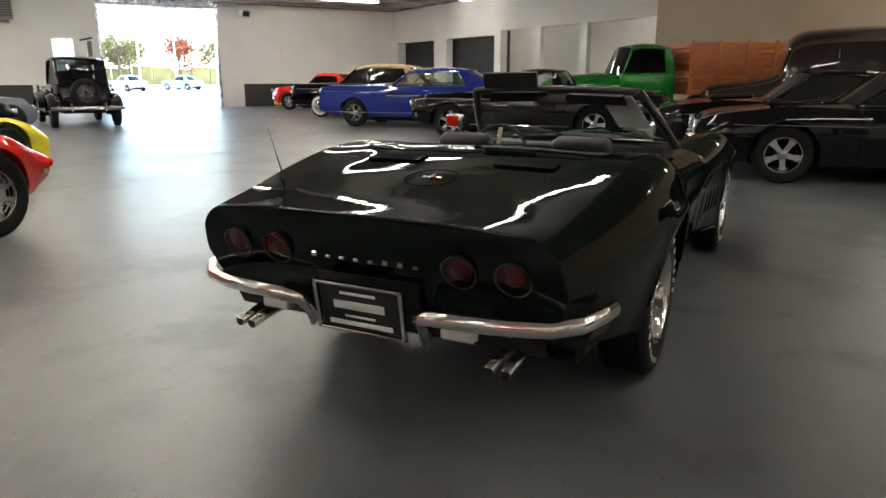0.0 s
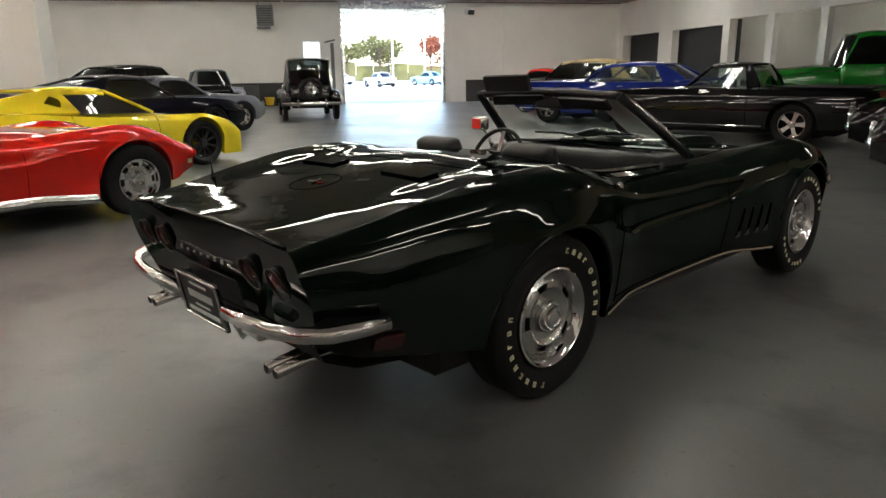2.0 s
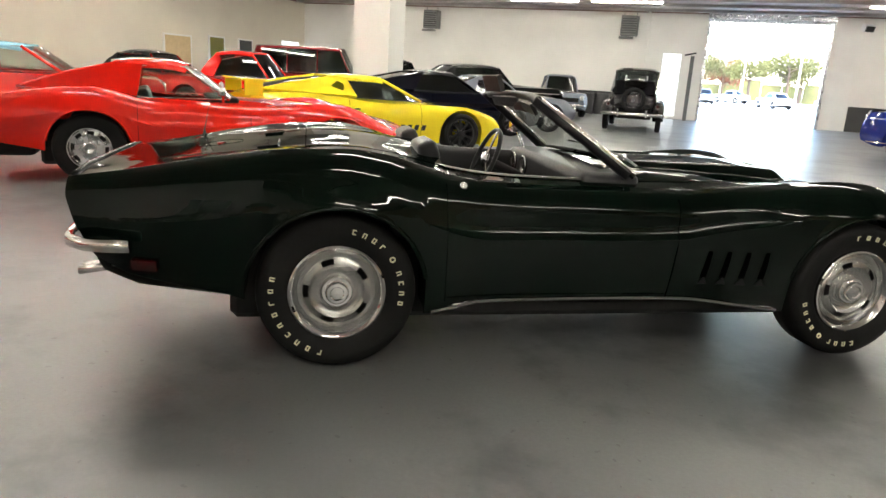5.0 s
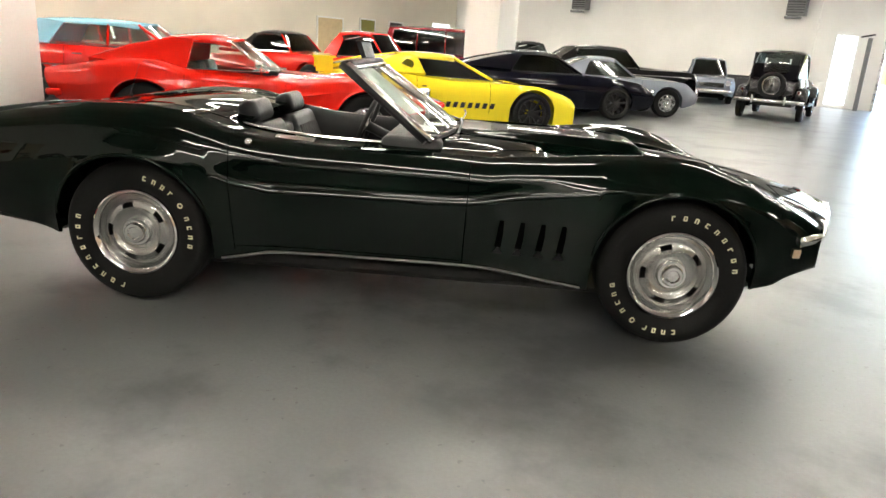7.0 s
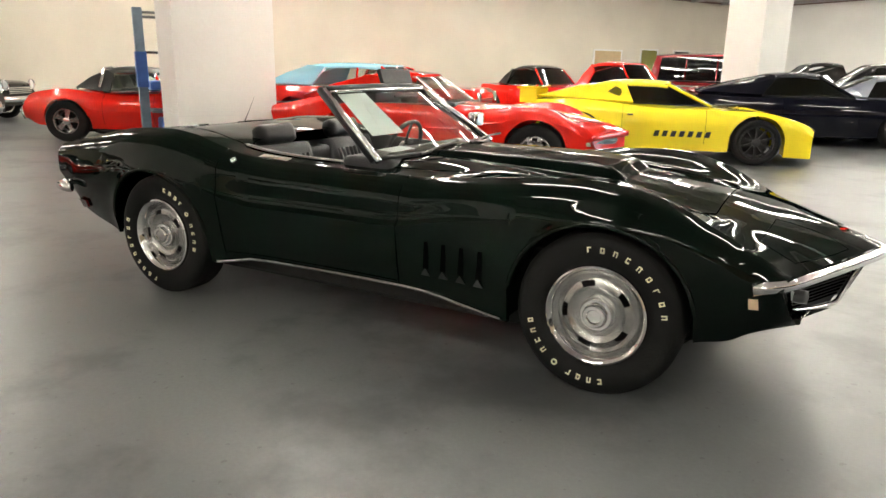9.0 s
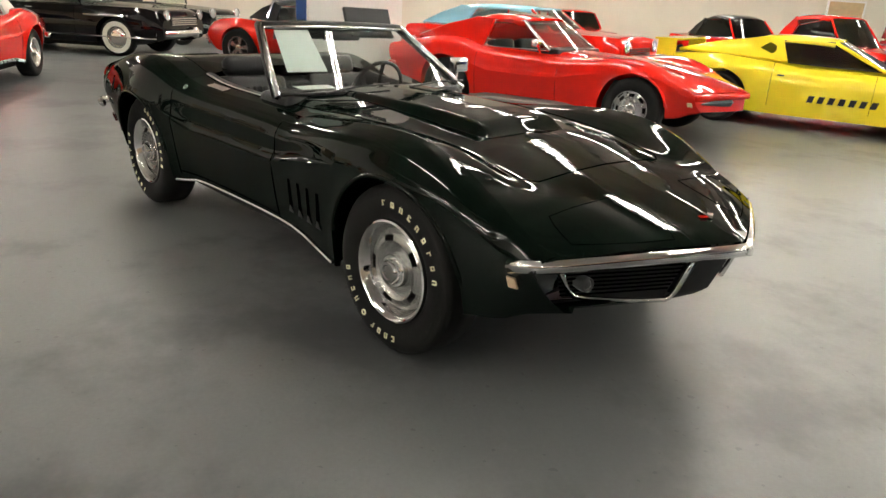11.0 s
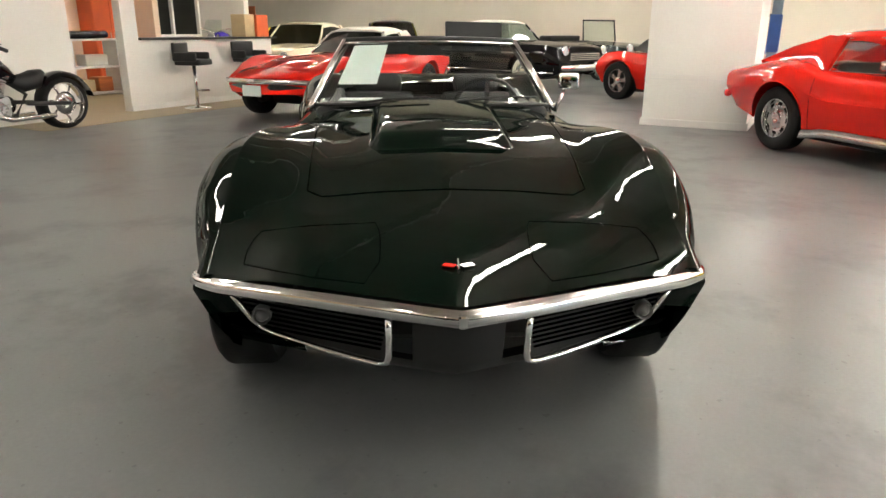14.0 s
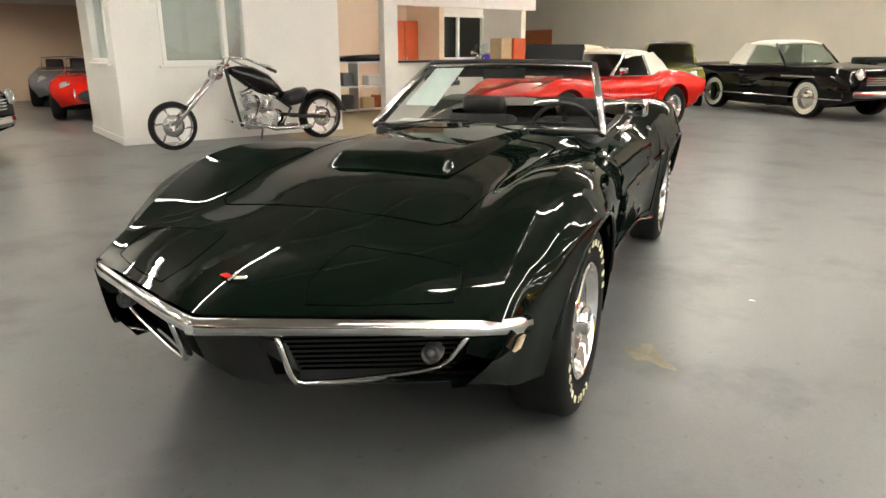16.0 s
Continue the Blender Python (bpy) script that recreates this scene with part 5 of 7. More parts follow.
        part("spare_wheel_tub", box(-2.16, -1.78, -0.36, 0.36, 0.20, 0.42, 0.05, 2), "under", car, "", True)


red_coupe = block_car("sports_coupe", placed(-2.40, 4.78, 11), "glossy orange-red sports coupe with slotted alloy wheels", C3, (-1.245, 1.245), 0.385, "red", "slot8", 0.715, open_x=(-0.95, 0.12), yi=0.53, crisp=True, cab=C3CAB, pane="glass")
c3_details(red_coupe, "red", True)
red_conv = block_car("convertible", placed(-7.60, -1.08, -29), "red convertible with its white soft top raised", C3, (-1.245, 1.245), 0.385, "red", "rally", 0.715, crisp=True, cab=dict(C3CAB, quarter="whitetop", rt=(-1.0, 0.47, 1.17), rb=(-1.35, 0.56, 0.89)), roof="whitetop")
c3_details(red_conv, "red", False)

PCV = {
    "zc": [(-2.1, 0.80), (-1.9, 0.86), (-1.2, 0.90), (-0.5, 0.88), (0.6, 0.80), (1.3, 0.70), (1.9, 0.585), (2.08, 0.54), (2.14, 0.50)],
    "zr": [(-2.1, 0.76), (-1.9, 0.84), (-1.3, 0.87), (-0.8, 0.83), (0.0, 0.76), (0.7, 0.755), (1.25, 0.745), (1.7, 0.655), (2.05, 0.555), (2.14, 0.49)],
    "yr": [(-2.1, 0.76), (-1.3, 0.84), (-0.5, 0.80), (0.5, 0.80), (1.25, 0.85), (1.8, 0.80), (2.14, 0.74)],
    "yb": [(-2.1, 0.84), (-1.6, 0.93), (-1.25, 0.96), (-0.7, 0.90), (0.0, 0.87), (0.7, 0.89), (1.25, 0.945), (1.7, 0.92), (2.14, 0.86)],
    "zb": [(-2.1, 0.58), (0, 0.55), (1.25, 0.56), (2.14, 0.42)],
    "zs": [(-2.1, 0.32), (-1.7, 0.22), (0, 0.17), (1.0, 0.17), (1.7, 0.13), (2.14, 0.12)],
    "ys": [(-2.1, 0.78), (-1.3, 0.88), (0, 0.82), (1.3, 0.88), (1.8, 0.88), (2.14, 0.84)],
    "bow": [(-2.1, 0), (1.6, 0.0), (2.14, 0.12)],
}
pantera = block_car("sports_coupe", placed(-0.38, 7.99, 15), "bright yellow wedge-shaped sports coupe with black wheels", PCV, (-1.25, 1.25), 0.37, "yellow", "lowpro", 0.80, 0.325, 0.26, cab=dict(wf=(0.62, 0.66, 0.795), wt=(0.0, 0.52, 1.10), rt=(-0.80, 0.52, 1.10), rb=(-1.90, 0.62, 0.88), ct=(-0.60, 0.545, 1.085), cb=(-0.48, 0.74, 0.825), crown=0.035, trim="black"))
pk = Skin(PCV)
for s in (1, -1):
    q = [(x, s * (0.74 - 0.72 * (z - 0.825) + 0.03), z) for x, z in ((-0.53, 0.85), (-0.85, 0.985), (-0.745, 1.065), (-0.63, 1.065))]
    part("quarter_window", panel(q[:: 1 if s > 0 else -1], 0.03), "darkglass", pantera, "dark pointed quarter window")
flank_lines(pantera, pk, (-0.62, 0.55))
for i in range(7):
    a = -0.16 + 0.118 * i
    part("door_lettering_bar", panel([pk.flank(a, 0.365, -1, 0.004), pk.flank(a + 0.068, 0.365, -1, 0.004), pk.flank(a + 0.088, 0.45, -1, 0.004), pk.flank(a + 0.02, 0.45, -1, 0.004)], 0.004), "black", pantera, "black model-name letter, drawn as a plain bar")
part("door_catch", box(-0.55, -0.47, -0.915, -0.90, 0.66, 0.68, 0.004), "black", pantera)
bm = bmesh.new()
add_box(bm, -2.2, -1.85, -0.86, 0.86, 1.00, 1.03, 0.01)
for s in (-1, 1):
    add_box(bm, -2.15, -1.9, s * 0.84 - 0.02, s * 0.84 + 0.02, 0.80, 1.02)
part("rear_wing", bm, "yellow", pantera, "yellow rear wing")
part("hood_stripe", panel([pk.top(0.75, 0.30, 0.004), pk.top(0.75, -0.30, 0.004), pk.top(1.7, -0.22, 0.006), pk.top(1.7, 0.22, 0.006)], 0.004), "black", pantera)
seats(pantera, (-0.3,), 0.4, 0.5, "vinyl", 0.33)

# near-black fastback and silver roadster beside it
FCV = simple_curves(-2.3, 2.25, 0.93, 0.92, 0.86, 0.84, 0.66, 0.86, 0.2, 0.7, -1.2)
fast = block_car("fastback_coupe", placed(1.5, 11.8, 15), "near-black custom fastback coupe on black wheels", FCV, (-1.33, 1.36), 0.37, "darkblue", "lowpro", 0.80, 0.335, 0.26, cab=dict(wf=(0.62, 0.66, 0.88), wt=(0.0, 0.54, 1.25), rt=(-0.75, 0.53, 1.24), rb=(-2.0, 0.60, 0.93), ct=(-0.70, 0.56, 1.22), cb=(-0.95, 0.72, 0.89), crown=0.04, trim="black"))
fk = Skin(FCV)
flank_lines(fast, fk, (-0.6, 0.65))
finish(fast, fk, 2.25, -2.3, 0.66, 0.86, 0.84, [(0.66, 0.60, 0.06)], [(0.6, 0.72, 0.05)], None)
GCV = simple_curves(-2.05, 2.05, 0.88, 0.90, 0.83, 0.86, 0.64, 0.80, 0.22, 0.6, -0.9, 0.2, 0.16)
grey = block_car("sports_coupe", placed(3.12, 13.55, 10), "silver-grey sports coupe with polished wheels", GCV, (-1.22, 1.26), 0.37, "greypaint", "slot8", 0.74, 0.33, 0.22, cab=dict(wf=(0.5, 0.62, 0.85), wt=(0.0, 0.50, 1.22), rt=(-0.6, 0.50, 1.22), rb=(-1.25, 0.56, 0.92), ct=(-0.6, 0.52, 1.20), cb=(-0.75, 0.66, 0.85), crown=0.04))
gk = Skin(GCV)
flank_lines(grey, gk, (-0.5, 0.6), (), (), "chrome", (-0.35, 0.7))
finish(grey, gk, 2.05, -2.05, 0.64, 0.80, 0.74, [(0.58, 0.58, 0.07)], [(0.55, 0.66, 0.05)], None)

# black fifties saloon with bright window frames, behind the silver car
FIF = simple_curves(-2.55, 2.45, 0.96, 1.02, 1.0, 1.06, 0.99, 0.96, 0.26, 0.75, -1.2, 0.03, 0.06)
FIFCAB = dict(wf=(0.82, 0.70, 1.03), wt=(0.38, 0.60, 1.50), rt=(-1.0, 0.58, 1.48), rb=(-1.6, 0.66, 1.03), ct=(-0.95, 0.62, 1.46), cb=(-1.12, 0.76, 1.0), b=(-0.12,), crown=0.06)


def fifties(m, label, mat, roof=None, wheel="ww", cab=FIFCAB, two_tone=None, **kw):
    car = block_car("hardtop_car", m, label, FIF, (-1.42, 1.48), 0.40, mat, wheel, 0.78, 0.345, 0.2, cab=cab, roof=roof, hub=0.34, **kw)
    k = Skin(FIF)
    flank_lines(car, k, (-0.75, 0.62), (), ((-2.3, 0.55, 0.78, 0.012), (0.55, 2.3, 0.86, 0.012), (-2.3, 2.3, 0.36, 0.010)), "chrome", (-0.5, 0.9))
    finish(car, k, 2.45, -2.55, 0.92, 0.96, 0.86, [(0.72, 0.86, 0.10)], [(0.76, 0.82, 0.06)], "chrome", True, 0.46, 0.48)
    for s in (1, -1):
        part("tail_fin", tube([(-1.7, s * 0.86, 0.98), (-2.2, s * 0.86, 1.03), (-2.56, s * 0.85, 1.05), (-2.58, s * 0.85, 0.9)], 0.035, 8), mat, car, "", True)
    seats(car, (-0.1, -0.95), 0.6, 0.5, "tantop" if mat == "bluepaint" else "vinyl", 0.38, 0.62)
    return car


fifties(placed(3.5, 16.8, 12), "black fifties saloon with bright window frames", "blackpaint")
blue = fifties(placed(11.86, 7.56, 98), "blue fifties hardtop with chrome side flash", "bluepaint", None, "five", dict(FIFCAB, wf=(0.55, 0.70, 1.0), wt=(0.05, 0.58, 1.37), rt=(-1.35, 0.56, 1.37), rb=(-2.0, 0.66, 1.0), ct=(-1.2, 0.60, 1.35), cb=(-1.45, 0.74, 0.98), b=(), crown=0.07), pane="glass")
# black car with a tan top beside the blue one, and a small red one beyond
fifties(placed(15.0, 11.0, 98), "black fifties convertible with a raised tan top", "blackpaint", "tantop", "ww", dict(FIFCAB, quarter="tantop", crown=0.10, wt=(0.30, 0.60, 1.50), rt=(-1.4, 0.58, 1.50), rb=(-2.0, 0.66, 1.03), ct=(-1.3, 0.62, 1.47), cb=(-1.5, 0.76, 1.0)))
SMALL = simple_curves(-2.0, 2.0, 0.84, 0.92, 0.86, 0.90, 0.78, 0.82, 0.22, 0.55, -0.9, 0.25, 0.2)
SMALLCAB = dict(wf=(0.55, 0.60, 0.90), wt=(0.15, 0.50, 1.30), rt=(-0.7, 0.50, 1.29), rb=(-1.2, 0.56, 0.92), ct=(-0.66, 0.52, 1.27), cb=(-0.8, 0.64, 0.88))


def small_car(m, label, mat, roof=None, cab=SMALLCAB, wheel="five", name="coupe", trims=()):
    car = block_car(name, m, label, SMALL, (-1.2, 1.24), 0.37, mat, wheel, 0.70, 0.32, 0.19, cab=cab, roof=roof)
    k = Skin(SMALL)
    flank_lines(car, k, (-0.55, 0.5), (), trims, "chrome", (-0.4, 0.76))
    finish(car, k, 2.0, -2.0, 0.78, 0.82, 0.68, [(0.54, 0.70, 0.085)], [(0.52, 0.66, 0.05)], "chrome", True, 0.42, 0.44)
    seats(car, (-0.2,), 0.5, 0.5)
    return car


small_car(placed(18.2, 15.2, 102), "small bright red coupe by the far wall", "red")

# black car-based pickup
ECV = simple_curves(-2.7, 2.32, 0.96, 0.93, 0.92, 0.94, 0.84, 0.90, 0.25, 0.5, -0.9)
elc = block_car("pickup_car", placed(9.69, 3.78, 95.5), "black car-based pickup with chrome five-spoke wheels", ECV, (-1.47, 1.47), 0.40, "blackpaint", "big5", 0.78, 0.345, 0.23, cab=dict(wf=(0.46, 0.70, 0.95), wt=(0.04, 0.58, 1.32), rt=(-0.62, 0.57, 1.32), rb=(-0.84, 0.68, 0.95), ct=(-0.55, 0.60, 1.30), cb=(-0.64, 0.74, 0.93), crown=0.04), pane="glass")
ek = Skin(ECV)
flank_lines(elc, ek, (-0.72, 0.45), (), ((-2.5, 2.4, 0.80, 0.008), (-1.0, 1.0, 0.30, 0.010)), "chrome", (-0.35, 0.82))
finish(elc, ek, 2.32, -2.7, 0.84, 0.90, 0.86, [(0.74, 0.70, 0.08), (0.54, 0.70, 0.08)], [(0.78, 0.62, 0.05)])
part("bed_cover", box(-2.5, -1.08, -0.78, 0.78, 0.935, 0.965, 0.012), "vinyl", elc, "black vinyl bed cover")
seats(elc, (-0.3,), 0.55, 0.5)

# two black muscle cars side by side
MCV = simple_curves(-2.4, 2.35, 0.93, 0.92, 0.88, 0.90, 0.76, 0.86, 0.22, 0.7, -1.0)
MCV["zr"] = [(-2.4, 0.74), (-2.34, 0.84), (-1.9, 0.91), (-1.3, 0.935), (-0.9, 0.90), (-0.4, 0.865), (0.6, 0.865), (1.3, 0.88), (1.9, 0.83), (2.25, 0.75), (2.35, 0.66)]
MCAB = dict(wf=(0.62, 0.66, 0.90), wt=(0.12, 0.54, 1.28), rt=(-0.85, 0.54, 1.27), rb=(-1.5, 0.60, 0.93), ct=(-0.8, 0.56, 1.25), cb=(-1.0, 0.70, 0.89), crown=0.04)
for (x, y, h), lab in (((6.05, -2.3, 100), "black muscle coupe with polished five-spoke wheels"), ((8.35, -1.35, 102), "black muscle coupe parked beside its twin")):
    car = block_car("muscle_car", placed(x, y, h), lab, MCV, (-1.37, 1.37), 0.39, "blackpaint", "big5", 0.76, 0.335, 0.24, cab=MCAB, pane="glass")
    k = Skin(MCV)
    flank_lines(car, k, (-0.62, 0.6), (), ((-2.2, 2.2, 0.68, 0.006),), "chrome", (-0.45, 0.76))
    finish(car, k, 2.35, -2.4, 0.76, 0.86, 0.80, [(0.62, 0.63, 0.085)], [(0.6, 0.66, 0.06)])
    seats(car, (-0.25,), 0.5, 0.55)
    part("hood_scoop", box(0.9, 1.5, -0.28, 0.28, 0.88, 0.955, 0.03, 2), "blackpaint", car, "", True)

# black thirties sedan with a rear spare
TCV = {
    "zc": [(-1.75, 0.75), (-1.72, 1.0), (-1.6, 1.12), (-1.0, 1.12), (0.3, 1.10), (0.6, 1.08), (1.6, 1.02), (1.75, 0.95)],
    "zr": [(-1.75, 0.70), (-1.72, 0.92), (-1.6, 1.03), (-1.0, 1.05), (0.3, 1.04), (0.6, 1.02), (1.6, 0.94), (1.75, 0.86)],
    "yr": [(-1.75, 0.46), (-1.6, 0.58), (-1.0, 0.66), (0.3, 0.62), (0.6, 0.50), (1.6, 0.30), (1.75, 0.26)],
    "yb": [(-1.75, 0.52), (-1.6, 0.62), (-1.0, 0.70), (0.3, 0.66), (0.6, 0.54), (1.6, 0.33), (1.75, 0.30)],
    "zb": [(-1.75, 0.65), (0, 0.75), (1.75, 0.7)],
    "zs": [(-1.75, 0.5), (-1.5, 0.42), (1.75, 0.42)],
    "ys": [(-1.75, 0.50), (-1.0, 0.66), (0.3, 0.62), (0.6, 0.5), (1.75, 0.28)],
}
old = thing("old_sedan", placed(8.3, 16.2, 62), "black thirties sedan with a rear-mounted spare wheel", "car", "parked cars")
part("body", body_mesh(TCV, (), 0.3), "blackpaint", old, "", True)
cabin(old, dict(wf=(0.42, 0.58, 1.05), wt=(0.28, 0.54, 1.66), rt=(-1.35, 0.54, 1.64), rb=(-1.68, 0.52, 1.05), ct=(-0.95, 0.56, 1.62), cb=(-1.0, 0.66, 1.05), b=(-0.3,), crown=0.07, trim="blackpaint", rear_inset=0.26), "blackpaint", "blackpaint")
q = [Vector((-1.69, y, z)) for y, z in ((0.50, 1.04), (-0.50, 1.04), (-0.52, 1.40), (0.52, 1.40))]
part("rear_panel", panel([Vector((-1.70, 0.54, 1.02)), Vector((-1.70, -0.54, 1.02)), Vector((-1.50, -0.54, 1.38)), Vector((-1.50, 0.54, 1.38))], 0.02), "blackpaint", old)
part("rear_light_pane", panel([Vector((-1.500, 0.30, 1.40)), Vector((-1.500, -0.30, 1.40)), Vector((-1.44, -0.30, 1.52)), Vector((-1.44, 0.30, 1.52))], 0.01), "paper", old, "pale oblong rear window")
for s in (1, -1):
    for ax, r in ((-1.4, 0.45), (1.4, 0.45)):
        bm = bmesh.new()
        ring = []
        for i in range(15):
            t = math.pi * (-0.06 + (1.0 if ax < 0 else 0.92) * i / 14)
            c, sn = math.cos(t), math.sin(t)
            ring.append([bm.verts.new((ax + (r + dr) * c, s * y, 0.36 + (r + dr) * sn)) for y, dr in ((0.55, 0.0), (0.62, 0.03), (0.74, 0.03), (0.83, -0.02), (0.85, -0.08))])
        for a, b in zip(ring, ring[1:]):
            for j in range(4):
                bm.faces.new((a[j], a[j + 1], b[j + 1], b[j]))
        bmesh.ops.recalc_face_normals(bm, faces=bm.faces)
        part("fender", bm, "blackpaint", old, "", True)
        put_wheel(old, "wire", ax, s * 0.72, 0.36, 0.15)
    part("running_board", box(-1.0, 0.95, min(s * 0.62, s * 0.84), max(s * 0.62, s * 0.84), 0.36, 0.40, 0.01), "black", old)
    lamp(old, "headlight", 1.66, s * 0.55, 0.86, 0.11)
    lamp(old, "tail_lamp", -1.92, s * 0.66, 0.72, 0.045, "redlens", "chrome", -1)
sp = wheel_set("wire", 0.33, 0.15)
spare = new("spare_wheel", sp["drum"])
spare.parent = old
spare.matrix_basis = pose(-1.84, 0, 0.86, 0, 0, -90) @ pose(0, 0, 0, 0, 20, 0)
for k_, me in sp.items():
    if k_ != "drum":
        o = new(k_, me)
        o.parent = spare
bumper(old, [(-1.98, -0.82, 0.47), (-2.06, -0.5, 0.48), (-2.08, 0, 0.48), (-2.06, 0.5, 0.48), (-1.98, 0.82, 0.47)], 0.035, 1.3)
for s in (1, -1):
    part("bumper_guard", box(-2.13, -2.07, s * 0.38 - 0.03, s * 0.38 + 0.03, 0.40, 0.60, 0.015), "chrome", old)
    part("bumper_iron", tube([(-1.7, s * 0.45, 0.45), (-2.05, s * 0.45, 0.47)], 0.02, 6), "black", old)
part("underbody", box(-1.6, 1.6, -0.5, 0.5, 0.34, 0.5), "under", old)

# silver street rod facing into the hall, black roof beyond it
rod = small_car(placed(8.1, 22.3, 258), "silver-grey street rod coupe facing into the hall", "greypaint", None, dict(SMALLCAB, wt=(0.25, 0.5, 1.42), rt=(-0.6, 0.5, 1.40), crown=0.07), "five", "street_rod")
small_car(placed(1.6, 20.5, 20), "dark old coupe by the wall", "blackpaint", None, dict(SMALLCAB, wt=(0.25, 0.5, 1.55), rt=(-0.6, 0.5, 1.52), crown=0.07), "ww", "old_coupe")

# green stake truck with a wooden box
truck = thing("stake_truck", placed(12.07, 2.1, 120), "bright green vintage truck with a varnished wooden stake body", "truck", "parked cars")
KCV = {
    "zc": [(0.55, 1.30), (0.9, 1.32), (1.4, 1.28), (1.95, 1.22), (2.14, 1.12), (2.20, 0.98)],
    "zr": [(0.55, 1.18), (0.9, 1.18), (1.4, 1.14), (1.95, 1.07), (2.14, 0.98), (2.20, 0.86)],
    "yr": [(0.55, 0.66), (0.9, 0.60), (1.4, 0.48), (1.95, 0.36), (2.20, 0.30)],
    "yb": [(0.55, 0.70), (0.9, 0.64), (1.4, 0.52), (1.95, 0.40), (2.20, 0.34)],
    "zb": [(0.55, 0.9), (2.20, 0.8)],
    "zs": [(0.55, 0.6), (2.20, 0.55)],
    "ys": [(0.55, 0.66), (1.4, 0.5), (2.20, 0.32)],
}
part("hood", body_mesh(KCV, (), 0.3), "truckgreen", truck, "", True)
part("cab", box(-0.55, 0.62, -0.78, 0.78, 0.6, 1.32, 0.08, 3), "truckgreen", truck, "", True)
cabin(truck, dict(wf=(0.58, 0.68, 1.28), wt=(0.36, 0.60, 1.84), rt=(-0.44, 0.60, 1.82), rb=(-0.54, 0.66, 1.28), ct=(-0.30, 0.62, 1.80), cb=(-0.34, 0.74, 1.28), crown=0.08, trim="truckgreen", quarter="truckgreen"), "truckgreen", "truckgreen", "darkglass")
for s in (1, -1):
    bm = bmesh.new()
    ring = []
    for i in range(15):
        t = math.pi * (0.0 + 0.9 * i / 14)
        ring.append([bm.verts.new((1.50 + 0.56 * math.cos(t), s * y, 0.42 + (0.52 + dr) * math.sin(t) + 0.02)) for y, dr in ((0.40, 0.0), (0.55, 0.05), (0.80, 0.04), (0.92, -0.03), (0.94, -0.10))])
    for a, b in zip(ring, ring[1:]):
        for j in range(4):
            bm.faces.new((a[j], a[j + 1], b[j + 1], b[j]))
    part("fender", bm, "truckgreen", truck, "", True)
    for ax in (1.50, -1.75):
        put_wheel(truck, "truck", ax, s * 0.78, 0.42, 0.22)
    lamp(truck, "headlight", 2.02, s * 0.62, 1.02, 0.11)
    part("door_gap", tube([(-0.30, s * 0.782, 0.62), (-0.30, s * 0.782, 1.26)], 0.005, 5), "black", truck)
    part("door_handle", tube([(-0.2, s * 0.80, 1.12), (-0.08, s * 0.80, 1.12)], 0.010, 6), "chrome", truck)
part("chassis", box(-3.1, 2.05, -0.42, 0.42, 0.50, 0.70, 0.02), "under", truck)
bumper(truck, [(2.34, -0.85, 0.58), (2.40, 0, 0.58), (2.34, 0.85, 0.58)], 0.05, 1.3)
part("grille", box(2.16, 2.24, -0.26, 0.26, 0.62, 1.06, 0.03), "chrome", truck)
bed = part("stake_body", box(-3.3, -0.72, -0.98, 0.98, 0.86, 0.98, 0.01), "wood", truck, "varnished plank body with upright posts")
for s in (1, -1):
    for k in range(8):
        z = 1.0 + 0.118 * k
        part("plank", box(-3.28, -0.74, s * 0.955 - 0.012, s * 0.955 + 0.012, z, z + 0.105, 0.006), "wood", bed)
    for k in range(5):
        x = -3.22 + 0.60 * k
        part("stake_post", box(x, x + 0.07, s * 0.985 - 0.02, s * 0.985 + 0.02, 0.9, 1.97, 0.008), "wood", bed)
for x in (-3.28, -0.76):
    for k in range(8):
        z = 1.0 + 0.118 * k
        part("plank", box(x - 0.012, x + 0.012, -0.94, 0.94, z, z + 0.105, 0.006), "wood", bed)

# dark brown panel van
van = thing("panel_van", placed(10.85, -1.5, 98), "dark brown vintage panel van with a rounded body", "van", "parked cars")
VCV = {
    "zc": [(-2.3, 1.92), (-2.2, 2.04), (-1.0, 2.12), (0.3, 2.06), (0.62, 1.90), (0.80, 1.30), (1.2, 1.18), (1.9, 1.08), (2.1, 0.95)],
    "zr": [(-2.3, 1.62), (-2.2, 1.74), (-1.0, 1.82), (0.3, 1.78), (0.62, 1.66), (0.80, 1.18), (1.2, 1.06), (1.9, 0.95), (2.1, 0.82)],
    "yr": [(-2.3, 0.72), (-2.2, 0.78), (-1.0, 0.82), (0.3, 0.78), (0.62, 0.72), (0.8, 0.68), (1.2, 0.56), (1.9, 0.42), (2.1, 0.34)],
    "yb": [(-2.3, 0.80), (-2.2, 0.86), (-1.0, 0.90), (0.3, 0.88), (0.62, 0.84), (0.8, 0.80), (1.2, 0.66), (1.9, 0.50), (2.1, 0.40)],
    "zb": [(-2.3, 1.0), (0.6, 1.0), (0.9, 0.85), (2.1, 0.7)],
    "zs": [(-2.3, 0.42), (0, 0.38), (2.1, 0.42)],
    "ys": [(-2.3, 0.76), (0, 0.84), (0.8, 0.76), (2.1, 0.36)],
}
part("body", body_mesh(VCV, (-1.35,), 0.40, hub=0.36), "brown", van, "", True)
vk = Skin(VCV)
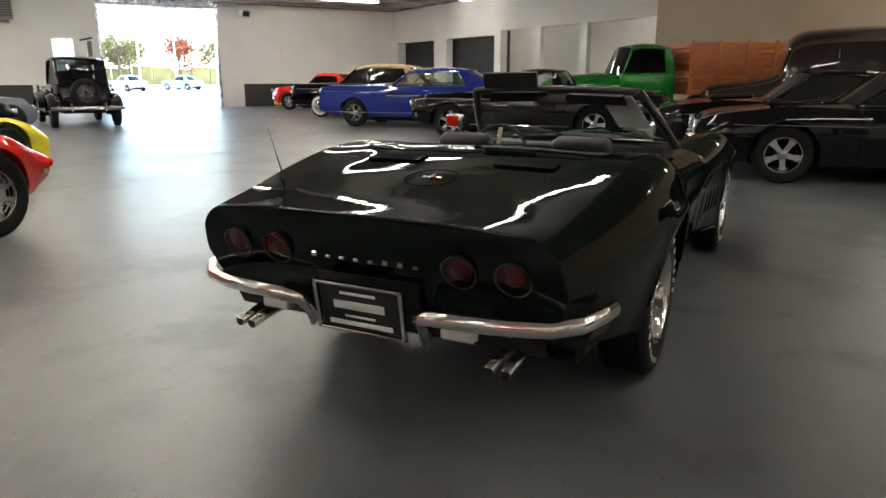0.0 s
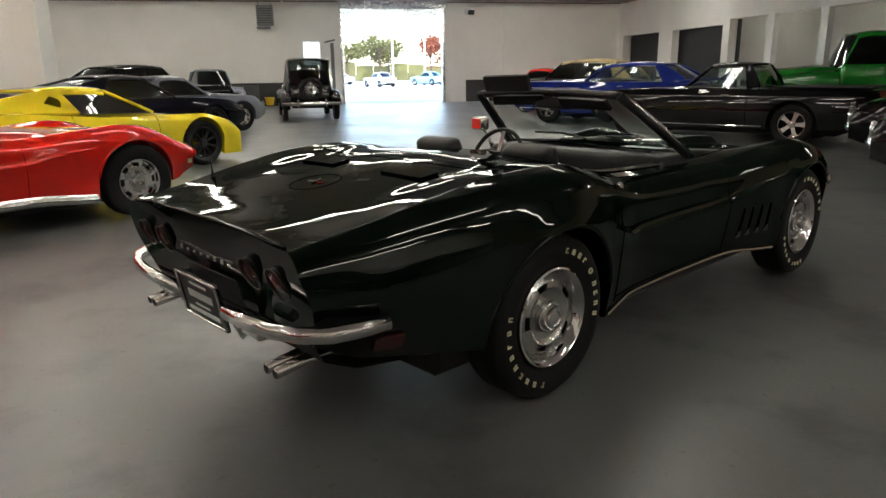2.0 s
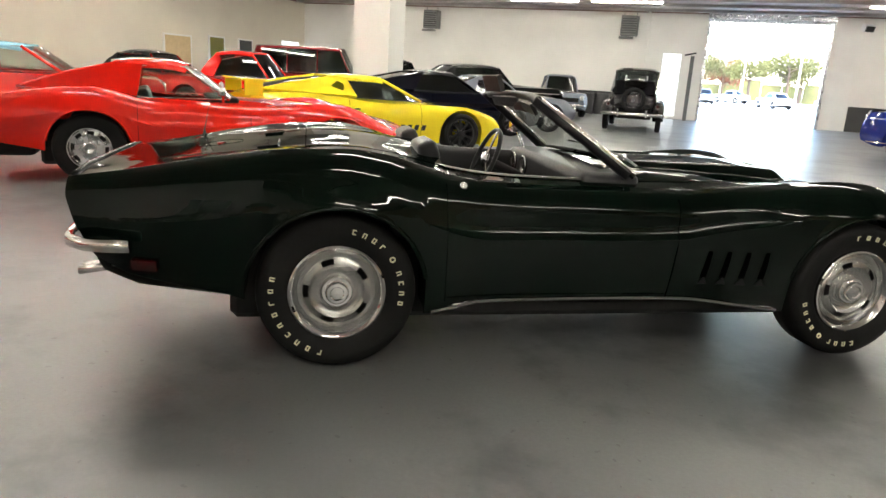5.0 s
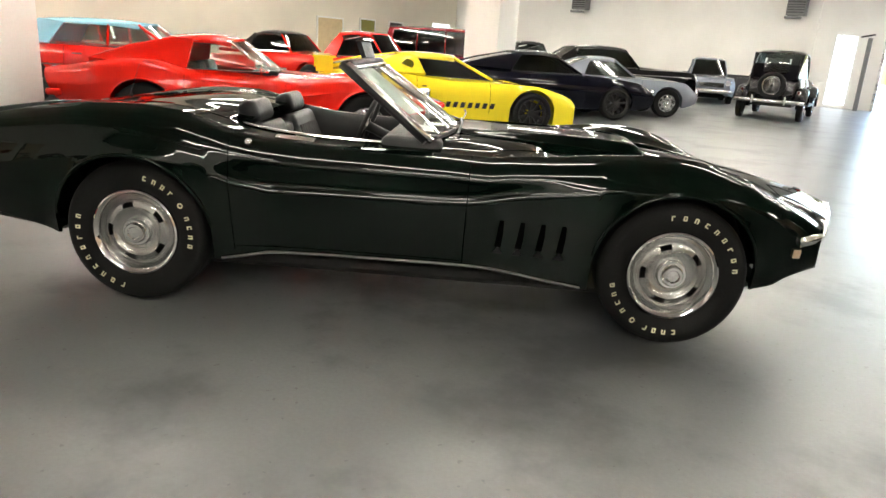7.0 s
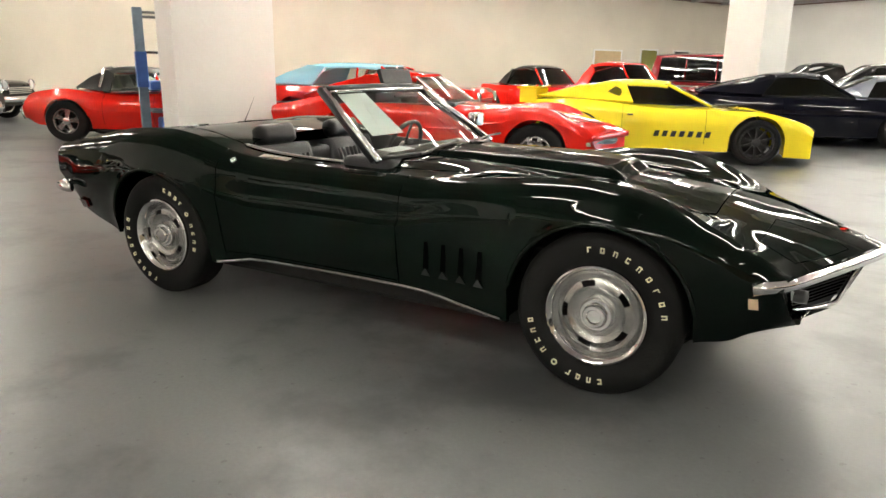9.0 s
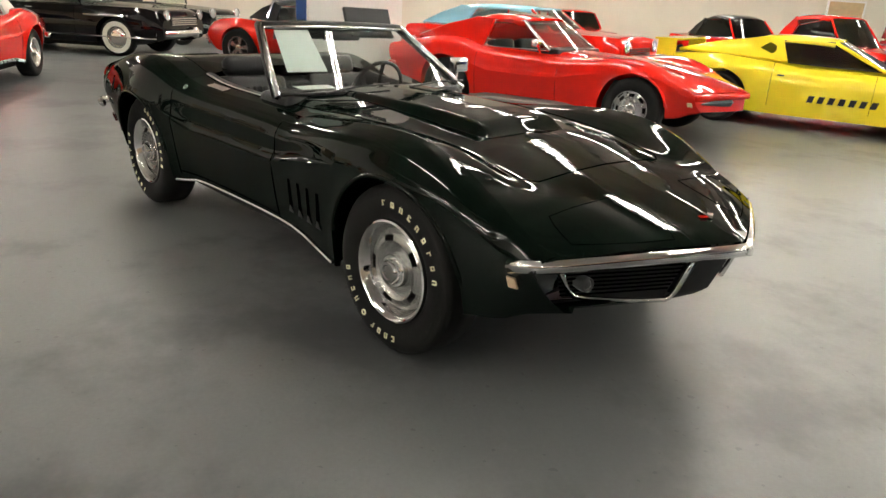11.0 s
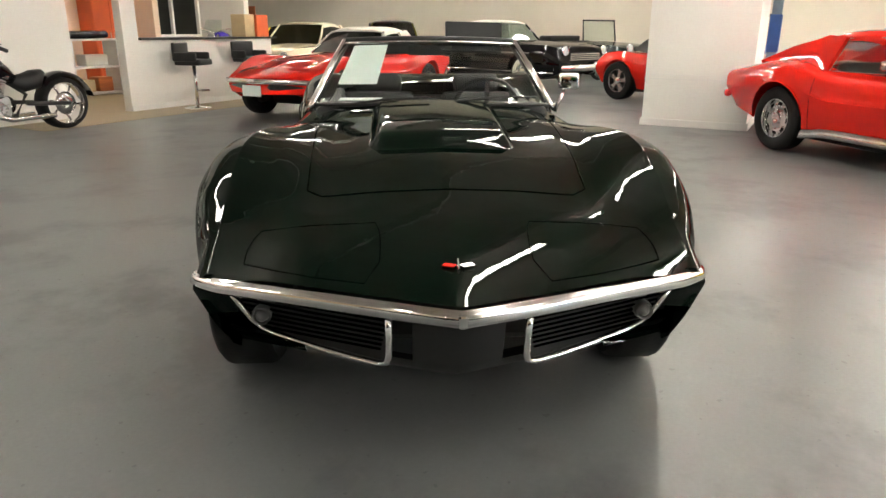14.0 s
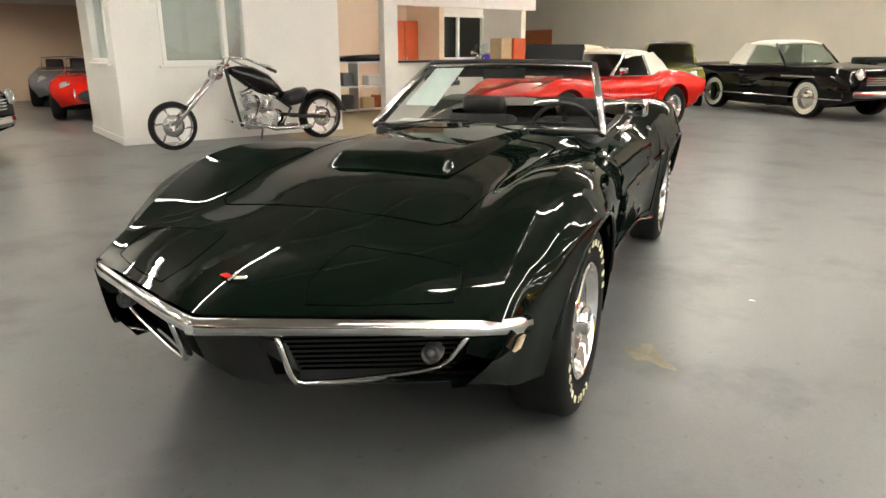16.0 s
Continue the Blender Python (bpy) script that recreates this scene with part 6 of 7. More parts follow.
for s in (1, -1):
    part("side_window", panel([vk.flank(-0.05, 1.28, s, 0.006), vk.flank(0.56, 1.28, s, 0.006), vk.flank(0.48, 1.64, s, 0.006), vk.flank(0.0, 1.64, s, 0.006)][:: 1 if s < 0 else -1], 0.01), "darkglass", van)
    part("door_gap", tube([vk.flank(-0.1, 1.7 - 0.12 * i, s, 0.002) for i in range(11)], 0.005, 5), "black", van)
    for ax in (-1.35, 1.45):
        put_wheel(van, "truck", ax, s * 0.74, 0.36, 0.19)
    bm = bmesh.new()
    ring = []
    for i in range(15):
        t = math.pi * (0.0 + 0.95 * i / 14)
        ring.append([bm.verts.new((1.45 + 0.48 * math.cos(t), s * y, 0.36 + (0.46 + dr) * math.sin(t))) for y, dr in ((0.45, 0.0), (0.58, 0.04), (0.80, 0.03), (0.88, -0.04))])
    for a, b in zip(ring, ring[1:]):
        for j in range(3):
            bm.faces.new((a[j], a[j + 1], b[j + 1], b[j]))
    part("fender", bm, "brown", van, "", True)
    lamp(van, "headlight", 1.98, s * 0.58, 0.88, 0.10)
    part("rub_strip", tube([vk.flank(-2.2 + 0.28 * i, 1.15, s, 0.004) for i in range(10)], 0.010, 5), "chrome", van)
part("windscreen", panel([(0.76, -0.60, 1.34), (0.76, 0.60, 1.34), (0.66, 0.56, 1.72), (0.66, -0.56, 1.72)], 0.01), "darkglass", van)
part("underbody", box(-2.1, 1.9, -0.5, 0.5, 0.3, 0.5), "under", van)
bumper(van, [(2.28, -0.8, 0.5), (2.34, 0, 0.5), (2.28, 0.8, 0.5)], 0.04, 1.3)

# the far left group, behind the red and yellow coupes
LOW = scaled(FIF, 0.9, 0.95, 0.92)
LOWCAB = dict(wf=(0.85, 0.68, 0.95), wt=(0.36, 0.58, 1.28), rt=(-1.1, 0.56, 1.27), rb=(-1.95, 0.64, 0.94), ct=(-0.75, 0.59, 1.25), cb=(-0.95, 0.73, 0.92), b=(-0.1,), crown=0.05, bow_front=0.2)
duo = block_car("hardtop_car", placed(-5.82, 7.95, 13), "red fifties hardtop with a pale blue roof", LOW, (-1.28, 1.33), 0.39, "red", "five", 0.74, 0.335, 0.2, cab=LOWCAB, roof="lightblue", pane="glass")
lk = Skin(LOW)
flank_lines(duo, lk, (-0.7, 0.6), (), ((-2.0, 2.0, 0.62, 0.012),), "chrome", (-0.5, 0.8))
finish(duo, lk, 2.2, -2.3, 0.85, 0.88, 0.80, [(0.66, 0.78, 0.09)], [(0.7, 0.74, 0.06)], "chrome", True, 0.44, 0.46)
seats(duo, (-0.1, -0.9), 0.55, 0.45, "vinyl", 0.36, 0.6)
small_car(placed(-8.6, 12.9, -40), "red coupe against the far wall", "red", None, dict(SMALLCAB, wt=(0.1, 0.5, 1.26), rt=(-0.75, 0.5, 1.25)), "five")
small_car(placed(-4.9, 14.6, -25), "black and red low coupe with a tinted roof", "red", "blackpaint", dict(SMALLCAB, quarter="blackpaint", crown=0.09), "five")
small_car(placed(-2.6, 14.4, -20), "red sixties coupe behind the yellow one", "red", None, dict(SMALLCAB, wt=(0.1, 0.5, 1.44), rt=(-0.75, 0.5, 1.43)), "five")
suv = block_car("wagon", placed(-0.7, 18.9, -10), "dark red square-backed wagon with a pale waistline", simple_curves(-2.3, 2.2, 0.92, 1.05, 1.0, 1.02, 0.9, 1.0), (-1.3, 1.3), 0.4, "darkred", "five", 0.74, 0.36, 0.22, cab=dict(wf=(0.7, 0.7, 1.05), wt=(0.35, 0.66, 1.78), rt=(-2.1, 0.66, 1.76), rb=(-2.25, 0.70, 1.05), ct=(-1.95, 0.67, 1.74), cb=(-2.0, 0.74, 1.04), b=(-0.3, -1.2), crown=0.03))
flank_lines(suv, Skin(simple_curves(-2.3, 2.2, 0.92, 1.05, 1.0, 1.02, 0.9, 1.0)), (-0.4, 0.6), (), ((-2.2, 2.1, 0.9, 0.02),))

# red roadster with a black top and a chrome hoop
RCV = {
    "zc": [(-1.95, 0.62), (-1.88, 0.72), (-1.5, 0.83), (-0.9, 0.84), (0.5, 0.84), (1.2, 0.80), (1.7, 0.70), (1.95, 0.58), (2.0, 0.50)],
    "zr": [(-1.95, 0.60), (-1.88, 0.70), (-1.5, 0.82), (-1.15, 0.85), (-0.8, 0.80), (-0.3, 0.745), (0.3, 0.75), (0.8, 0.80), (1.2, 0.81), (1.6, 0.73), (1.92, 0.58), (2.0, 0.48)],
    "yr": [(-1.95, 0.36), (-1.8, 0.50), (-1.15, 0.66), (-0.3, 0.58), (0.3, 0.58), (1.2, 0.64), (1.7, 0.56), (2.0, 0.36)],
    "yb": [(-1.95, 0.48), (-1.8, 0.64), (-1.5, 0.78), (-1.15, 0.85), (-0.7, 0.80), (-0.2, 0.73), (0.4, 0.74), (0.9, 0.80), (1.2, 0.82), (1.6, 0.75), (1.9, 0.58), (2.0, 0.46)],
    "zb": [(-1.95, 0.52), (-1.15, 0.54), (0, 0.48), (1.2, 0.52), (2.0, 0.45)],
    "zs": [(-1.95, 0.36), (-1.6, 0.26), (0, 0.20), (1.5, 0.22), (2.0, 0.32)],
    "ys": [(-1.95, 0.40), (-1.6, 0.62), (-1.0, 0.70), (0, 0.66), (1.0, 0.70), (1.6, 0.62), (2.0, 0.40)],
}


def roadster(m, label, mat, cab=None):
    car = block_car("roadster", m, label, RCV, (-1.13, 1.16), 0.37, mat, "five", 0.70, 0.335, 0.23, cab=cab, roof="vinyl", pane="glass")
    k = Skin(RCV)
    flank_lines(car, k, (-0.55, 0.25))
    for s in (1, -1):
        lamp(car, "headlight", 1.80, s * 0.50, 0.62, 0.085)
        lamp(car, "tail_lamp", -1.86, s * 0.48, 0.60, 0.045, "redlens", "chrome", -1)
        part("overrider", tube([(2.02, s * 0.35, 0.32), (2.08, s * 0.35, 0.45), (2.0, s * 0.35, 0.56)], 0.018, 8), "chrome", car, "", True)
        part("overrider", tube([(-1.96, s * 0.4, 0.34), (-2.02, s * 0.4, 0.48), (-1.96, s * 0.4, 0.60)], 0.018, 8), "chrome", car, "", True)
        for a in (-1.13, 1.16):
            part("arch_lip", tube([k.flank(a + 0.37 * math.cos(math.pi * (0.06 + 0.88 * i / 20)), 0.335 + 0.37 * math.sin(math.pi * (0.06 + 0.88 * i / 20)), s, -0.002) for i in range(21)], 0.014, 6), mat, car, "", True)
    part("grille", lathe([(0.0, 0.03), (0.20, 0.02), (0.24, 0.0)], 24, "x", (0, 0, 0)), "black", car, "oval dark grille mouth", True, pose(2.0, 0, 0.44) @ Matrix.Diagonal((1, 1.3, 0.55, 1)))
    part("cockpit_opening", box(-0.62, 0.28, -0.50, 0.50, 0.78, 0.855, 0.03, 2), "vinyl", car, "", True)
    seats(car, (-0.25,), 0.80, 0.32, "vinyl", 0.27, 0.40)
    part("windscreen_frame", tube([(0.36, -0.55, 0.82), (0.26, -0.52, 1.10), (0.28, 0, 1.12), (0.26, 0.52, 1.10), (0.36, 0.55, 0.82)], 0.014, 8), "chrome", car, "", True)
    return car


rd = roadster(placed(-8.45, 4.95, 33), "red roadster with a black soft top and chrome hoop", "red", dict(wf=(0.36, 0.55, 0.82), wt=(0.26, 0.50, 1.10), rt=(-0.50, 0.48, 1.14), rb=(-1.02, 0.50, 0.86), ct=(-0.40, 0.50, 1.10), cb=(-0.46, 0.56, 0.80), quarter="vinyl", crown=0.07))
part("roll_hoop", tube([(-0.62, -0.60, 0.88), (-0.55, -0.50, 1.18), (-0.55, -0.2, 1.20), (-0.75, -0.15, 0.92)], 0.024, 8), "chrome", rd)
# white-topped black two-seater, and others at the far wall
TB = simple_curves(-2.3, 2.25, 0.90, 0.92, 0.90, 0.96, 0.84, 0.94, 0.24, 0.55, -0.9, 0.08, 0.08)
tb = block_car("hardtop_car", placed(-12.76, 2.11, 40), "black two-seat hardtop with a white roof and whitewall tyres", TB, (-1.3, 1.3), 0.40, "blackpaint", "ww", 0.74, 0.35, 0.19, cab=dict(wf=(0.52, 0.66, 0.94), wt=(0.12, 0.56, 1.33), rt=(-0.72, 0.55, 1.33), rb=(-1.12, 0.62, 0.94), ct=(-0.42, 0.58, 1.31), cb=(-0.50, 0.72, 0.92), crown=0.06, quarter="whitetop"), roof="whitetop", pane="glass")
finish(tb, Skin(TB), 2.25, -2.3, 0.84, 0.94, 0.80, [(0.66, 0.80, 0.09)], [(0.70, 0.78, 0.07)], "chrome", True, 0.46, 0.50)
flank_lines(tb, Skin(TB), (-0.6, 0.5), (), ((0.7, 1.5, 0.74, 0.02), (-2.2, 2.1, 0.36, 0.012)), "chrome", (-0.42, 0.82))
seats(tb, (-0.3,), 0.55, 0.45)
part("continental_guard", lathe([(0.11, 0.0), (0.11, 0.04), (0.0, 0.05)], 16, "x"), "chrome", tb, "", True, pose(2.30, 0.35, 0.46))
jeep = thing("open_roadster", placed(-15.4, 4.7, 30), "black vintage roadster with an upright windscreen", "car", "parked cars")
part("body", body_mesh(SMALL, (-1.2, 1.24), 0.37, open_x=(-0.9, 0.5), yi=0.5), "blackpaint", jeep, "", True)
part("windscreen_frame", tube([(0.45, -0.58, 0.92), (0.38, -0.56, 1.44), (0.38, 0.56, 1.44), (0.45, 0.58, 0.92)], 0.022, 8), "black", jeep)
part("windscreen", panel([(0.45, -0.56, 0.94), (0.45, 0.56, 0.94), (0.38, 0.54, 1.42), (0.38, -0.54, 1.42)], 0.006), "glass", jeep)
part("folded_top", box(-1.35, -0.85, -0.55, 0.55, 0.9, 1.05, 0.05, 2), "vinyl", jeep, "", True)
underside(jeep, -2, 2, 0.5)
for ax in (-1.2, 1.24):
    for s in (1, -1):
        put_wheel(jeep, "wire", ax, s * 0.72, 0.33, 0.16)
for s in (1, -1):
    lamp(jeep, "headlight", 1.98, s * 0.5, 0.78, 0.11)
seats(jeep, (-0.2,), 0.5, 0.5)
finish(jeep, None, 2.0, -2.0, 0.82, 0.8, 0.68)
small_car(placed(-11.95, -2.35, -18), "cream sixties coupe behind the counter", "cream", "cream", dict(SMALLCAB, quarter="cream", wt=(0.1, 0.5, 1.28), rt=(-0.75, 0.5, 1.26)), "five")
small_car(placed(-14.6, -0.5, 5), "olive and black coupe near the far wall", "olive", "vinyl", dict(SMALLCAB, quarter="vinyl", wt=(0.1, 0.5, 1.34), rt=(-0.75, 0.5, 1.33)), "five")
small_car(placed(-14.4, -3.0, -10), "yellow coupe with a black roof near the far wall", "yellow", "vinyl", dict(SMALLCAB, quarter="vinyl", wt=(0.1, 0.5, 1.22), rt=(-0.75, 0.5, 1.20)), "five")
roadster(placed(-9.3, -14.4, 50), "polished silver roadster in the far bay", "greypaint")
roadster(placed(-7.3, -11.1, 47), "red roadster in the far bay", "red")
small_car(placed(-1.03, -8.62, 118), "black coupe parked beside the office corner", "blackpaint", None, SMALLCAB, "five")

# ---- columns, office, fittings of the hall ----
slab("column_1", [(-7.25, -6.34, 11.42, 12.30, 0, H)], "wall", "square white painted column", "column")
slab("column_2", [(-7.6, -6.3, -0.26, 1.05, 0, H)], "wall", "broad white boxed column", "column")
slab("baseboard_1", [(-7.62, -6.28, -0.28, 1.07, 0, 0.09), (-7.606, -6.294, -0.266, 1.056, 0.60, 0.612), (-7.606, -6.294, -0.266, 1.056, 0.655, 0.661)], "trim", "white skirting and thin rails round the boxed column", "baseboard")
OW = -7.3
slab("wall_office", [
    (-0.30, 0.3, OW - 0.16, OW, 0, H), (-3.0, -1.52, OW - 0.16, OW, 0, H), (-1.52, -0.30, OW - 0.16, OW, 0, 1.05), (-1.52, -0.30, OW - 0.16, OW, 2.35, H),
], "wall", "white office partition with a window opening", "wall")
slab("wall_office_side", [
    (0.14, 0.3, -7.60, OW - 0.16, 0, H), (0.14, 0.3, -8.75, -7.60, 0, 1.08), (0.14, 0.3, -8.75, -7.60, 2.35, H), (0.14, 0.3, -9.5, -8.75, 0, H),
], "wall", "white side wall of the office with a window opening", "wall")
slab("wall_header", [
    (-4.1, -3.0, OW - 0.16, OW, 2.02, H), (-7.2, -4.1, OW - 0.16, OW, 1.95, H), (-4.1, -3.84, OW - 0.16, OW, 0, 2.02),
], "wall", "long white header over the doorway and the counter", "wall")
slab("wall_counter", [(-7.0, -4.1, OW - 0.16, OW, 0, 1.03)], "wall", "white panelled front of the reception counter", "wall")
slab("countertop", [(-7.1, -4.1, OW - 0.50, OW + 0.06, 1.03, 1.065)], "black", "black laminate counter top", "countertop")
slab("baseboard_2", [(-3.0, 0.32, OW, OW + 0.018, 0, 0.10), (0.3, 0.318, -9.5, OW, 0, 0.10), (-7.0, -3.84, OW, OW + 0.018, 0, 0.08)], "trim", "white skirting along the office", "baseboard")
slab("floor_office", [(-9.5, -1.9, -14.0, -6.45, 0.0, 0.004)], "palewood", "tan plank flooring at the reception", "floor")
slab("wall_salmon", [(-8.0, U1, -18.7, -18.5, 0, 2.6)], "wallwarm", "salmon painted back wall of the low bay", "wall")
slab("ceiling_low", [(0.30, U1, -18.5, -9.5, 2.40, 2.5), (-8.0, 0.30, -18.5, -13.2, 2.40, 2.5), (-2.9, 0.30, -13.2, -10.15, 2.40, 2.5)], "white", "white lowered ceiling of the far bay", "ceiling")
slab("wall_fascia", [(0.302, U1, -9.62, -9.5, 2.28, H)], "wall", "white fascia above the far bay", "wall")
slab("wall_office_back", [(-8.2, -3.0, -13.2, -13.05, 0, H), (-8.2, -8.05, -13.05, -11.6, 0, H)], "wallwarm", "warm cream inner wall of the office", "wall")
slab("wall_office_room", [(-2.9, 0.13, -10.15, -10.0, 0, H), (-3.0, -2.9, -10.15, -7.47, 0, H)], "greywall", "grey inner walls of the office room", "wall")
slab("wall_office_inner", [(-9.9, -9.75, -13.0, -10.5, 0, 2.4), (-9.75, -8.2, -12.1, -12.0, 0, 1.0), (-9.75, -8.2, -12.1, -12.0, 2.1, 2.4)], "wall", "white inner partition with a window", "wall")


def framed(name, u0, u1, v0, v1, z0, z1, label, pane="glass", mull=(), along="u"):
    """A window in a wall opening: frame, sill and panes."""
    w = thing(name, hall((u0 + u1) / 2, (v0 + v1) / 2, z0), label, "window", "", "structure")
    a = (u1 - u0) / 2 if along == "u" else (v1 - v0) / 2
    h = z1 - z0
    turn = pose(0, 0, 0, 0, 0, 0 if along == "u" else 90)
    t = 0.055
    bm = bmesh.new()
    for x0, x1, y0, y1 in ((-a, a, 0, t), (-a, a, h - t, h), (-a, -a + t, t, h - t), (a - t, a, t, h - t)):
        add_box(bm, x0, x1, -0.10, 0.10, y0, y1, 0.006)
    for mx in mull:
        add_box(bm, mx - 0.03, mx + 0.03, -0.09, 0.09, t, h - t, 0.006)
    part("window_frame", bm, "trim", w, "", False, turn)
    part("window_sill", box(-a - 0.05, a + 0.05, -0.14, 0.14, -0.04, 0.0, 0.008), "trim", w, "", False, turn)
    xs = [-a + t] + list(mull) + [a - t]
    for x0, x1 in zip(xs, xs[1:]):
        part("pane", box(x0, x1, -0.004, 0.004, t, h - t), pane, w, "", False, turn)
    return w


framed("window_1", -1.52, -0.30, OW - 0.16, OW, 1.05, 2.35, "white framed office window with one wide and one narrow pane", "glass", (-0.28,))
framed("window_2", 0.14, 0.3, -8.75, -7.60, 1.08, 2.35, "white framed side window of the office", "glass", (), "v")
framed("window_3", -9.75, -8.2, -12.1, -12.0, 1.0, 2.1, "inner office window with dark reflections", "darkglass", (0.05,))

# reception furniture
def bar_stool(m, turn):
    st = thing("bar_stool", m @ pose(0, 0, 0, 0, 0, turn), "black padded bar stool on a chrome pedestal", "stool", "stools at the counter")
    part("base", lathe([(0.20, 0.0), (0.20, 0.012), (0.06, 0.03), (0.03, 0.05), (0.0, 0.05)], 32, "z"), "chrome", st, "", True)
    part("pedestal", tube([(0, 0, 0.03), (0, 0, 0.66)], 0.028, 12), "chrome", st, "", True)
    part("footrest", tube([(0.02, 0.0, 0.28), (0.16, -0.12, 0.28), (0.22, 0.0, 0.28), (0.16, 0.12, 0.28), (0.02, 0, 0.28)], 0.011, 8), "chrome", st, "", True)
    part("seat", box(-0.21, 0.21, -0.22, 0.22, 0.66, 0.75, 0.035, 3), "vinyl", st, "", True)
    bm = bmesh.new()
    add_box(bm, -0.235, -0.18, -0.22, 0.22, 0.72, 1.0, 0.025, None, 2)
    for s in (-1, 1):
        add_box(bm, -0.2, 0.16, s * 0.215 - 0.025, s * 0.215 + 0.025, 0.72, 0.85, 0.02, None, 2)
    part("backrest", bm, "vinyl", st, "", True)
    return st


bar_stool(hall(-4.7, -6.85), 110)
bar_stool(hall(-6.0, -6.9), 80)
sh = thing("shelf_unit", hall(-4.75, -10.0), "white open shelf unit with boxes and papers", "shelf")
for z in (0.04, 0.50, 0.98):
    part("shelf", box(-0.9, 0.9, -0.2, 0.2, z, z + 0.035, 0.004), "white", sh)
for x in (-0.9, 0.0, 0.87):
    part("upright", box(x, x + 0.03, -0.2, 0.2, 0, 1.0, 0.004), "white", sh)
for x0, x1, z0, z1, y, mat, nm in ((-0.75, -0.45, 0.085, 0.34, 0.05, "wood", "storage_box"), (-0.38, -0.1, 0.085, 0.30, 0.05, "tantop", "storage_box"), (0.1, 0.5, 0.085, 0.36, 0.05, "dark", "storage_box"), (-0.7, -0.25, 0.545, 0.74, 0.05, "white", "printer"), (0.1, 0.34, 0.545, 0.80, 0.05, "greyfix", "binder_row"), (0.4, 0.75, 0.545, 0.68, 0.05, "paper", "paper_stack")):
    ob = part(nm, box(x0, x1, -0.14, 0.14, z0, z1, 0.012), mat, None, "", False, hall(-4.75, -10.0))
    tagged(ob, {"storage_box": "cardboard-coloured storage box on the shelf", "printer": "white desk printer on the shelf", "binder_row": "grey ring binders on the shelf", "paper_stack": "stack of white paper on the shelf"}[nm], "box" if nm == "storage_box" else nm.split("_")[0])
mc = part("model_car", body_mesh(scaled(simple_curves(-2.3, 2.25, 0.93, 0.92, 0.86, 0.84, 0.66, 0.86), 0.235, 0.22, 0.20), (), 0.05, n=24), "darkblue", None, "", True, hall(-4.95, -10.0, 0.97))
tagged(mc, "dark blue display model car on top of the shelf", "model car")
cab_ = thing("cabinet", hall(-7.62, -12.77), "orange-red tall cabinet behind the counter", "cabinet")
part("carcass", box(-0.42, 0.42, -0.25, 0.25, 0, 1.95, 0.01), "orange", cab_)
for s in (-1, 1):
    dr = part("door", box(min(0.005 * s, 0.41 * s), max(0.005 * s, 0.41 * s), 0.25, 0.27, 0.05, 1.92, 0.006), "orange", cab_)
    part("handle", box(s * 0.05 - 0.01, s * 0.05 + 0.01, 0.27, 0.295, 0.9, 1.1, 0.004), "chrome", dr)
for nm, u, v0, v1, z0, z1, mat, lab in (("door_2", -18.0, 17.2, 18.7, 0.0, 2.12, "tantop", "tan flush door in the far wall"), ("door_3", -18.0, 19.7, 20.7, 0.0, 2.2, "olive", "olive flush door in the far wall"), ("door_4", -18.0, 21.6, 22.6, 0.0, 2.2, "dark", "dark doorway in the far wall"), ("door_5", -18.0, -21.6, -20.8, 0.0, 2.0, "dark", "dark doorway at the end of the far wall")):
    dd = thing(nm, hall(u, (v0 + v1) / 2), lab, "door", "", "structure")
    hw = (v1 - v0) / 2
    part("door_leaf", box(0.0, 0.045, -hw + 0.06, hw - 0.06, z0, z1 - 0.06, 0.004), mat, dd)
    bm = bmesh.new()
    for y0, y1, a_, b_ in ((-hw, -hw + 0.06, 0, z1), (hw - 0.06, hw, 0, z1), (-hw + 0.06, hw - 0.06, z1 - 0.06, z1)):
        add_box(bm, 0.0, 0.06, y0, y1, a_, b_, 0.004)
    part("door_frame", bm, "trim", dd)
    part("door_handle", tube([(0.045, hw - 0.14, 1.0), (0.10, hw - 0.14, 1.0), (0.10, hw - 0.26, 1.0)], 0.012, 8), "chrome", dd)
bd = thing("notice_board", hall(-17.97, -18.5, 1.1), "plain varnished wooden board on the far wall", "board")
part("board", box(0, 0.03, -0.8, 0.8, 0, 0.9, 0.006), "wood", bd)
wl = thing("window_4", hall(-18.0, 25.6, 1.65), "bright frosted window high in the far wall", "window", "", "structure")
part("pane", box(0.0, 0.02, -0.7, 0.7, 0.0, 0.65), "glowpane", wl)
part("window_frame", tube([(0.02, -0.72, -0.02), (0.02, 0.72, -0.02), (0.02, 0.72, 0.67), (0.02, -0.72, 0.67)], 0.03, 4, None, True), "trim", wl)

# the roll-up door, its guides, hood and drum, wainscot and wall fittings
dd = thing("door_1", hall((D0 + D1) / 2, V1 - 0.06, 0), "open roll-up door with steel guides and hood", "door", "", "structure")
half = (D1 - D0) / 2
for s in (-1, 1):
    part("guide_rail", box(min(s * half, s * (half + 0.10)), max(s * half, s * (half + 0.10)), -0.05, 0.055, 0, DH + 0.1, 0.008), "alu", dd)
part("hood", box(-half - 0.12, half + 0.12, -0.32, 0.055, DH - 0.02, DH + 0.28, 0.03), "alu", dd)
for k in range(4):
    part("curtain_slat", box(-half + 0.01, half - 0.01, 0.0, 0.03, DH - 0.30 + 0.072 * k, DH - 0.235 + 0.072 * k, 0.006), "alu", dd)
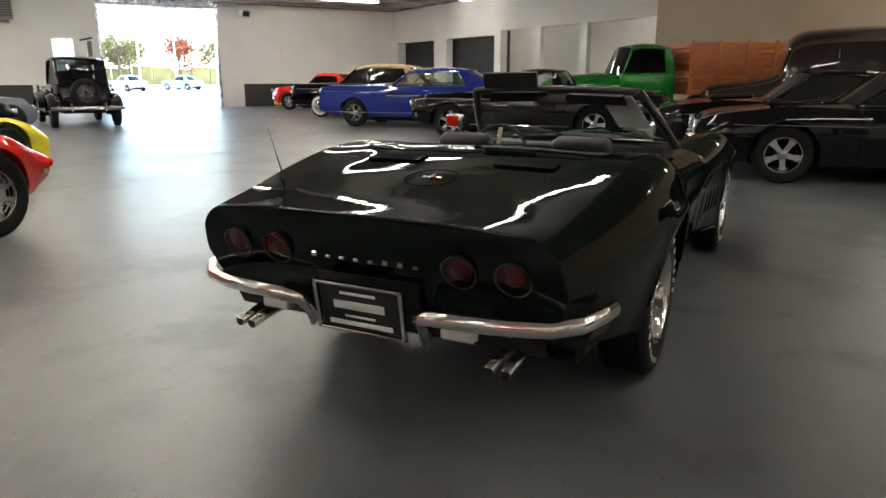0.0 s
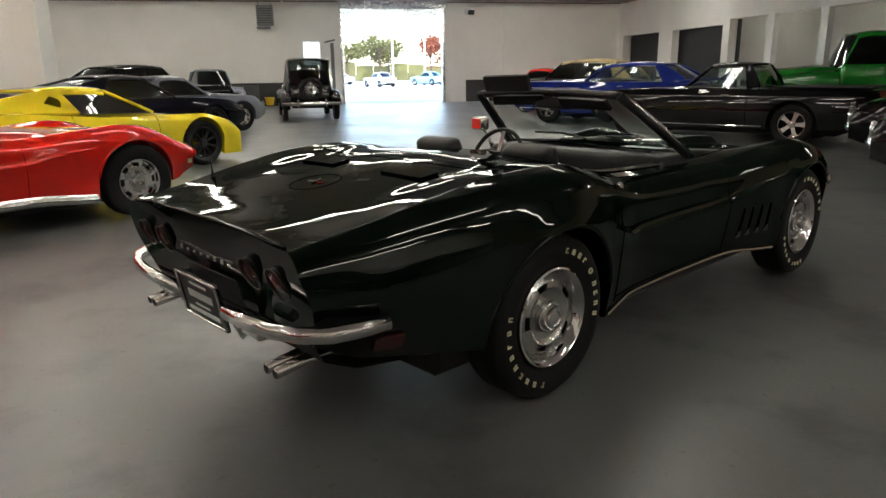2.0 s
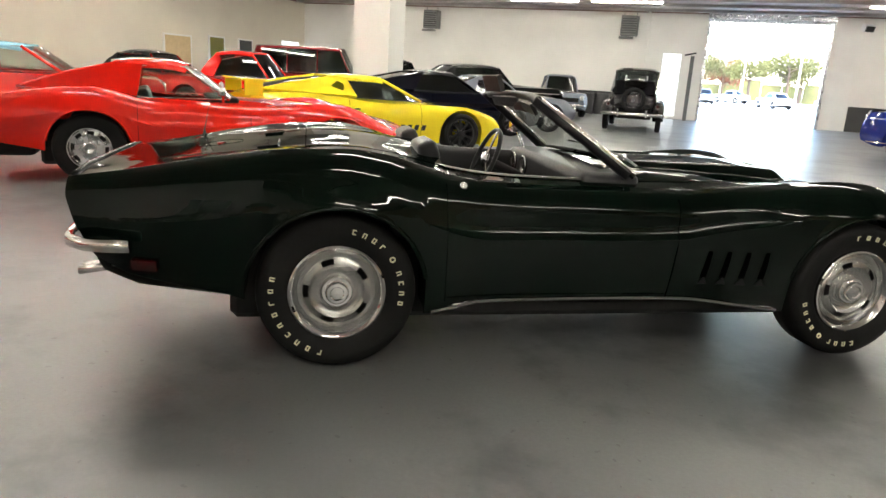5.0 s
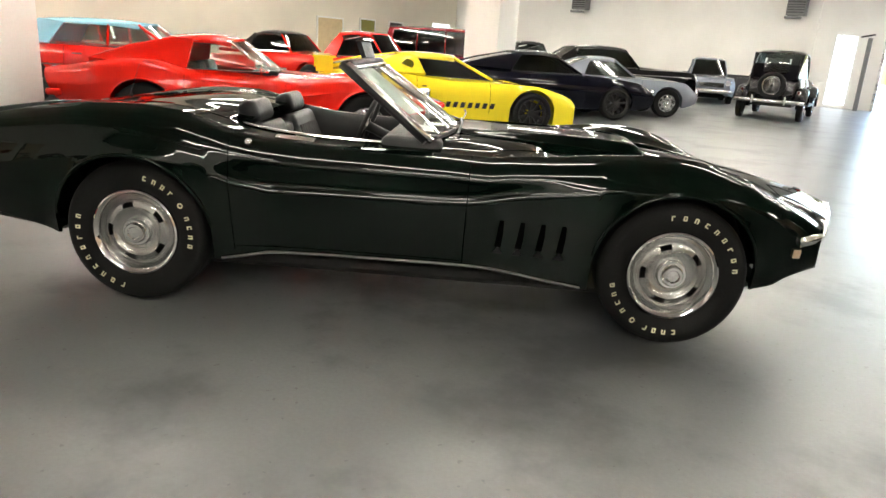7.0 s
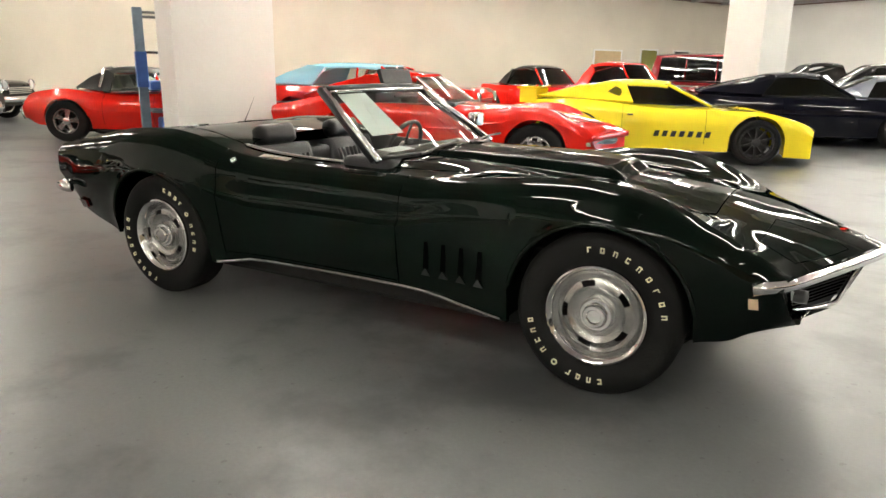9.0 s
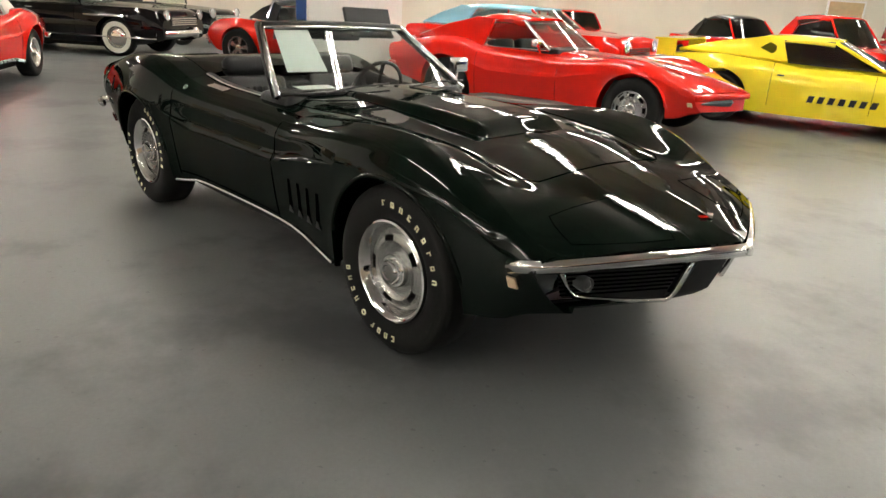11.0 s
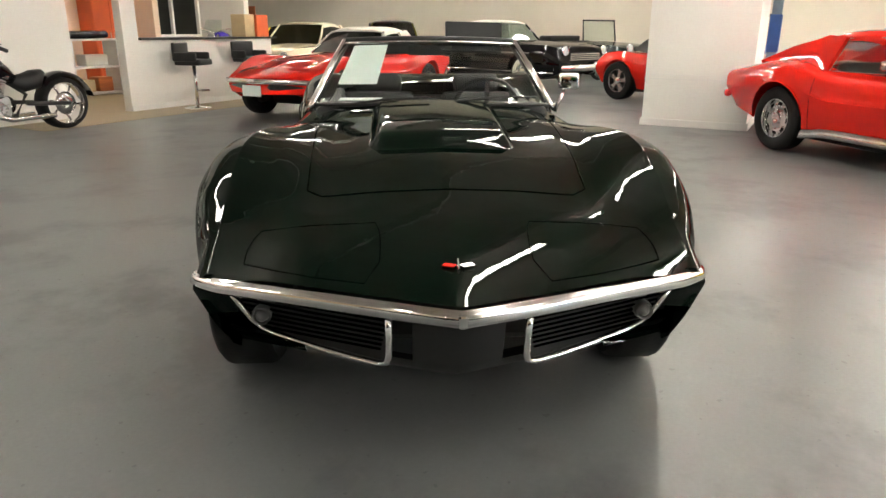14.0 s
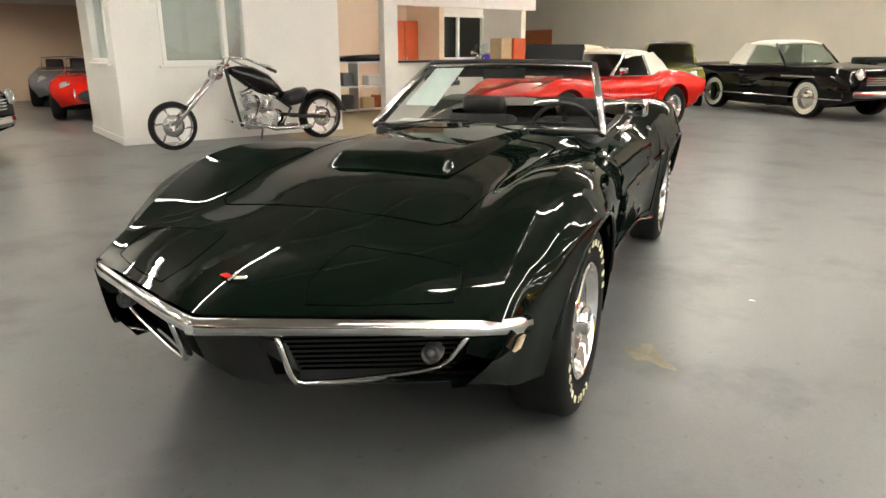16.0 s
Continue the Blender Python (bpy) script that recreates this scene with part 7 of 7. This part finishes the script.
slab("wainscot_1", [(5.9, U1, V1 - 0.03, V1, 0, 0.9), (-6.5, -1.7, V1 - 0.03, V1, 0, 0.9)], "wains", "black painted wainscot along the door wall", "wainscot")
slab("wainscot_rail", [(5.9, U1, V1 - 0.045, V1, 0.9, 0.94), (-6.5, -1.7, V1 - 0.045, V1, 0.9, 0.94)], "black", "black rail on top of the wainscot", "wainscot")
slab("wall_panel", [(4.97, 5.85, V1 - 0.02, V1, 0, 2.2)], "trim", "white board beside the roll-up door", "panel")
sw_ = thing("window_5", hall(-0.75, V1 - 0.005, 0.1), "tall barred side light beside the roll-up door", "window", "", "structure")
part("pane", box(-0.35, 0.35, -0.02, 0.0, 0, 2.5), "glowpane", sw_)
for k in range(5):
    part("glazing_bar", box(-0.37 + 0.175 * k, -0.34 + 0.175 * k, -0.04, -0.02, 0, 2.5, 0.004), "trim", sw_)
for z in (0, 0.8, 1.6, 2.47):
    part("glazing_bar", box(-0.37, 0.37, -0.055, -0.04, z, z + 0.035, 0.004), "trim", sw_)
po = thing("steel_post", hall(0.05, 26.0), "grey steel guard post beside the roll-up door", "post")
part("shaft", box(-0.07, 0.07, -0.07, 0.07, 0, 2.5, 0.012), "greyfix", po)
part("cap", tube([(-0.3, 0, 2.52), (0.12, 0, 2.62)], 0.03, 8), "black", po)
slab("downpipe", [(-1.9, -1.78, V1 - 0.12, V1, 0, H), (7.6, 7.63, V1 - 0.03, V1, 0.94, H)], "wall", "painted downpipe on the door wall", "pipe")


def heater(u, v):
    h = thing("unit_heater", hall(u, v, 3.2), "dark grey unit heater hung below the ceiling", "heater", "unit heaters")
    part("casing", box(-0.33, 0.33, -0.25, 0.25, 0, 0.78, 0.03, 2), "greyfix", h)
    for k in range(7):
        part("louvre", box(-0.29, 0.29, -0.285, -0.25, 0.08 + 0.09 * k, 0.13 + 0.09 * k, 0.004), "black", h)
    for s in (-1, 1):
        part("hanger", tube([(s * 0.25, 0, 0.78), (s * 0.25, 0, 1.05)], 0.012, 6), "greyfix", h)
    part("deflector", box(-0.35, 0.2, -0.30, 0.0, -0.12, -0.04, 0.01), "greyfix", h)


heater(-2.55, 26.5)
heater(-11.2, 26.5)
# small unlit housing on the door wall, not a lamp
sp_ = thing("bracket_unit", hall(5.9, 26.6, 3.85), "white box unit with a black face on a wall bracket", "light")
part("head", box(-0.2, 0.2, -0.3, -0.05, -0.14, 0.12, 0.04, 2), "white", sp_, "", False, pose(0, 0, 0, 20, 0, 25))
part("face", box(-0.17, 0.17, -0.315, -0.30, -0.11, 0.09, 0.004), "black", sp_, "", False, pose(0, 0, 0, 20, 0, 25))
part("bracket", tube([(0, -0.05, 0), (0, 0.25, 0.1)], 0.02, 6), "greyfix", sp_)
for u, v, mat in ((7.2, 26.5, "yellow"), (-2.6, 26.4, "yellow")):
    bk_ = thing("mop_bucket", hall(u, v), "yellow plastic mop bucket on castors", "bucket")
    part("tub", lathe([(0.13, 0.05), (0.16, 0.10), (0.20, 0.36), (0.215, 0.37), (0.20, 0.34), (0.15, 0.09), (0.0, 0.09)], 20, "z"), "bucket", bk_, "", True)
    for s in (-1, 1):
        part("castor", lathe([(0.03, -0.012), (0.03, 0.012)], 12, "y", (s * 0.1, 0, 0.03)), "black", bk_)
for u in (-3.3, -3.9):
    tr_ = part("tool_chest", box(-0.28, 0.28, -0.2, 0.2, 0.0, 0.85, 0.02), "dark", None, "", False, hall(u, 26.4))
    tagged(tr_, "dark waist-high bin against the door wall", "bin")

# posts and bay openings on the right wall
for v in (16.3, 14.0):
    slab("post_%d" % (1 if v > 15 else 2), [(U1 + 0.02, U1 + 0.20, v - 0.16, v + 0.16, 0, 2.9)], "trim", "white square post of the open bay", "post")
# near-black sheet gives the two small openings their dark depth
slab("wall_infill", [(U1 + 0.5, U1 + 0.6, 18.6, 26.6, 0, 3.0)], "dark", "near-black sheet darkening the two small bays", "wall")
# the southern part is unseen, toned tan to darken the paint's reflections
slab("wall_tan", [(U1 - 0.02, U1, -9.5, 11.0, 0, H)], "tanwall", "tan painted stretch of the right wall", "wall")

# steel joists under the deck and a red-brown angle round the walls
for i in range(27):
    v = -22.0 + 1.85 * i
    slab("joist", [(U0, U1, v - 0.05, v + 0.05, H - 0.10, H), (U0, U1, v - 0.09, v + 0.09, H - 0.115, H - 0.10)], "joist", "grey-brown steel ceiling joist", "joist")
slab("trim_angle", [(U0, U1, V1 - 0.06, V1, H - 0.09, H - 0.02), (U1 - 0.06, U1, V0, V1, H - 0.09, H - 0.02), (U0, U0 + 0.06, V0, V1, H - 0.09, H - 0.02)], "steel", "red-brown steel angle at the ceiling line", "trim")

# strip lights
TUBES = [(u, 22.3) for u in (-13.2, -10, -5.2, -2.3, 6.4, 8.8)] + [(u, 19.6) for u in (-12.6, -7.6, -2.6, 2.4, 7.4, 11.3)]
TUBES += [(u, v) for v in (15.5, 11.2) for u in (-15, -11.3, -7.6, -3.9, -0.2, 3.5, 7.2)]
TUBES += [(u, v) for v in (7.0, 3.6) for u in (-15, -11.3, -8.8, -5.1, -1.4, 2.3)]
TUBES += [(u, 0.8) for u in (-15, -11.3, -4.4, -0.7)]
TUBES += [(u, -3.2) for u in (-15, -11.3, -7.6, 1.6)]
# the last five are out of view, placed for streaks along the flank
# the two at u 15.2 are unseen, added to brighten the open bays
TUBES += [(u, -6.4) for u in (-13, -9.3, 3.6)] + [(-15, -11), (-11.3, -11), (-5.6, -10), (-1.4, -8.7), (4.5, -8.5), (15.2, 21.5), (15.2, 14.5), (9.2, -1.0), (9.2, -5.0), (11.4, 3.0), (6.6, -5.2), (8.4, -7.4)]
base_light = None
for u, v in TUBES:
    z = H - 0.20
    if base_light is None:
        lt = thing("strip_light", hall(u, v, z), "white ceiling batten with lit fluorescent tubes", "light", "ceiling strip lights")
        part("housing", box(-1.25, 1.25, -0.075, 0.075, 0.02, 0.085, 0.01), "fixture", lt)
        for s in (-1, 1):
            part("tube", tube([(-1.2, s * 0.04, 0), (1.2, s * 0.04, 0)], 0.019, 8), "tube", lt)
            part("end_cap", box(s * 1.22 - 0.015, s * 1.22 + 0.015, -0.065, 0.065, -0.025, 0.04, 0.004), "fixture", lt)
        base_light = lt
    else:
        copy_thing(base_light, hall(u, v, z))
for u, v in ((0.9, -13.5), (2.4, -13.5), (3.9, -13.5), (0.9, -11), (2.4, -11), (1.2, -16.5), (3.0, -16.5), (5.0, -16.5), (5.4, -13.5)):
    dl = thing("downlight", hall(u, v, 2.39), "small recessed downlight in the low ceiling", "light", "downlights")
    part("ring", lathe([(0.05, 0.0), (0.07, -0.012), (0.075, 0.0)], 20, "z"), "trim", dl, "", True)
    part("bulb", lathe([(0.048, -0.002), (0.0, -0.006)], 16, "z"), "spot", dl)

# blue stacker lift behind the boxed column
lf = thing("stacker_lift", hall(-8.9, 0.36), "blue-grey stacker lift with two masts and a blue power pack", "lift")
for y in (-0.70, 0.70):
    m_ = part("mast", box(-0.06, 0.06, y - 0.07, y + 0.07, 0.06, 2.12, 0.008), "liftgrey", lf)
    part("mast_sleeve", box(-0.075, 0.075, y - 0.085, y + 0.085, 0.9, 1.45, 0.008), "liftblue", m_)
    part("foot", box(-0.35, 0.35, y - 0.10, y + 0.10, 0.0, 0.06, 0.01), "greyfix", lf)
for z in (2.05, 1.98):
    part("crossbar", tube([(0, -0.70, z), (0, 0.70, z)], 0.02, 8), "greyfix", lf)
part("crossbar", box(-0.03, 0.03, -0.70, 0.70, 1.42, 1.46, 0.006), "black", lf)
part("brace", tube([(0.04, 0.16, 2.0), (0.04, 0.40, 1.52), (0.04, 0.34, 1.05)], 0.025, 8), "greyfix", lf)
part("tray", box(-0.28, 0.28, -0.62, 0.62, 0.86, 1.0, 0.02), "liftblue", lf)
part("lower_frame", box(-0.2, 0.2, -0.62, 0.62, 0.50, 0.56, 0.01), "greyfix", lf)
part("power_pack", box(-0.25, 0.3, -0.5, 0.5, 0.08, 0.42, 0.03, 2), "liftblue", lf)
part("control_arm", tube([(0.1, 0.1, 1.0), (0.12, 0.1, 1.14), (0.12, -0.15, 1.12)], 0.018, 6), "black", lf)

# chopper in front of the office
cp = thing("chopper_motorcycle", pose(-5.27, -4.45, 0, 0, 0, -28), "black and chrome chopper with a long raked fork", "motorcycle")


def bike_wheel(x, r, w, nm):
    hub = part(nm, lathe([(0.05, -0.05), (0.055, 0.0), (0.05, 0.05)], 16, "y"), "chrome", cp, "", True, pose(x, 0, r))
    part("tyre", lathe([(r * 0.80, -w * 0.4), (r * 0.92, -w * 0.5), (r * 0.985, -w * 0.3), (r, 0), (r * 0.985, w * 0.3), (r * 0.92, w * 0.5), (r * 0.80, w * 0.4)], 40, "y"), "tyre", hub, "", True)
    part("rim", lathe([(r * 0.80, -w * 0.42), (r * 0.74, -w * 0.3), (r * 0.74, w * 0.3), (r * 0.80, w * 0.42)], 40, "y"), "chrome", hub, "", True)
    for k in range(6):
        a = k * math.pi / 3
        part("spoke", tube([(0.04 * math.cos(a), 0, 0.04 * math.sin(a)), (r * 0.45 * math.cos(a + 0.25), 0, r * 0.45 * math.sin(a + 0.25)), (r * 0.76 * math.cos(a + 0.12), 0, r * 0.76 * math.sin(a + 0.12))], 0.014, 6), "chrome", hub, "", True)
    part("brake_disc", lathe([(0.06, w * 0.3), (0.14, w * 0.3), (0.14, w * 0.36), (0.06, w * 0.36)], 24, "y"), "dullchrome", hub, "", True)


bike_wheel(0.0, 0.315, 0.22, "rear_wheel")
bike_wheel(2.12, 0.31, 0.09, "front_wheel")
for s in (-1, 1):
    part("fork_tube", tube([(2.12, s * 0.085, 0.31), (1.74, s * 0.085, 0.70), (1.36, s * 0.09, 1.08)], 0.022, 10, [0.028, 0.024, 0.022]), "chrome", cp, "", True)
    part("handlebar", tube([(1.36, s * 0.05, 1.08), (1.34, s * 0.14, 1.16), (1.18, s * 0.28, 1.13), (0.98, s * 0.33, 1.04), (0.84, s * 0.33, 0.98)], 0.015, 8), "chrome", cp, "", True)
    part("grip", tube([(0.94, s * 0.33, 1.02), (0.80, s * 0.33, 0.96)], 0.022, 8), "black", cp, "", True)
    part("hand_lever", tube([(1.02, s * 0.34, 1.07), (0.88, s * 0.37, 1.03)], 0.007, 6), "chrome", cp)
    part("swing_arm", tube([(0, s * 0.15, 0.315), (0.55, s * 0.14, 0.36)], 0.025, 8), "black", cp, "", True)
    part("exhaust", tube([(0.95, s * 0.13, 0.55), (1.12, s * 0.17, 0.30), (0.8, s * 0.19, 0.20), (0.25, s * 0.20, 0.20)], 0.03, 10), "chrome", cp, "", True)
    part("foot_peg", tube([(1.28, s * 0.12, 0.30), (1.30, s * 0.32, 0.32)], 0.015, 8), "chrome", cp)
for z, x in ((1.05, 1.39), (0.93, 1.50)):
    part("triple_clamp", box(x - 0.04, x + 0.04, -0.13, 0.13, z - 0.02, z + 0.02, 0.01), "chrome", cp)
part("frame", tube([(1.36, 0, 1.0), (1.30, 0, 0.70), (1.20, 0, 0.26), (0.6, 0, 0.22), (0.45, 0, 0.45), (0.62, 0, 0.58), (1.0, 0, 0.80), (1.36, 0, 0.98)], 0.024, 10), "black", cp, "", True)
part("fuel_tank", tube([(1.34, 0, 0.99), (1.22, 0, 0.96), (1.05, 0, 0.90), (0.85, 0, 0.80), (0.68, 0, 0.69), (0.56, 0, 0.62)], 0.1, 18, [0.03, 0.085, 0.14, 0.145, 0.10, 0.05]), "blackpaint", cp, "black stretched fuel tank", True)
part("seat", tube([(0.60, 0, 0.62), (0.48, 0, 0.585), (0.32, 0, 0.62), (0.20, 0, 0.70)], 0.10, 12, [0.06, 0.11, 0.12, 0.04]), "vinyl", cp, "", True)
bm = bmesh.new()
ring = []
for i in range(15):
    t = math.pi * (0.05 + 0.72 * i / 14)
    ring.append([bm.verts.new((-0.37 * math.cos(t), y, 0.315 + (0.375 + dr) * math.sin(t))) for y, dr in ((-0.14, -0.05), (-0.11, 0.0), (0, 0.015), (0.11, 0.0), (0.14, -0.05))])
for a, b in zip(ring, ring[1:]):
    for j in range(4):
        bm.faces.new((a[j], a[j + 1], b[j + 1], b[j]))
part("rear_fender", bm, "blackpaint", cp, "", True)
part("crankcase", box(0.72, 1.18, -0.14, 0.14, 0.20, 0.46, 0.06, 3), "alu", cp, "", True)
part("primary_cover", lathe([(0.0, -0.20), (0.09, -0.20), (0.11, -0.18), (0.11, -0.12)], 24, "y"), "chrome", cp, "", True, pose(0.62, 0, 0.33))
part("belt_guard", box(0.58, 1.02, -0.20, -0.15, 0.25, 0.40, 0.05, 3), "chrome", cp, "", True)
for lean, x in ((-22, 0.86), (22, 1.02)):
    cyl = part("cylinder", lathe([(0.06, 0.0), (0.06, 0.28)], 20, "z"), "dullchrome", cp, "", True, pose(x, 0, 0.42, 0, lean, 0))
    for k in range(8):
        part("cooling_fin", lathe([(0.06, 0.05 + 0.026 * k), (0.10, 0.052 + 0.026 * k), (0.10, 0.06 + 0.026 * k), (0.06, 0.062 + 0.026 * k)], 20, "z"), "alu", cyl)
    part("rocker_cover", box(-0.09, 0.09, -0.10, 0.10, 0.26, 0.33, 0.03, 2), "chrome", cyl, "", True)
part("air_cleaner", lathe([(0.0, -0.22), (0.08, -0.215), (0.09, -0.19), (0.09, -0.13)], 24, "y"), "chrome", cp, "", True, pose(0.94, 0, 0.56))
lamp(cp, "headlight", 1.54, 0.0, 0.93, 0.075)
part("headlight_shell", lathe([(0.075, 0.0), (0.07, -0.08), (0.03, -0.13), (0.0, -0.135)], 20, "x"), "chrome", cp, "", True, pose(1.54, 0, 0.93))
part("side_stand", tube([(0.85, -0.10, 0.22), (0.80, -0.28, 0.0)], 0.012, 6), "chrome", cp)

# purple motorcycle behind the counter, boxes on the counter
pm = thing("motorcycle", hall(-8.4, -9.4, 0, 20), "purple and chrome motorcycle behind the reception counter", "motorcycle")
for x in (0.0, 1.5):
    w_ = part("wheel", lathe([(0.23, -0.05), (0.30, -0.06), (0.325, 0.0), (0.30, 0.06), (0.23, 0.05)], 32, "y"), "tyre", pm, "", True, pose(x, 0, 0.325))
    part("rim", lathe([(0.235, -0.04), (0.20, 0.0), (0.235, 0.04)], 32, "y"), "chrome", w_, "", True)
    for k in range(8):
        part("spoke", tube([(0, 0, 0), (0.21 * math.cos(k * math.pi / 4), 0, 0.21 * math.sin(k * math.pi / 4))], 0.006, 5), "chrome", w_)
    part("fender", tube([(x + 0.37 * math.cos(a_), 0, 0.325 + 0.37 * math.sin(a_)) for a_ in [0.4 + 2.3 * i / 10 for i in range(11)]], 0.07, 8), "purple", pm, "", True)
part("fuel_tank", tube([(1.12, 0, 0.98), (1.0, 0, 1.0), (0.8, 0, 0.98), (0.6, 0, 0.90)], 0.12, 14, [0.07, 0.15, 0.16, 0.06]), "purple", pm, "glossy purple fuel tank", True)
part("seat", tube([(0.6, 0, 0.86), (0.4, 0, 0.80), (0.15, 0, 0.86)], 0.1, 10, [0.06, 0.13, 0.06]), "vinyl", pm, "", True)
part("engine", box(0.45, 1.0, -0.16, 0.16, 0.28, 0.72, 0.08, 3), "alu", pm, "", True)
part("fork", tube([(1.5, 0.08, 0.33), (1.22, 0.08, 1.08)], 0.025, 8), "chrome", pm, "", True)
part("fork", tube([(1.5, -0.08, 0.33), (1.22, -0.08, 1.08)], 0.025, 8), "chrome", pm, "", True)
part("handlebar", tube([(0.95, 0.40, 1.16), (1.15, 0.28, 1.20), (1.22, 0.0, 1.12), (1.15, -0.28, 1.20), (0.95, -0.40, 1.16)], 0.015, 8), "chrome", pm, "", True)
lamp(pm, "headlight", 1.34, 0.0, 1.04, 0.08)
part("screen", curved_pane([(1.30, -0.2, 1.12), (1.30, 0.2, 1.12), (1.18, 0.16, 1.36), (1.18, -0.16, 1.36)], (0.06, 0, 0), 0.005), "glass", pm, "", True)
for u_, s_, mat_, lab_ in ((-6.85, 0.17, "orange", "orange cardboard box on the counter"), (-6.55, 0.15, "tantop", "tan cardboard box on the counter")):
    cb_ = thing("cardboard_box", hall(u_, OW - 0.22, 1.065, 6), lab_, "box")
    part("carton", box(-s_, s_, -s_, s_, 0, 0.38, 0.006), mat_, cb_)
    part("tape", box(-0.025, 0.025, -s_ - 0.001, s_ + 0.001, 0.378, 0.3825), "paper", cb_)

# old spills on the floor
def spill(x, y, r, mat, seed, label):
    rnd = random.Random(seed)
    bm = bmesh.new()
    c = bm.verts.new((0, 0, 0.0015))
    ring = []
    for i in range(28):
        t = 2 * math.pi * i / 28
        q = r * (0.75 + 0.25 * math.sin(3 * t + seed) + rnd.uniform(-0.12, 0.12))
        ring.append(bm.verts.new((q * math.cos(t), 0.6 * q * math.sin(t), 0.001)))
    for i in range(28):
        bm.faces.new((c, ring[i], ring[(i + 1) % 28]))
    tagged(part("floor_stain", bm, mat, None, "", True, pose(x, y, 0, 0, 0, 40 * seed)), label, "stain", "", "structure")


spill(0.70, 0.97, 0.15, "ochre", 1, "dried ochre stain on the floor paint")
spill(-0.18, 1.37, 0.02, "paper", 2, "small white paint chip on the floor")

# outside: yard cars, lamp posts, trees with thin autumn crowns
for i, (u, v, mat) in enumerate(((-6, 62, "white"), (0.5, 66, "greypaint"), (6.5, 64, "white"), (12, 68, "lightblue"), (3.5, 80, "white"))):
    small_car(hall(u, v, 0, 90 + 12 * i), "pale car parked in the bright yard", "whitepaint" if mat == "white" else mat, None, SMALLCAB, "five", "parked_car")


def tree(u, v, h, mat, seed):
    rnd = random.Random(seed)
    t = thing("tree", hall(u, v), "roadside tree with a thin autumn crown", "tree", "trees outside")
    bm = bmesh.new()
    add_tube(bm, [(0, 0, 0), (0.1, 0, h * 0.3), (0, 0.1, h * 0.55), (0.05, 0, h * 0.8)], 0.2, 8, [0.24, 0.18, 0.12, 0.05])
    tips = []
    for k in range(9):
        a = rnd.uniform(0, 6.28)
        z0 = h * rnd.uniform(0.3, 0.65)
        r = h * rnd.uniform(0.2, 0.38)
        p = Vector((r * math.cos(a), r * math.sin(a), z0 + h * rnd.uniform(0.12, 0.32)))
        add_tube(bm, [(0, 0, z0), p * 0.5 + Vector((0, 0, z0 * 0.5)), p], 0.05, 6, [0.09, 0.06, 0.02])
        tips.append(p)
    part("trunk", bm, "bark", t, "", True)
    vs, fs = [], []
    for k in range(3200):
        c = rnd.choice(tips) + Vector((rnd.gauss(0, 0.11), rnd.gauss(0, 0.11), rnd.gauss(0.02, 0.09))) * h
        s = rnd.uniform(0.10, 0.22)
        n = Vector((rnd.gauss(0, 1), rnd.gauss(0, 1), rnd.gauss(0, 1))).normalized()
        e1 = n.orthogonal().normalized() * s
        e2 = n.cross(e1)
        i0 = len(vs)
        vs += [c - e1, c + e2 * 0.6, c + e1, c - e2 * 0.6]
        fs.append((i0, i0 + 1, i0 + 2, i0 + 3))
    me = bpy.data.meshes.new("crown")
    me.from_pydata([tuple(v_) for v_ in vs], [], fs)
    me.materials.append(M[mat])
    o = new("crown", me)
    o.parent = t


for k, (u, v, h, mat) in enumerate(((-14, 96, 6.5, "leafred"), (-6, 100, 6, "leafred"), (0, 104, 7, "leaf"), (6, 98, 5.5, "leaf"), (11, 102, 7, "leaf"), (18, 98, 6.5, "leafred"), (25, 104, 7, "leaf"), (-24, 102, 7, "leaf"), (3, 112, 6, "leafred"), (14, 114, 7, "leaf"))):
    tree(u, v, h, mat, 40 + k)
for u, v in ((9.2, 74), (13.5, 78), (4.8, 88)):
    lp = thing("lamp_post", hall(u, v), "tall pale lamp post in the yard", "lamp post")
    part("pole", tube([(0, 0, 0), (0, 0, 7.5)], 0.09, 8, [0.12, 0.06]), "alu", lp)
    part("arm", tube([(0, 0, 7.4), (0.9, 0, 7.6)], 0.04, 6), "alu", lp)
    part("head", box(0.7, 1.3, -0.12, 0.12, 7.52, 7.66, 0.03), "alu", lp)
bm = bmesh.new()
for k in range(40):
    add_box(bm, -60 + 3 * k, -60 + 3 * k + 2.9, 118, 118.5, 0, 2.2 + 1.2 * random.random())
tagged(part("hedge", bm, "leaf", None, "", False, hall(0, 0)), "far clipped hedge line beyond the yard", "hedge", "", "structure")
